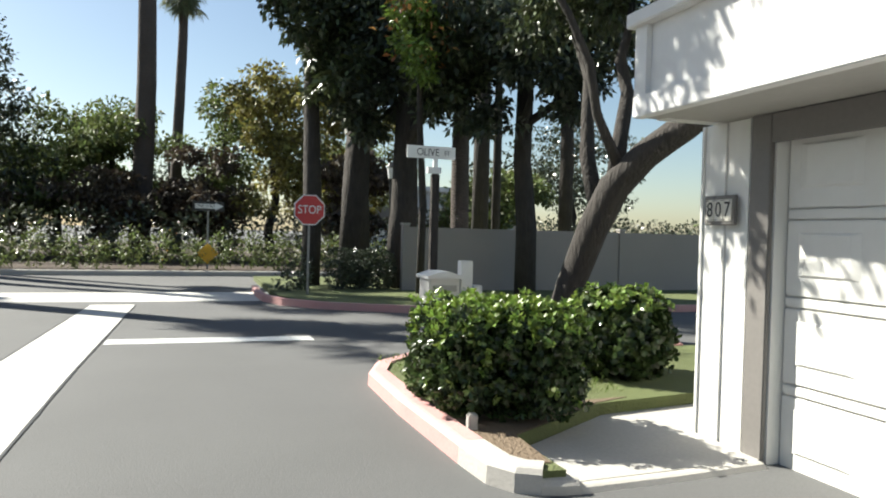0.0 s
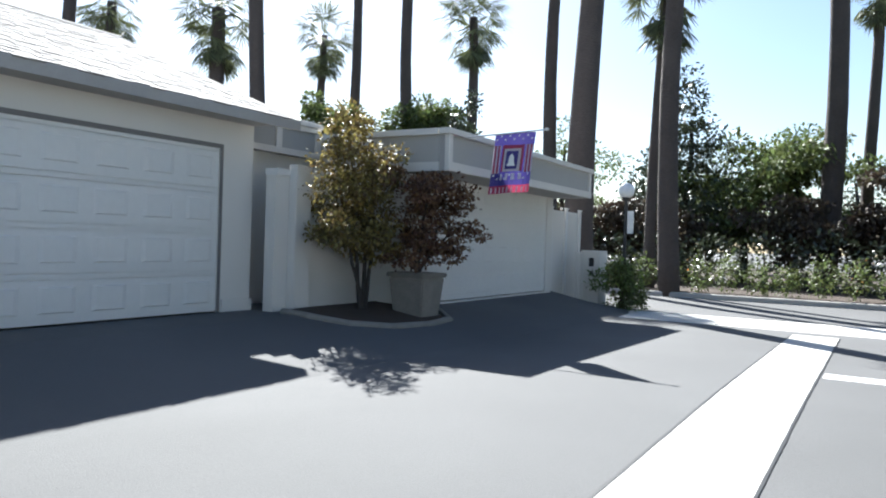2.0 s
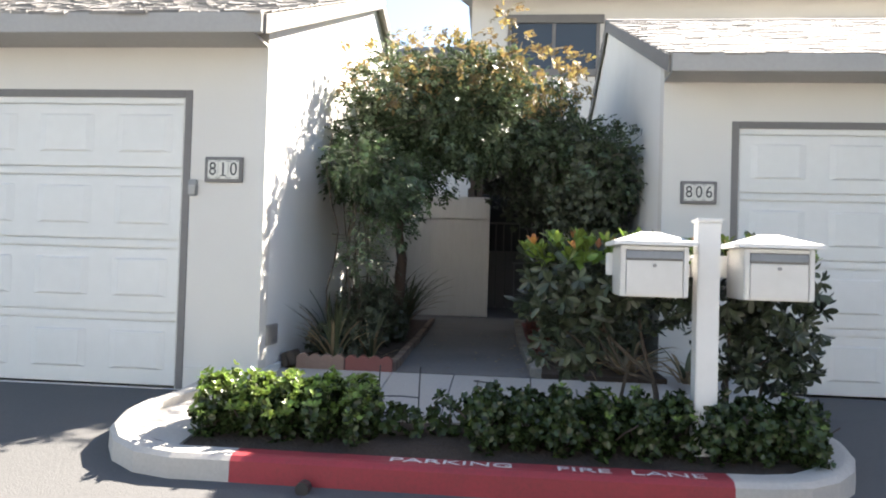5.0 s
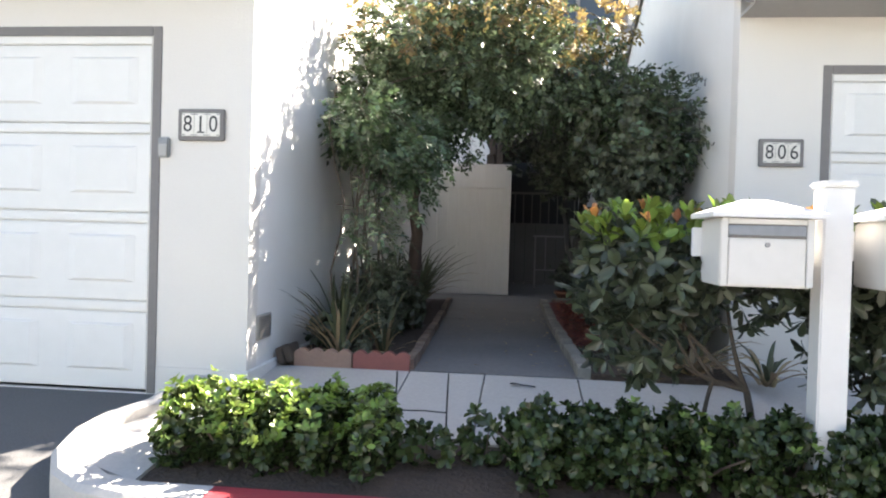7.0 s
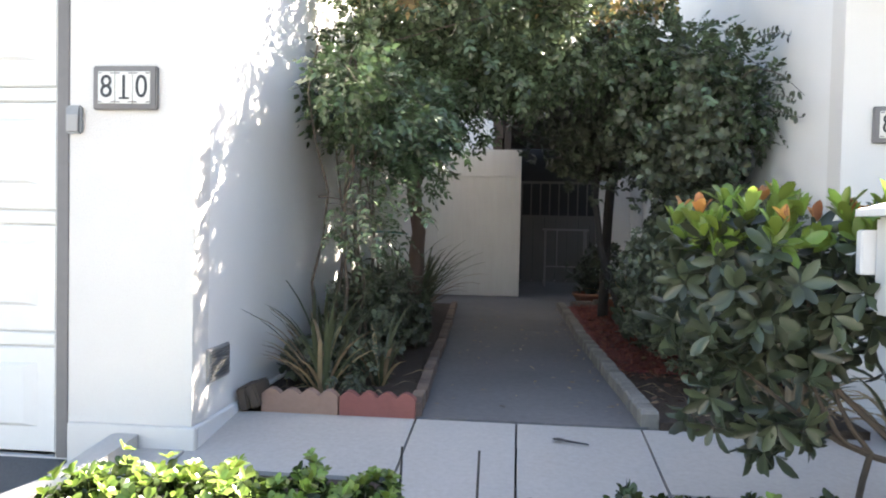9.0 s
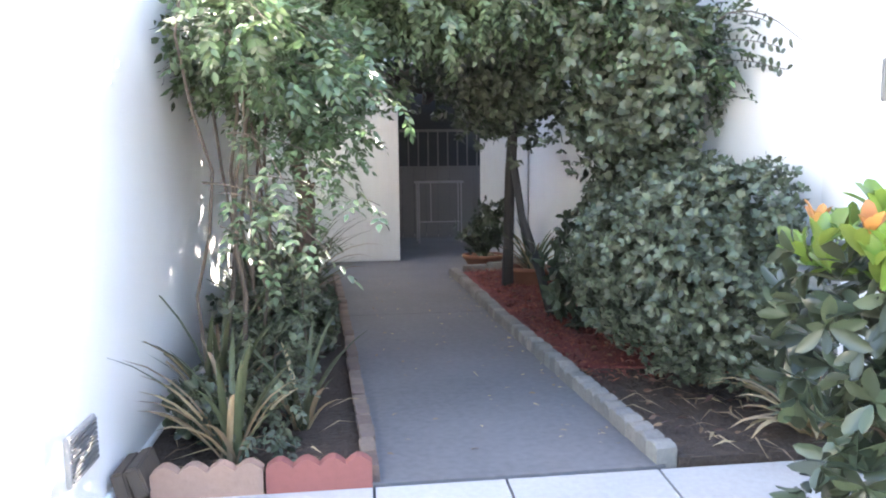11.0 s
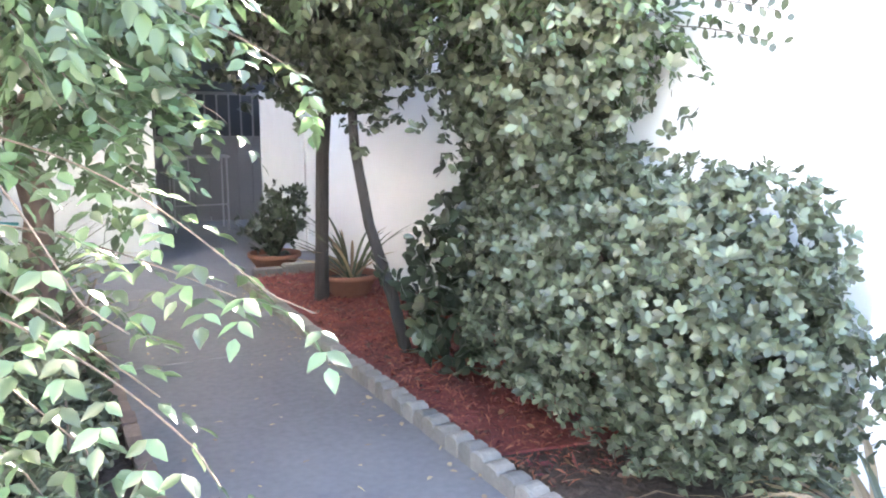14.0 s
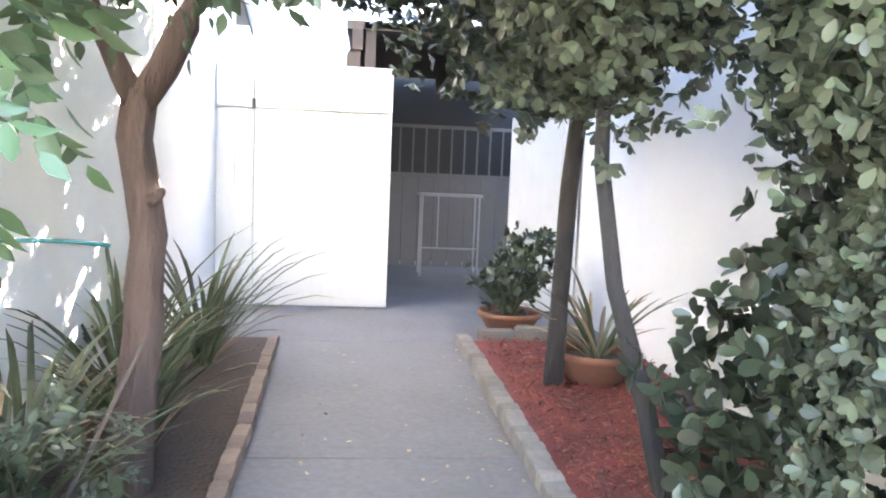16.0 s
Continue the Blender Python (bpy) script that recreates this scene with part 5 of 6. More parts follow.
part("stem", tube(bmesh.new(), bend((-1.82, -1.8, -0.08), (-1.8, -1.78, 0.1), 0, 3, 0.02, 1), 0.005, 0.003, 5), M["stem"], sprig)
part("stem", tube(bmesh.new(), bend((-1.55, -1.75, -0.08), (-1.53, -1.74, 0.12), 0, 3, 0.02, 2), 0.005, 0.003, 5), M["stem"], sprig)

glossy = shrub("glossy_shrub", (-0.2, -1.42, 0.0), "broad-leaved shrub with bare lower branches and orange new leaves")
blobs = [((-0.86, -1.42, 0.84), (0.30, 0.24, 0.28)), ((-0.40, -1.44, 0.86), (0.36, 0.24, 0.28)), ((0.08, -1.42, 0.84), (0.36, 0.24, 0.30)), ((0.42, -1.40, 0.72), (0.28, 0.24, 0.34)), ((-0.82, -1.38, 0.52), (0.26, 0.22, 0.22)), ((0.32, -1.4, 0.42), (0.32, 0.22, 0.22))]
foliage("leaves", blobs, 640, 0.086, 0.034, LEAF["dark"], glossy, "rosette", 0.35, 0.25, floor=0.2)
tips = [((-0.86, -1.44, 1.04), (0.30, 0.22, 0.10)), ((-0.40, -1.45, 1.06), (0.38, 0.22, 0.10)), ((0.08, -1.44, 1.06), (0.38, 0.22, 0.10)), ((0.50, -1.42, 0.96), (0.20, 0.22, 0.14))]
foliage("leaves", tips, 170, 0.088, 0.036, LEAF["bright"], glossy, "rosette", 0.3, 0.2, floor=0.96, droop=-1.6, lift=2.6, label="bright upright tip leaves")
foliage("leaves", tips, 24, 0.065, 0.03, LEAF["orange"], glossy, "rosette", 0.5, 0.2, floor=1.05, droop=-2.5, lift=3.5, label="orange new leaves")
for k, (bx0, targets) in enumerate(((-0.27, (0, 1, 4)), (0.12, (2, 3, 5)), (0.30, (3, 2)), (-0.55, (0, 4)))):
    fork = (bx0 - 0.03 + 0.04 * k, -1.41, 0.28 + 0.05 * (k % 2))
    part("stem", tube(bmesh.new(), bend((bx0, -1.42, -0.04), fork, 0.0, 4, 0.02, k), 0.024 if k < 2 else 0.013, 0.017 if k < 2 else 0.010, 8), M["stem"], glossy)
    for q, b in enumerate(targets):
        c = blobs[b][0]
        part("branch", tube(bmesh.new(), bend(fork, (c[0] + rng.normal() * 0.08, c[1] + rng.normal() * 0.05, c[2] + 0.12), -0.05, 6, 0.06, k + 3 * q), 0.014 if k < 2 else 0.009, 0.005, 6), M["stem"], glossy)



def mailbox(x, y, z, parent):
    """One locking letterbox facing -y with a hipped lid; x, y, z: the middle of its floor."""
    b = part("letterbox", boxed(x - 0.18, x + 0.18, y - 0.16, y + 0.16, z, z + 0.28, bevel=0.008), M["cream"], parent, "cream metal letterbox with a hipped lid")
    bm = bmesh.new()
    q = [bm.verts.new((x + sx * 0.22, y + sy * 0.20, z + h)) for h in (0.281, 0.302) for sx, sy in ((-1, -1), (1, -1), (1, 1), (-1, 1))]
    top = [bm.verts.new((x + sx * 0.05, y, z + 0.362)) for sx in (-1, 1)]
    bm.faces.new(q[:4][::-1])
    for i in range(4):
        bm.faces.new((q[i], q[(i + 1) % 4], q[4 + (i + 1) % 4], q[4 + i]))
    bm.faces.new((q[4], q[5], top[1], top[0]))
    bm.faces.new((q[5], q[6], top[1]))
    bm.faces.new((q[6], q[7], top[0], top[1]))
    bm.faces.new((q[7], q[4], top[0]))
    part("lid", bm, M["white"], b)
    front = y - 0.161
    for a in (x - 0.18, x + 0.153):
        part("stile", boxed(a, a + 0.027, front - 0.012, front, z + 0.004, z + 0.276, bevel=0.003), M["cream"], b)
    part("head_rail", boxed(x - 0.152, x + 0.152, front - 0.012, front, z + 0.255, z + 0.276, bevel=0.003), M["cream"], b)
    # Flat dark plate behind the flap paints the slot's inner shade.
    part("slot_recess", boxed(x - 0.152, x + 0.152, front - 0.002, front, z + 0.198, z + 0.254), M["trim"], b, "dark plate painting the shade in the letter slot")
    flap = boxed(x - 0.15, x + 0.15, front - 0.006, front - 0.0025, z + 0.208, z + 0.248, bevel=0.001)
    bmesh.ops.rotate(flap, verts=flap.verts, cent=(x, front, z + 0.248), matrix=Matrix.Rotation(radians(-9), 3, "X"))
    part("slot_flap", flap, M["iron"], b, "brushed steel letter flap")
    part("door", boxed(x - 0.149, x + 0.149, front - 0.009, front, z + 0.008, z + 0.194, bevel=0.003), M["cream"], b)
    part("lock", tube(bmesh.new(), [(x, front, z + 0.172), (x, front - 0.018, z + 0.172)], 0.011, 0.010, 12), M["iron"], b, "round steel lock")
    return b


post = thing("mailbox_post", (-0.11, -1.86, -0.05), "white wooden post carrying two cream letterboxes", "mailbox")
bm = boxed(-0.17, -0.05, -1.92, -1.80, -0.1, 1.235, bevel=0.006)
part("post", bm, M["white"], post)
part("post_cap", boxed(-0.185, -0.035, -1.935, -1.785, 1.236, 1.262, bevel=0.01), M["white"], post)
mailbox(-0.425, -1.86, 0.818, post)
mailbox(0.225, -1.86, 0.818, post)
part("arm", boxed(-0.64, 0.45, -1.695, -1.66, 0.93, 1.06, bevel=0.004), M["white"], post)
part("arm", boxed(-0.16, -0.06, -1.80, -1.70, 0.94, 1.04), M["white"], post)


# ---------------------------------------------------------------- beside the flat-roofed garage
kerb_run("kerb_8", [(6.0, -0.62), (6.0, -1.1), (6.25, -1.6), (6.8, -1.95), (7.6, -2.05), (8.3, -1.95), (8.75, -1.5), (8.8, -1.12)], 0.11, 0.065, M["edging"], "low concrete kerb round a tree bed", 0.15)
slab("tree_bed", [(6.12, -0.62), (6.15, -1.1), (6.4, -1.5), (6.9, -1.82), (7.6, -1.9), (8.2, -1.8), (8.6, -1.4), (8.65, -1.12), (8.2, -1.12), (8.19, -0.57), (6.64, -0.57)], lambda x, y: ground_z(x, y) + 0.045, M["soil"], 0.3, "dry soil of the tree bed", "soil")
gold = thing("small_tree", (7.25, -1.0, 0.0), "small tree with gold-green autumn leaves beside a wall", "tree")
bm = bmesh.new()
for k, (tx, ty, tz) in enumerate(((6.95, -1.0, 2.1), (7.4, -1.0, 2.3), (6.8, -1.0, 1.4), (7.6, -1.0, 1.8))):
    tube(bm, bend((7.25 + 0.03 * k, -1.0, -0.05), (tx, ty, tz), 0.0, 6, 0.08, k), 0.035, 0.012, 8)
part("trunk", bm, M["bark"], gold)
lobes = [((6.95, -1.0, 2.15), (0.42, 0.45, 0.42)), ((6.88, -1.0, 2.72), (0.26, 0.28, 0.34)), ((7.45, -0.95, 2.35), (0.38, 0.4, 0.42)), ((6.75, -1.05, 1.55), (0.48, 0.45, 0.36)), ((7.3, -1.0, 1.6), (0.5, 0.5, 0.42)), ((6.85, -1.1, 1.02), (0.55, 0.45, 0.34)), ((7.35, -1.1, 0.95), (0.45, 0.45, 0.34)), ((7.7, -1.0, 1.95), (0.3, 0.35, 0.3))]
foliage("crown", clumps([(c, (1.3 * r[0], 1.25 * r[1], 1.15 * r[2])) for c, r in lobes], 8, 0.42), 10500, 0.055, 0.034, LEAF["gold"], gold, "single", 0.2, 0.45, clip=lambda p: (p[:, 1] < -0.45))
tub = thing("concrete_planter", (7.95, -1.5, 0.0), "large square tapered concrete planter with a copper shrub", "planter")
bm = boxed(7.65, 8.25, -1.8, -1.2, -0.12, 0.48, bevel=0.02)
for v in bm.verts:
    if v.co.z < 0.1:
        v.co.x += (7.95 - v.co.x) * 0.18
        v.co.y += (-1.5 - v.co.y) * 0.18
part("tub", bm, M["edging"], tub)
part("rim", boxed(7.62, 8.28, -1.83, -1.17, 0.481, 0.55, bevel=0.015), M["edging"], tub)
copper = thing("copper_shrub", (7.95, -1.5, 0.5), "spreading copper-leaved shrub growing in a concrete planter", "shrub")
bm = bmesh.new()
for k, (tx, ty, tz) in enumerate(((7.7, -1.5, 1.3), (8.3, -1.7, 1.4), (8.0, -1.6, 1.8), (8.5, -1.8, 1.2))):
    tube(bm, bend((7.95, -1.5, 0.5), (tx, ty, tz), 0.05, 5, 0.08, k + 3), 0.028, 0.010, 7)
part("branch", bm, M["bark"], copper)
lobes = [((7.85, -1.55, 1.75), (0.45, 0.45, 0.32)), ((8.3, -1.7, 1.62), (0.5, 0.45, 0.3)), ((8.62, -1.85, 1.28), (0.36, 0.35, 0.24)), ((8.0, -1.6, 1.25), (0.45, 0.4, 0.34)), ((7.7, -1.6, 0.95), (0.42, 0.35, 0.3)), ((8.2, -1.7, 0.9), (0.35, 0.35, 0.26))]
foliage("crown", clumps([(c, (1.28 * r[0], 1.2 * r[1], 1.12 * r[2])) for c, r in lobes], 8, 0.42), 7200, 0.055, 0.034, LEAF["copper"], copper, "single", 0.2, 0.45, clip=lambda p: (p[:, 1] < -1.15) | (p[:, 0] < 8.1))


def hanging_flag():
    f = thing("hanging_flag", (8.5, -1.95, 2.62), "blue porch flag with white stars, red stripes and a bell", "flag")
    part("pole", tube(bmesh.new(), [(8.5, -1.88, 2.6), (8.5, -3.25, 2.66)], 0.014, 0.012), M["white"], f)
    part("pole_knob", tube(bmesh.new(), [(8.5, -3.25, 2.66), (8.5, -3.29, 2.662)], 0.024, 0.016, 10), M["white"], f)
    y0, y1, z0, z1 = -2.45, -3.10, 1.74, 2.635

    def at(u, v, off):
        """A point of the waving cloth: u along the pole, v from the hem up; the hem swings towards the house."""
        y = y0 + (y1 - y0) * u + 0.10 * (1 - v)
        return (8.5 + 0.03 * math.sin(u * 9 + v * 2) * (1.1 - v) - off, y, z0 + (z1 - z0) * v + 0.04 * u * (1 - v))

    def cloth(name, u0, u1, v0, v1, mat, off, label=""):
        bm = bmesh.new()
        n, m = 10, 6
        grid = [[bm.verts.new(at(u0 + (u1 - u0) * i / n, v0 + (v1 - v0) * k / m, off)) for i in range(n + 1)] for k in range(m + 1)]
        for lo, hi in zip(grid, grid[1:]):
            for i in range(n):
                bm.faces.new((lo[i], lo[i + 1], hi[i + 1], hi[i]))
        return part(name, bm, mat, f, label)

    cloth("flag_cloth", 0, 1, 0.13, 1, M["flag_blue"], 0)
    for u0 in (0.0, 0.80):
        cloth("side_band", u0, u0 + 0.2, 0.34, 0.80, M["flag_white"], 0.004)
        for k in range(2):
            cloth("stripe", u0 + 0.03 + 0.09 * k, u0 + 0.075 + 0.09 * k, 0.34, 0.80, M["flag_red"], 0.008)
    cloth("arch_frame", 0.24, 0.76, 0.36, 0.80, M["flag_red"], 0.004)
    cloth("arch_field", 0.30, 0.70, 0.36, 0.74, M["flag_white"], 0.008)
    cloth("arch_field", 0.36, 0.64, 0.40, 0.70, M["flag_blue"], 0.012)
    for k in range(4):
        cloth("stripe", 0.24 + 0.15 * k, 0.31 + 0.15 * k, 0.22, 0.33, M["flag_white"], 0.004)
    cloth("hem_band", 0, 1, 0.0, 0.13, M["flag_red"], 0.0)
    for k in range(9):
        cloth("hem_stripe", 0.04 + 0.108 * k, 0.075 + 0.108 * k, 0.01, 0.10, M["flag_white"], 0.004)
    bm = bmesh.new()
    bell = [(0.40, 0.45), (0.60, 0.45), (0.57, 0.50), (0.555, 0.60), (0.50, 0.66), (0.445, 0.60), (0.43, 0.50)]
    bm.faces.new([bm.verts.new(at(u, v, 0.018)) for u, v in bell])
    part("bell_shape", bm, M["sign_white"], f)
    for k in range(18):
        u, v = 0.07 + 0.86 * (k % 9) / 8, 0.925 if k < 9 else 0.275
        v += 0.03 if k % 2 else -0.03
        bm = bmesh.new()
        bm.faces.new([bm.verts.new(at(u + 0.036 * (1 if j % 2 == 0 else 0.45) * math.sin(math.pi * j / 5), v + 0.026 * (1 if j % 2 == 0 else 0.45) * math.cos(math.pi * j / 5), 0.014)) for j in range(10)])
        part("star", bm, M["sign_white"], f)


hanging_flag()

side = thing("side_fence", (15.0, -0.9, 0.0), "cream side fence with capped posts beside the garage", "fence", kind="structure")
part("fence_panel", boxed(14.15, 16.1, -0.95, -0.87, -0.3, 1.82), M["stucco"], side)
for x in (14.2, 15.1, 16.0):
    p = part("fence_post", boxed(x, x + 0.12, -1.0, -0.951, -0.3, 1.86), M["white"], side)
    part("post_cap", boxed(x - 0.015, x + 0.135, -1.02, -0.94, 1.861, 1.9, bevel=0.01), M["white"], p)
ped = thing("mailbox_pedestal", (15.4, -1.6, -0.3), "cream stucco mailbox pedestal with two dark openings", "mailbox")
part("pedestal", boxed(15.1, 15.65, -1.85, -1.4, -0.4, 0.92, bevel=0.01), M["stucco"], ped)
part("opening", boxed(15.095, 15.099, -1.72, -1.6, 0.55, 0.75), M["black"], ped, "dark mail slot")
part("opening", boxed(15.095, 15.099, -1.70, -1.62, 0.35, 0.45), M["black"], ped, "dark meter window")
pick = thing("picket_gate", (14.75, -1.5, -0.2), "low pale metal picket gate", "gate")
for k in range(6):
    part("picket", boxed(14.55 + 0.09 * k, 14.57 + 0.09 * k, -1.5, -1.48, -0.3, 0.88), M["cream"], pick)
part("rail", boxed(14.5, 15.09, -1.505, -1.475, 0.84, 0.87), M["cream"], pick)
cb = shrub("corner_shrub", (14.6, -2.5, -0.3), "yellow-green shrub at the street corner, partly sunlit")
foliage("leaves", clumps([((14.95, -2.4, 0.15), (0.55, 0.5, 0.5)), ((15.2, -2.65, 0.0), (0.5, 0.42, 0.42))], 9, 0.5), 3200, 0.075, 0.036, LEAF["far"], cb, "single", 0.4, 0.25, floor=-0.4)
foliage("leaves", [((14.95, -2.4, 0.3), (0.55, 0.5, 0.42))], 260, 0.08, 0.036, LEAF["bright"], cb, "single", 0.85, 0.25, floor=0.1, label="yellow-green new leaves")
part("stem", tube(bmesh.new(), bend((14.95, -2.4, -0.4), (15.0, -2.45, 0.35), 0, 4, 0.05, 4), 0.03, 0.012, 6), M["stem"], cb)


def globe_lamp(x, y, z, top, label, lantern=False):
    l = thing("street_lamp", (x, y, z), label, "street lamp")
    part("post", tube(bmesh.new(), [(x, y, z - 0.05), (x, y, z + 0.3), (x, y, z + 0.32), (x, y, top - 0.2)], 0.06, 0.04, 12), M["black"], l)
    part("collar", tube(bmesh.new(), [(x, y, top - 0.2), (x, y, top - 0.12)], 0.07, 0.09, 12), M["black"], l)
    bm = bmesh.new()
    if lantern:
        bmesh.ops.create_cone(bm, cap_ends=True, segments=8, radius1=0.09, radius2=0.14, depth=0.36, matrix=Matrix.Translation((x, y, top + 0.08)))
    else:
        bmesh.ops.create_uvsphere(bm, u_segments=24, v_segments=16, radius=0.19, matrix=Matrix.Translation((x, y, top + 0.05)))
    part("globe", bm, M["globe"], l, "frosted white shade", smooth=not lantern)
    if lantern:
        bm = bmesh.new()
        bmesh.ops.create_cone(bm, cap_ends=True, segments=8, radius1=0.17, radius2=0.03, depth=0.16, matrix=Matrix.Translation((x, y, top + 0.38)))
        part("lamp_cap", bm, M["black"], l)
    else:
        part("banner", boxed(x - 0.01, x + 0.01, y - 0.20, y - 0.045, top - 1.0, top - 0.45), M["sign_white"], l, "small white sign on the post")


globe_lamp(16.5, -2.0, -0.42, 2.36, "black street lamp with a round white globe")
globe_lamp(22.9, -14.0, -0.32, 2.9, "black street lamp with a lantern head, far off", lantern=True)

# ---------------------------------------------------------------- signs
stop = thing("stop_sign", (13.54, -9.95, -0.28), "red octagonal stop sign on a thin steel post", "stop sign")
part("post", boxed(13.52, 13.56, -9.97, -9.93, -0.35, 1.35), M["iron"], stop)
octo = lambda r: [(-9.95 + r * math.cos(radians(22.5 + 45 * i)), 1.40 + r * math.sin(radians(22.5 + 45 * i))) for i in range(8)]
part("sign_border", prism(octo(0.325), "x", 13.49, 13.515), M["sign_white"], stop)
part("sign_face", prism(octo(0.30), "x", 13.482, 13.489), M["stop_red"], stop)
text_mesh("STOP", 0.235, M["sign_white"], pose(13.479, -9.95, 1.40, 90, 0, -90) @ Matrix.Diagonal((0.82, 1, 1, 1)), stop)
ow = thing("one_way_sign", (22.7, -8.15, -0.32), "black and white one-way sign above a yellow diamond on one post", "traffic sign")
part("post", tube(bmesh.new(), [(22.7, -8.15, -0.4), (22.7, -8.15, 1.85)], 0.03, 0.03), M["iron"], ow)
part("sign_board", boxed(22.64, 22.665, -8.62, -7.70, 1.50, 1.80, bevel=0.004), M["black"], ow)
arrow = [(-7.76, 1.72), (-8.36, 1.72), (-8.36, 1.77), (-8.60, 1.65), (-8.36, 1.53), (-8.36, 1.58), (-7.76, 1.58)]
part("arrow", prism(arrow, "x", 22.630, 22.638), M["sign_white"], ow)
text_mesh("ONE WAY", 0.125, M["black"], pose(22.626, -8.06, 1.65, 90, 0, -90), ow)
part("diamond", prism([(-8.15, -0.14), (-8.47, 0.19), (-8.15, 0.52), (-7.83, 0.19)], "x", 22.64, 22.66), M["sign_yellow"], ow, "yellow diamond warning plate")
ol = thing("street_name_sign", (9.0, -11.1, -0.25), "white street-name sign on a square brown wooden post", "street sign")
part("post", boxed(8.945, 9.055, -11.155, -11.045, -0.35, 1.86, bevel=0.01), M["bark"], ol)
part("bracket", boxed(8.98, 9.02, -11.13, -11.07, 1.861, 2.08), M["sign_white"], ol)
part("bracket", boxed(8.96, 9.04, -11.18, -10.98, 1.87, 1.96), M["sign_white"], ol)
part("sign_blade", boxed(8.985, 9.015, -11.40, -10.67, 2.081, 2.26, bevel=0.004), M["sign_white"], ol)
text_mesh("OLIVE", 0.15, M["black"], pose(8.981, -10.98, 2.165, 90, 0, -90) @ Matrix.Diagonal((0.85, 1, 1, 1)), ol)
text_mesh("ST", 0.085, M["black"], pose(8.981, -11.27, 2.165, 90, 0, -90), ol)
mb = thing("mailbox_post", (6.8, -10.5, -0.25), "white post with a cream letterbox behind a clipped bush", "mailbox")
part("post", boxed(6.74, 6.88, -10.86, -10.72, -0.3, 0.70, bevel=0.008), M["white"], mb)
part("stub_post", boxed(6.74, 6.86, -10.98, -10.875, -0.3, 0.42, bevel=0.008), M["white"], mb)
lb = part("letterbox", boxed(6.62, 7.0, -10.66, -10.30, -0.02, 0.50, bevel=0.01), M["cream"], mb)
part("lid", prism([(-10.69, 0.501), (-10.27, 0.501), (-10.27, 0.53), (-10.42, 0.58), (-10.54, 0.58), (-10.69, 0.53)], "x", 6.58, 7.04), M["white"], lb)
part("slot_flap", boxed(6.61, 6.619, -10.62, -10.34, 0.36, 0.43), M["fascia"], lb)
part("post_foot", boxed(6.72, 6.9, -10.6, -10.36, -0.3, -0.021), M["white"], mb)

# ---------------------------------------------------------------- plants across the alley
clip_bush = shrub("clipped_bush", (3.42, -9.92, -0.17), "clipped glossy-leaved bush with bright new tips beside the kerb", "bush")
rows = [((3.05 + 0.25 * a + 0.08 * b, -10.25 + 0.24 * b, 0.06 + 0.25 * c), (0.27, 0.27, 0.23)) for a in range(3) for b in range(1, 4) for c in range(2)]
foliage("leaves", rows, 4300, 0.05, 0.023, LEAF["hedge"], clip_bush, "rosette", 0.6, 0.16, floor=-0.13)
foliage("leaves", [((x, y, z + 0.06), r) for (x, y, z), r in rows if z > 0.2], 1150, 0.05, 0.022, LEAF["bright"], clip_bush, "rosette", 0.8, 0.16, floor=0.33, droop=-0.9, lift=1.8, label="bright leaves, extra ones painting sun on the left hedge on top")
foliage("leaves", rows, 260, 0.046, 0.021, LEAF["bright"], clip_bush, "rosette", 0.97, 0.1, floor=-0.02, label="scattered bright leaves, extra ones painting sun on the left hedge")
bm = bmesh.new()
for k in range(7):
    tube(bm, bend((3.42, -9.92, -0.2), (3.42 + rng.normal() * 0.3, -9.92 + rng.normal() * 0.3, 0.3), 0, 4, 0.05, k), 0.02, 0.008, 6)
part("branch", bm, M["stem"], clip_bush)
bush2 = shrub("clipped_bush", (4.45, -11.35, -0.17), "smaller clipped bush beside the white garage", "bush")
foliage("leaves", [((4.45, -11.35, 0.15), (0.48, 0.5, 0.42))], 1400, 0.06, 0.04, LEAF["hedge"], bush2, "rosette", 0.65, 0.12, floor=-0.16)
foliage("leaves", [((4.45, -11.35, 0.38), (0.44, 0.46, 0.22))], 260, 0.05, 0.03, LEAF["bright"], bush2, "rosette", 0.8, 0.12, floor=0.42, droop=-0.6, label="bright leaves, extra ones painting sun on the left hedge on top")
for k in range(4):
    part("branch", tube(bmesh.new(), bend((4.45, -11.35, -0.2), (4.45 + rng.normal() * 0.2, -11.35 + rng.normal() * 0.2, 0.3), 0, 4, 0.05, k), 0.018, 0.008, 6), M["stem"], bush2)
stub = thing("marker_block", (3.02, -9.45, -0.17), "small pale concrete marker beside the bush", "marker")
part("block", boxed(2.99, 3.05, -9.48, -9.42, -0.2, -0.07, bevel=0.01), M["concrete"], stub)


def big_tree(x, y, z, points, r0, r1, blobs, n, size, mat, label, limbs=()):
    t = thing("tree", (x, y, z), label, "tree")
    part("trunk", tube(bmesh.new(), points, r0, r1, 12, 0.25), M["bark"], t, smooth=True)
    for a, b in limbs:
        part("limb", tube(bmesh.new(), bend(a, b, 0.2, 5, 0.25, a[0]), r1 * 0.7, r1 * 0.25, 8, 0.2), M["bark"], t, smooth=True)
    if blobs:
        foliage("crown", clumps(blobs, 12), int(n * 2.5), size * 0.8, size * 0.36, mat, t, "single", 0.2, 0.3, droop=0.7, oval=False)
    return t


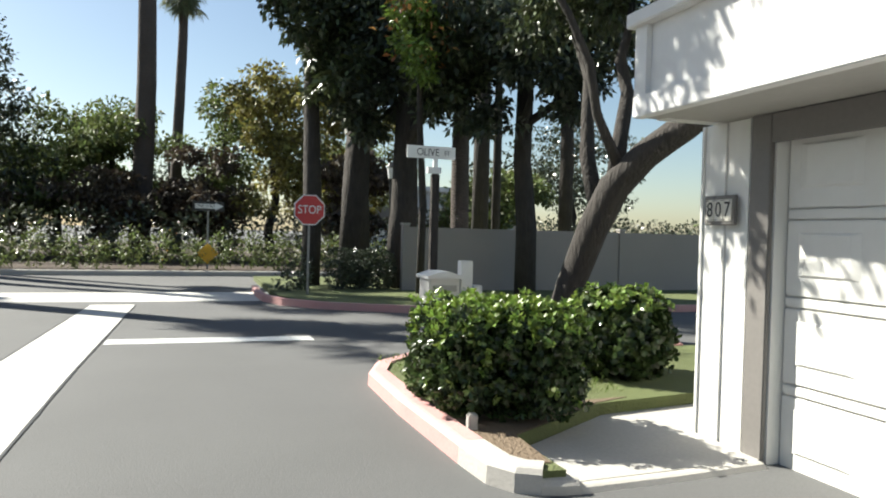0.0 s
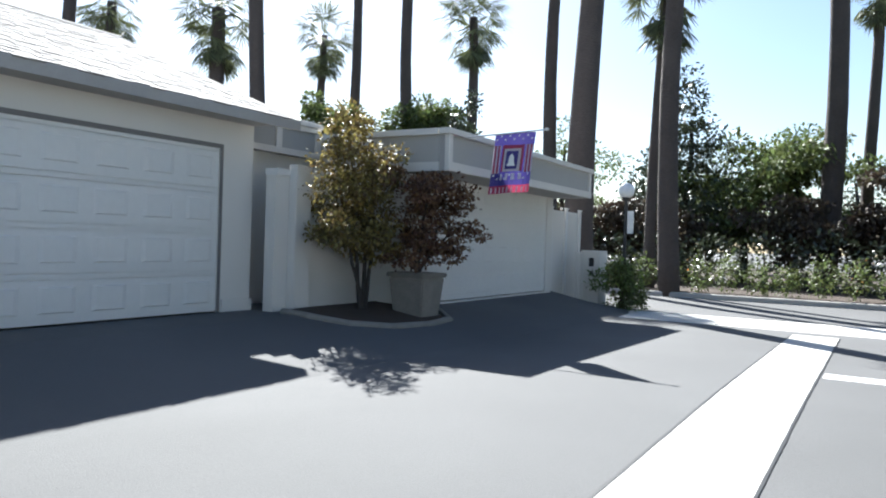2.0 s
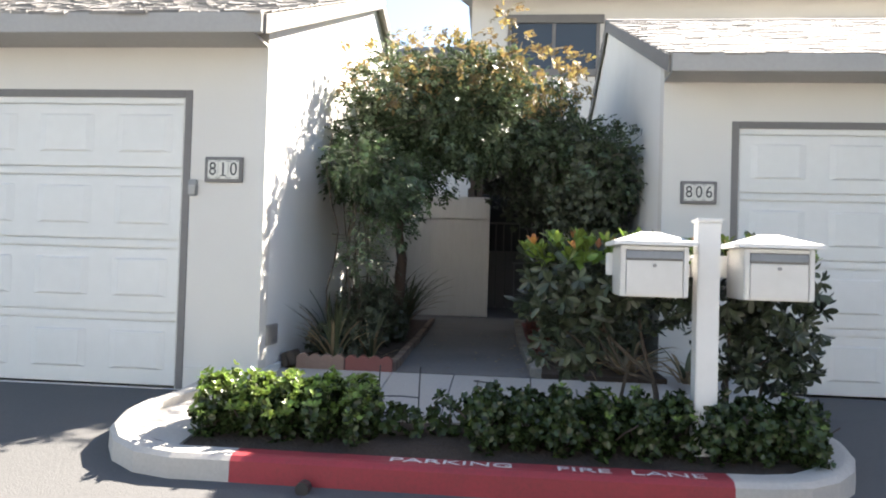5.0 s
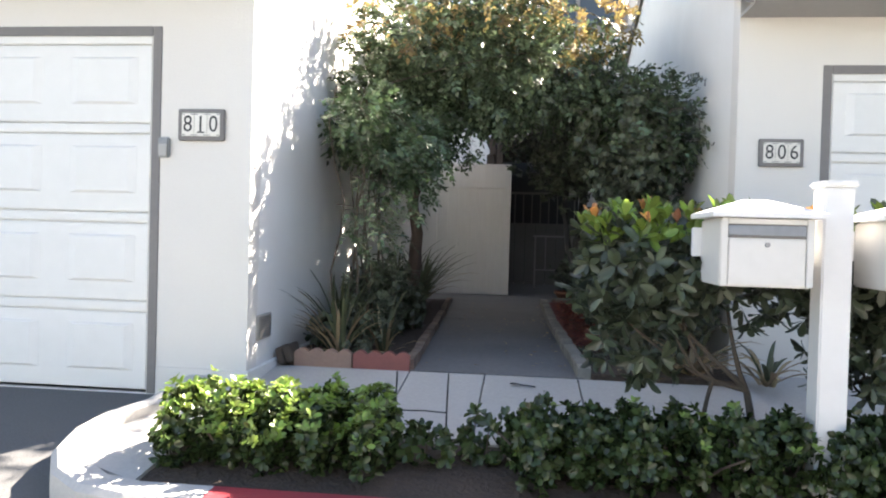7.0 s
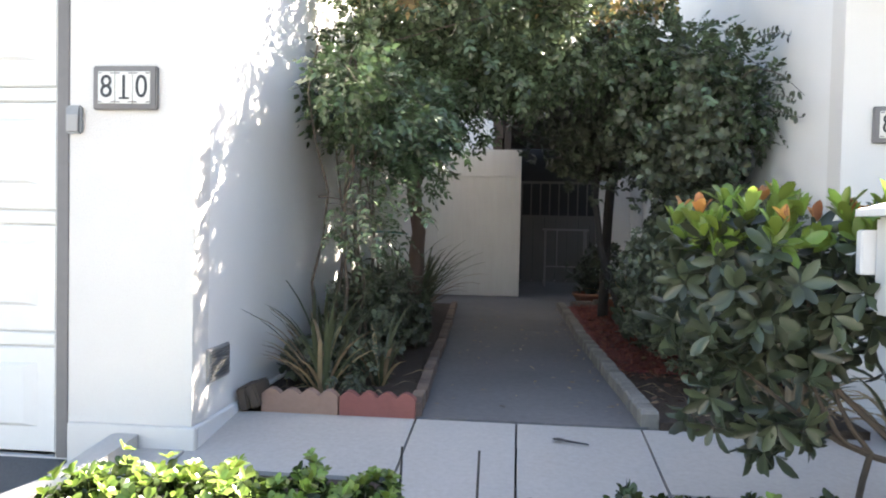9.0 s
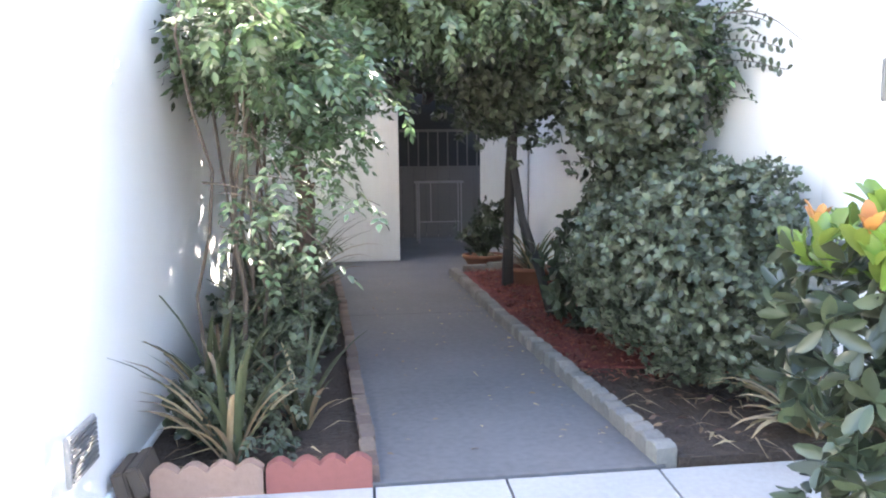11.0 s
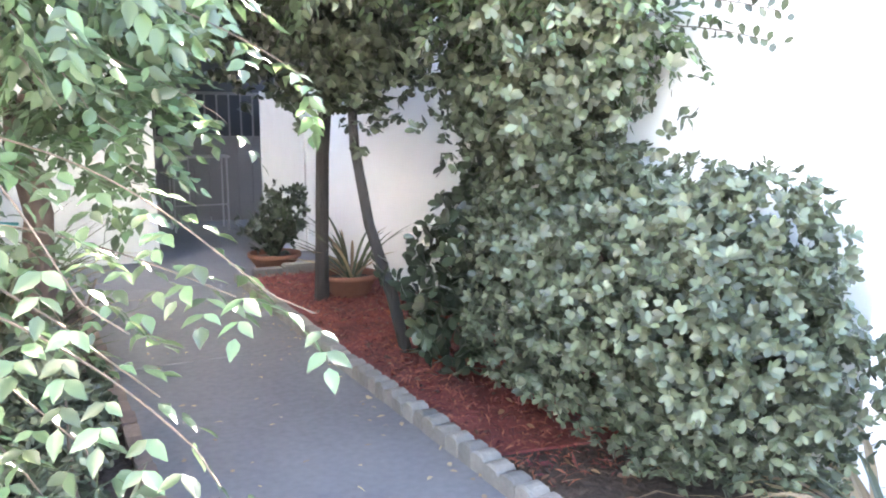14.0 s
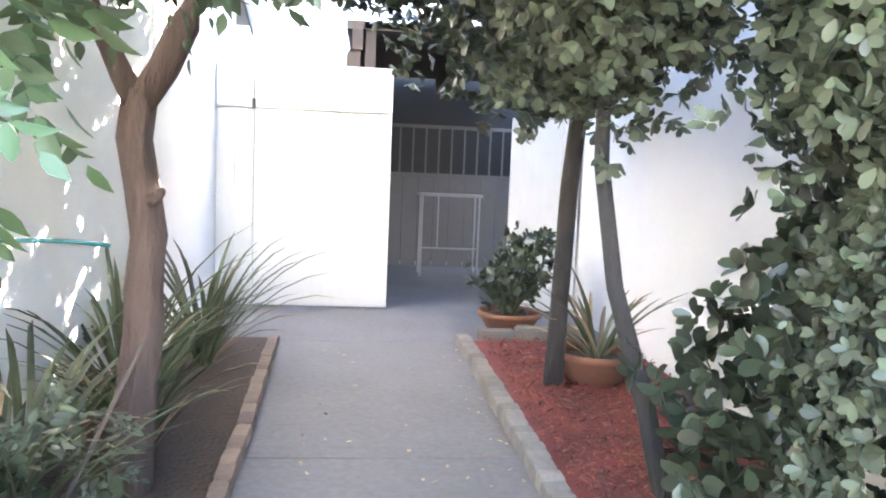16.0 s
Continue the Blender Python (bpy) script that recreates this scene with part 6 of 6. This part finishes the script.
big_tree(16.3, -10.4, -0.3, [(16.3, -10.4, -0.4), (16.25, -10.4, 1.5), (16.3, -10.35, 4), (16.2, -10.3, 8)], 0.24, 0.16, [((16.0, -10.6, 6.4), (1.5, 1.5, 1.6)), ((15.6, -11.0, 4.6), (1.0, 0.9, 1.0))], 2600, 0.24, LEAF["tree"], "tall street tree with dark hanging foliage", [((16.3, -10.4, 4.2), (15.5, -11.2, 5.2))])
big_tree(16.6, -11.5, -0.3, [(16.6, -11.5, -0.4), (16.6, -11.5, 2), (16.5, -11.6, 5)], 0.40, 0.26, [((16.0, -11.8, 5.8), (1.6, 1.4, 1.6)), ((15.2, -11.6, 4.0), (0.9, 0.8, 1.1)), ((15.4, -12.4, 5.2), (1.5, 1.3, 1.4))], 4200, 0.24, LEAF["dark"], "massive dark tree trunk with drooping foliage", [((16.5, -11.6, 3.5), (15.4, -12.2, 4.6))])
big_tree(15.4, -12.3, -0.3, [(15.4, -12.3, -0.4), (15.35, -12.4, 1.5), (15.1, -12.35, 3.2), (14.6, -12.3, 5.5)], 0.36, 0.2, [((14.0, -12.9, 5.2), (1.7, 1.6, 1.3)), ((13.2, -12.7, 4.0), (1.1, 1.0, 0.8)), ((12.8, -12.3, 4.6), (0.9, 0.9, 0.8))], 3600, 0.22, LEAF["tree"], "dark broad-leaved tree with touches of orange", [((15.1, -12.35, 3.0), (13.4, -12.8, 4.2))])
bright_tree = big_tree(12.9, -11.9, -0.3, [(13.6, -12.3, -0.4), (13.5, -12.3, 1.6), (13.2, -12.1, 3.2), (12.7, -11.9, 4.6)], 0.09, 0.05, [((12.6, -11.8, 4.9), (0.8, 0.7, 0.8)), ((12.2, -11.7, 4.2), (0.5, 0.45, 0.4)), ((13.0, -12.0, 5.8), (0.7, 0.7, 0.7))], 900, 0.16, LEAF["bright"], "young tree with light green and orange leaves")
foliage("new_leaves", [((12.5, -11.8, 4.9), (0.8, 0.7, 0.8)), ((12.9, -12.0, 5.8), (0.7, 0.7, 0.7))], 200, 0.15, 0.07, LEAF["orange"], bright_tree, "single", 0.6, 0.3, oval=False, label="orange new leaves")
big_tree(13.3, -14.6, -0.3, [(13.3, -14.6, -0.4), (13.25, -14.55, 1.2), (13.2, -14.4, 2.6), (12.7, -14.2, 5)], 0.24, 0.16, [((12.0, -13.6, 4.9), (1.6, 1.4, 1.2)), ((12.2, -15.0, 4.9), (1.6, 1.5, 1.1)), ((11.2, -14.4, 3.7), (0.9, 0.9, 0.6)), ((12.6, -13.2, 3.3), (0.8, 0.8, 0.5))], 3800, 0.2, LEAF["dark"], "dark-trunked shade tree in front of the block fence", [((13.2, -14.4, 2.7), (11.8, -14.0, 4.2)), ((13.1, -14.4, 3.0), (12.0, -15.2, 4.4))])
lean_tree = big_tree(7.7, -12.6, -0.17, [(7.85, -12.55, -0.3), (7.65, -12.62, 0.35), (7.35, -12.75, 1.1), (7.1, -12.9, 1.65), (6.75, -13.1, 2.05), (6.3, -13.35, 2.35), (5.6, -13.7, 2.9)], 0.2, 0.17, [((9.0, -13.2, 4.6), (1.4, 1.3, 1.0)), ((7.6, -13.6, 4.7), (1.4, 1.3, 1.0)), ((6.3, -13.9, 4.3), (1.2, 1.0, 0.9))], 3600, 0.17, LEAF["tree"], "leaning rough-barked tree beside the white garage", [((7.1, -12.9, 1.7), (7.6, -13.4, 4.2)), ((6.3, -13.35, 2.4), (6.4, -13.8, 4.0)), ((7.35, -12.8, 1.4), (8.8, -13.1, 4.2))])
# Limbs and sprays above the view, added to throw leaf shadows on the white garage.
for a, b in (((7.0, -12.9, 1.9), (7.0, -11.2, 5.3)), ((7.0, -11.2, 5.3), (5.2, -8.6, 5.9)), ((6.4, -10.3, 5.5), (4.2, -9.0, 5.6))):
    part("limb", tube(bmesh.new(), bend(a, b, 0.15, 6, 0.15, a[1]), 0.07, 0.03, 8, 0.2), M["bark"], lean_tree, smooth=True)
over = [((4.5 + 0.55 * k, -8.55 + 0.25 * (k % 2), 4.7 + 0.45 * ((k * 2) % 3)), (0.24, 0.2, 0.55)) for k in range(4)] + [((4.1, -8.9, 5.6), (0.25, 0.2, 0.4)), ((5.4, -8.4, 5.9), (0.3, 0.2, 0.4)), ((4.8, -8.9, 3.95), (0.15, 0.15, 0.3)), ((4.7, -8.35, 5.5), (0.25, 0.2, 0.45)), ((5.9, -8.2, 5.6), (0.25, 0.2, 0.4)), ((4.0, -8.6, 5.2), (0.2, 0.2, 0.4))]
foliage("hanging_foliage", over, 1050, 0.12, 0.045, LEAF["tree"], lean_tree, "spray", 0.2, 0.4, droop=1.2, label="unseen hanging sprays of narrow leaves, added to cast dapple")
for x, y, r in ((18.6, -15.6, 0.26), (18.9, -16.2, 0.14), (18.5, -18.3, 0.22)):
    big_tree(x, y, -0.3, [(x, y, -0.4), (x, y, 4), (x + 0.1, y, 9)], r, r * 0.8, [((x, y, 7.5), (1.8, 1.8, 1.8))], 1500, 0.26, LEAF["dark"], "dark tree trunk behind the block fence")

dark_hedge = shrub("box_hedge", (14.9, -11.3, -0.3), "clipped dark box-shaped hedge under street trees", "hedge")
foliage("leaves", [((14.7 + 0.4 * i, -10.8 - 0.33 * k, 0.05 + 0.25 * j), (0.3, 0.27, 0.3)) for k in range(4) for i in range(2) for j in range(2)], 6500, 0.055, 0.03, LEAF["dark"], dark_hedge, "single", 0.85, 0.04, floor=-0.3)
for k in range(3):
    part("stem", tube(bmesh.new(), bend((14.9, -10.9 - 0.4 * k, -0.35), (14.9, -10.85 - 0.4 * k, 0.4), 0, 3, 0.05, k), 0.03, 0.01, 6), M["stem"], dark_hedge)
small = shrub("small_shrub", (14.8, -9.9, -0.3), "low dark shrub at the kerb's tip")
foliage("leaves", [((14.7, -9.75, -0.1), (0.4, 0.35, 0.28)), ((15.1, -10.0, 0.1), (0.35, 0.3, 0.5))], 700, 0.08, 0.04, LEAF["dark"], small, "single", 0.5, 0.2, floor=-0.3)
part("stem", tube(bmesh.new(), bend((15.0, -9.95, -0.35), (15.1, -10.0, 0.3), 0, 3, 0.05, 1), 0.02, 0.01, 6), M["stem"], small)

# ---------------------------------------------------------------- across the street
for i in range(16):
    y = 8.5 - 1.75 * i
    rose = shrub("rose_bush", (22.9, y, -0.32), "leggy rose bush with a few pale and orange blooms", "bush", "rose hedge across the street")
    w = rng.uniform(0.7, 0.95)
    foliage("leaves", [((22.9 + rng.normal() * 0.1, y + dy, 0.15 + rng.uniform(0, 0.2)), (0.55, w * 0.5, 0.48 + rng.uniform(0, 0.2))) for dy in (-0.45, 0.45)], 800, 0.105, 0.055, LEAF["far"], rose, "single", 0.3, 0.35, floor=-0.3, oval=False)
    tagged(foliage("bloom", [((22.8, y, 0.35), (0.55, 0.8, 0.5))], 8, 0.06, 0.06, LEAF["orange"] if i % 3 == 0 else M["flag_white"], rose, "single", 0.7, 0.3, oval=True), "small pale and orange rose blooms", kind="stuff")
hedge_back = shrub("tall_hedge", (27, -6, -0.3), "long dark clipped hedge behind the rose bushes", "hedge")
foliage("leaves", [((27.0, 14 - 2.0 * k, 0.6), (0.9, 1.25, 1.05)) for k in range(24)] + [((34.0, 22 - 3.0 * k, 0.9), (1.4, 1.9, 1.2 + 0.35 * math.sin(2.3 * k))) for k in range(20)], 24000, 0.2, 0.1, LEAF["dark"], hedge_back, "single", 0.6, 0.15, floor=-0.3, oval=False)
for k in range(24):
    part("stem", tube(bmesh.new(), bend((27.0, 14 - 2.0 * k, -0.35), (27.0, 14.2 - 2.0 * k, 1.0), 0, 3, 0.1, k), 0.05, 0.02, 6), M["stem"], hedge_back)


def park_tree(x, y, h, w, mat, n, label, conic=False, base=0.12, leaf=0.21):
    t = thing("park_tree", (x, y, -0.3), label, "tree")
    part("trunk", tube(bmesh.new(), bend((x, y, -0.4), (x, y, h * 0.75), 0, 5, 0.3, x), 0.22, 0.08, 8), M["bark"], t, smooth=True)
    if conic:
        blobs = [((x + rng.normal() * 0.25, y + rng.normal() * 0.25, h * (base + (1 - base) * f)), (w * (1.05 - f) * 0.62 + 0.2, w * (1.05 - f) * 0.62 + 0.2, h * 0.085)) for f in np.linspace(0.05, 0.97, 9)]
    else:
        blobs = []
        for _ in range(13):
            a, f = rng.random() * 6.28, rng.random()
            blobs.append(((x + math.cos(a) * w * 0.45 * f, y + math.sin(a) * w * 0.5 * f, h * (base + 0.12 + (0.72 - base) * rng.random())), (w * rng.uniform(0.22, 0.38), w * rng.uniform(0.22, 0.38), h * rng.uniform(0.11, 0.19))))
    foliage("crown", blobs if conic else clumps(blobs, 6, 0.4), int(n * 3.6), leaf, leaf * 0.55, mat, t, "single", 0.3, 0.25, oval=False, droop=0.3)
    return t


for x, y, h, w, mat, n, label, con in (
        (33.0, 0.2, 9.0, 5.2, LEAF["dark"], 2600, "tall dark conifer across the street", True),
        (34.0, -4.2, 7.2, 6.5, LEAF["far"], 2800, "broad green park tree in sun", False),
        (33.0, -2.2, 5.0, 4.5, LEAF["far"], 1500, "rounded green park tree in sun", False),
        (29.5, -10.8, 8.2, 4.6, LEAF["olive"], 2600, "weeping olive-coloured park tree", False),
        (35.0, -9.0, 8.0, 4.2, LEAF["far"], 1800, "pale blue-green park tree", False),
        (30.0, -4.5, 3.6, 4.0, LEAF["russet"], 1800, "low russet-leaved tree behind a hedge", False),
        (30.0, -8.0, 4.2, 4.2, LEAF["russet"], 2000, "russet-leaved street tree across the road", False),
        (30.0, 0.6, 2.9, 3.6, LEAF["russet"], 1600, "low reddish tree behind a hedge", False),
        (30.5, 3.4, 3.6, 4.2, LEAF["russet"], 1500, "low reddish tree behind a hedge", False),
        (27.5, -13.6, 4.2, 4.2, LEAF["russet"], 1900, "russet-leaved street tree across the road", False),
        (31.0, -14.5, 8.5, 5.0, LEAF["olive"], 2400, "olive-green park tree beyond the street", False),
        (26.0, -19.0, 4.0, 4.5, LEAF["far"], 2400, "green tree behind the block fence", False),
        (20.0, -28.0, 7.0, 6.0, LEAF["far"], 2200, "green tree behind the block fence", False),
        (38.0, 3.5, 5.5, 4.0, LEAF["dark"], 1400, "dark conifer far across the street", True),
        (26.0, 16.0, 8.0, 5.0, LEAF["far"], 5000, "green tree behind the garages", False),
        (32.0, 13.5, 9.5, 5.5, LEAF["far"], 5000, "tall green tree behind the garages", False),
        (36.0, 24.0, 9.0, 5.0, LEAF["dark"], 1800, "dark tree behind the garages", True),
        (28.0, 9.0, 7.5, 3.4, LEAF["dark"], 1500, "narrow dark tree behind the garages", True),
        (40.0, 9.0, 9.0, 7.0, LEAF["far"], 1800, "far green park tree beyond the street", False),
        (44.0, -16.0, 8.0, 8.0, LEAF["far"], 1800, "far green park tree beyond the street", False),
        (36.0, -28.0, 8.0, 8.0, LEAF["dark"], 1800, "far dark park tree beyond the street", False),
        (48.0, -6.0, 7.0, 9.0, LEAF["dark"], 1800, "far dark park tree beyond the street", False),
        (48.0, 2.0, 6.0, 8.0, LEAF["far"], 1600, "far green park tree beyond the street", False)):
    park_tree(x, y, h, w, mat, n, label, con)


def palm(x, y, h, r, label, skirt=True, fronds=46, size=2.0):
    p = thing("palm_tree", (x, y, -0.4), label, "palm", "tall palms along the street")
    pts = [(x + 0.12 * math.sin(z * 0.35 + x), y + 0.12 * math.cos(z * 0.3 + y), z) for z in np.linspace(-0.5, h, 14)]
    part("trunk", tube(bmesh.new(), pts, r * 1.12, r * 0.72, 14, 0.08), M["palm_bark"], p, smooth=True)
    top = np.array(pts[-1])
    base, along, face, length, width = [], [], [], [], []
    for k in range(fronds + (26 if skirt else 0)):
        dead = k >= fronds
        a = rng.random() * 2 * math.pi
        el = rng.uniform(-75, -35) if dead else rng.uniform(-35, 80)
        d = np.array([math.cos(a) * math.cos(radians(el)), math.sin(a) * math.cos(radians(el)), math.sin(radians(el))])
        side = np.array([-math.sin(a), math.cos(a), 0])
        stem = size * (0.45 if dead else 0.55)
        hub = top + np.array([0, 0, -rng.uniform(0.2, 1.3) if dead else rng.uniform(-0.2, 0.3)]) + d * stem + np.array([0, 0, -0.12 * stem])
        base.append(top), along.append(hub - top), face.append(np.array([0, 0, 1.0])), length.append(np.linalg.norm(hub - top)), width.append(0.06)
        for j in range(15):
            b = radians(-100 + 200 * j / 14)
            ray = d * math.cos(b) + side * math.sin(b) + np.array([0, 0, -0.35 - 0.25 * abs(math.sin(b)) + 0.1 * rng.normal()])
            base.append(hub), along.append(ray), face.append(np.cross(ray, side) + 0.2 * rng.normal(size=3) + np.array([0, 0, 0.3]))
            length.append(size * rng.uniform(0.35, 0.5)), width.append(0.07)
    o = np.array(origin(p))
    me = leaf_mesh("crown", np.array(base) - o, np.array(along), np.array(face), np.array(length), np.array(width), oval=False, curl=0.04)
    link_mesh("crown", me, LEAF["palm"], p)
    return p


for x, y, h, r, s in ((16.9, -0.8, 11.2, 0.36, 2.1), (26.5, 4.2, 17.0, 0.27, 2.0), (24.0, -0.7, 10.2, 0.18, 1.9), (21.9, -1.75, 16.0, 0.30, 2.0), (32.0, -5.6, 19.0, 0.40, 2.0), (37.0, -6.9, 13.8, 0.27, 2.0),
                      (19.8, 14.1, 14.5, 0.33, 2.0), (30.3, 17.4, 19.0, 0.29, 2.0), (32.0, 15.1, 20.5, 0.34, 2.0), (22.6, 19.7, 11.6, 0.42, 2.6), (40.5, 28.6, 16.0, 0.36, 3.0), (35.5, 13.1, 13.9, 0.34, 2.6), (27.5, 35.0, 15.5, 0.4, 3.0), (21.0, 28.7, 21.0, 0.36, 2.2), (15.5, -13.9, 16, 0.2, 2.0)):
    palm(x, y, h, r, "tall fan palm with a slim grey trunk", size=s)

# thin lawn blades near the clipped bush
n = 2600
bx = np.stack([rng.uniform(2.5, 5.6, n), rng.uniform(-11.0, -9.45, n), np.full(n, -0.175)], axis=1)
bx = bx[bx[:, 0] > 3.25 + np.where(bx[:, 1] < -9.9, 0.5, 0.0)]
me = leaf_mesh("lawn_grass", bx, unit(rng.normal(size=(len(bx), 3)) * 0.5 + np.array([0, 0, 1.0])), rng.normal(size=(len(bx), 3)), np.full(len(bx), 0.06), np.full(len(bx), 0.008), oval=False)
tagged(link_mesh("lawn_grass", me, M["grass"], None), "short thin grass beside the kerb", "grass", kind="stuff")
# shredded mulch and fallen leaves
n = 9000
bx = np.stack([rng.uniform(-0.99, -0.05, n), 0.45 + 4.1 * rng.beta(1.25, 1.0, n), rng.uniform(0.164, 0.185, n)], axis=1)
me = leaf_mesh("mulch_chips", bx, rng.normal(size=(n, 3)) * np.array([1, 1, 0.25]), rng.normal(size=(n, 3)) * 0.3 + np.array([0, 0, 1.0]), rng.uniform(0.025, 0.075, n), rng.uniform(0.005, 0.012, n), oval=False)
tagged(link_mesh("mulch_chips", me, M["mulch"], None), "loose red bark chips on the bed", "mulch", kind="stuff")
n = 420
bx = np.stack([rng.uniform(-0.98, -0.05, n), rng.uniform(-0.35, 4.5, n), rng.uniform(0.176, 0.19, n)], axis=1)
me = leaf_mesh("leaf_litter", bx, rng.normal(size=(n, 3)) * np.array([1, 1, 0.2]), rng.normal(size=(n, 3)) * 0.35 + np.array([0, 0, 1.0]), rng.uniform(0.03, 0.06, n), rng.uniform(0.014, 0.024, n))
tagged(link_mesh("leaf_litter", me, LEAF["copper"], None), "dry brown fallen leaves on the mulch", "leaves", kind="stuff")
n = 150
bx = np.stack([rng.uniform(-2.05, -1.08, n), rng.uniform(-0.4, 4.5, n), np.full(n, 0.133)], axis=1)
near_edge = rng.random(n) < 0.6
bx[near_edge, 0] = np.where(rng.random(near_edge.sum()) < 0.7, -1.08 - np.abs(rng.normal(size=near_edge.sum())) * 0.12, -2.06 + np.abs(rng.normal(size=near_edge.sum())) * 0.08)
me = leaf_mesh("fallen_leaves", bx, rng.normal(size=(n, 3)) * np.array([1, 1, 0.1]), rng.normal(size=(n, 3)) * 0.25 + np.array([0, 0, 1.0]), rng.uniform(0.015, 0.04, n), rng.uniform(0.008, 0.02, n))
tagged(link_mesh("fallen_leaves", me, M["dry"], None), "scattered small dry leaves on the walkway", "leaves", kind="stuff")

# a curved concrete lip where the bed meets the front walk
kerb_run("kerb_9", [(-0.92, -0.52), (-0.6, -0.50), (-0.3, -0.49), (0.1, -0.45), (0.45, -0.30), (0.5, -0.03)], 0.07, 0.08, M["kerb"], "low curved concrete lip round the bed's corner", 0.05)
hole = thing("drain_pipe", (-2.21, -2.44, -0.2), "black drain pipe end set in the red kerb", "drain")
part("pipe", tube(bmesh.new(), [(-2.21, -2.40, -0.19), (-2.21, -2.462, -0.19)], 0.035, 0.035, 14), M["black"], hole)
stake = thing("wire_stake", (-1.74, -1.6, -0.01), "thin black wire stake frame in the hedge gap", "stake")
part("wire", tube(bmesh.new(), [(-1.74, -1.6, -0.06), (-1.74, -1.6, 0.15), (-1.735, -1.6, 0.33)], 0.005, 0.004, 6), M["black"], stake)
part("wire", tube(bmesh.new(), [(-1.74, -1.6, 0.14), (-1.85, -1.6, 0.145), (-1.985, -1.6, 0.14)], 0.004, 0.004, 6), M["black"], stake)
part("wire", tube(bmesh.new(), [(-1.99, -1.6, -0.06), (-1.99, -1.6, 0.15), (-1.985, -1.6, 0.33)], 0.005, 0.004, 6), M["black"], stake)
tool = thing("small_trowel", (-1.42, -0.7, 0.11), "small dark spoon-shaped tool dropped on the walk", "tool")
part("handle", tube(bmesh.new(), [(-1.40, -0.68, island_z(-1.4, -0.68) + 0.006), (-1.30, -0.71, island_z(-1.3, -0.71) + 0.006)], 0.006, 0.004, 6), M["black"], tool)
bm = bmesh.new()
bmesh.ops.create_uvsphere(bm, u_segments=10, v_segments=6, radius=1.0)
bmesh.ops.transform(bm, matrix=Matrix.Translation((-1.425, -0.672, island_z(-1.42, -0.67) + 0.007)) @ Matrix.Rotation(-0.25, 4, "Z") @ Matrix.Diagonal((0.032, 0.015, 0.006, 1)), verts=bm.verts)
part("bowl", bm, M["black"], tool, smooth=True)
hose = thing("garden_hose", (-2.7, 2.1, 0.97), "teal garden hose slung from the wall to a tree", "hose")
part("tubing", tube(bmesh.new(), bend((-2.985, 2.02, 0.97), (-2.55, 2.16, 0.98), 0.02, 6, 0.01, 3), 0.007, 0.007, 8), M["teal"], hose, smooth=True)
cane = thing("garden_cane", (-2.5, 1.5, 0.15), "thin brown cane leaning among the leaves", "cane")
part("cane", tube(bmesh.new(), [(-2.55, 1.4, 0.15), (-2.28, 1.6, 0.82)], 0.006, 0.005, 8), M["stem"], cane)
far = thing("far_building", (56, -24, -0.3), "low white building far behind the trees", "building")
part("wall", boxed(52.0, 60.0, -32.0, -19.0, -0.4, 4.1), M["far_white"], far)
part("roof", boxed(51.6, 60.4, -32.4, -18.6, 4.11, 4.5, bevel=0.05), M["sign_white"], far)
for k in range(5):
    part("window", boxed(51.95, 51.99, -31.0 + 2.4 * k, -29.4 + 2.4 * k, 1.6, 2.9), M["trim"], far)
# loose dry blades in the front beds
n = 70
bx = np.stack([rng.uniform(-0.9, -0.05, n), rng.uniform(-0.42, 0.3, n), rng.uniform(0.16, 0.175, n)], axis=1)
left_bed = rng.random(n) < 0.4
bx[left_bed, 0] = rng.uniform(-2.9, -2.25, left_bed.sum())
me = leaf_mesh("dry_blades", bx, rng.normal(size=(n, 3)) * np.array([1, 1, 0.12]), rng.normal(size=(n, 3)) * 0.3 + np.array([0, 0, 1.0]), rng.uniform(0.08, 0.3, n), rng.uniform(0.006, 0.016, n), oval=False)
tagged(link_mesh("dry_blades", me, M["dry"], None), "fallen straw blades on the soil", "straw", kind="stuff")

# dark leafy undergrowth in the left bed
for x, y, r, h in ((-2.72, 0.0, 0.17, 0.2), (-2.62, 0.75, 0.24, 0.42), (-2.62, 1.2, 0.26, 0.5), (-2.36, 1.35, 0.16, 0.28)):
    under = shrub("bed_shrub", (x, y, 0.15), "low dark-leaved undergrowth below the climbing vine")
    part("stem", tube(bmesh.new(), bend((x, y, 0.13), (x + 0.03, y, 0.15 + h), 0, 4, 0.03, y), 0.01, 0.005, 6), M["stem"], under)
    foliage("leaves", [((x, y, 0.17 + h * 0.6), (r, r, h * 0.6))], 260, 0.05, 0.028, LEAF["dark"], under, "rosette", 0.3, 0.3, floor=0.17, clip=lambda p: (p[:, 0] > -2.96) & (p[:, 0] < -2.28))
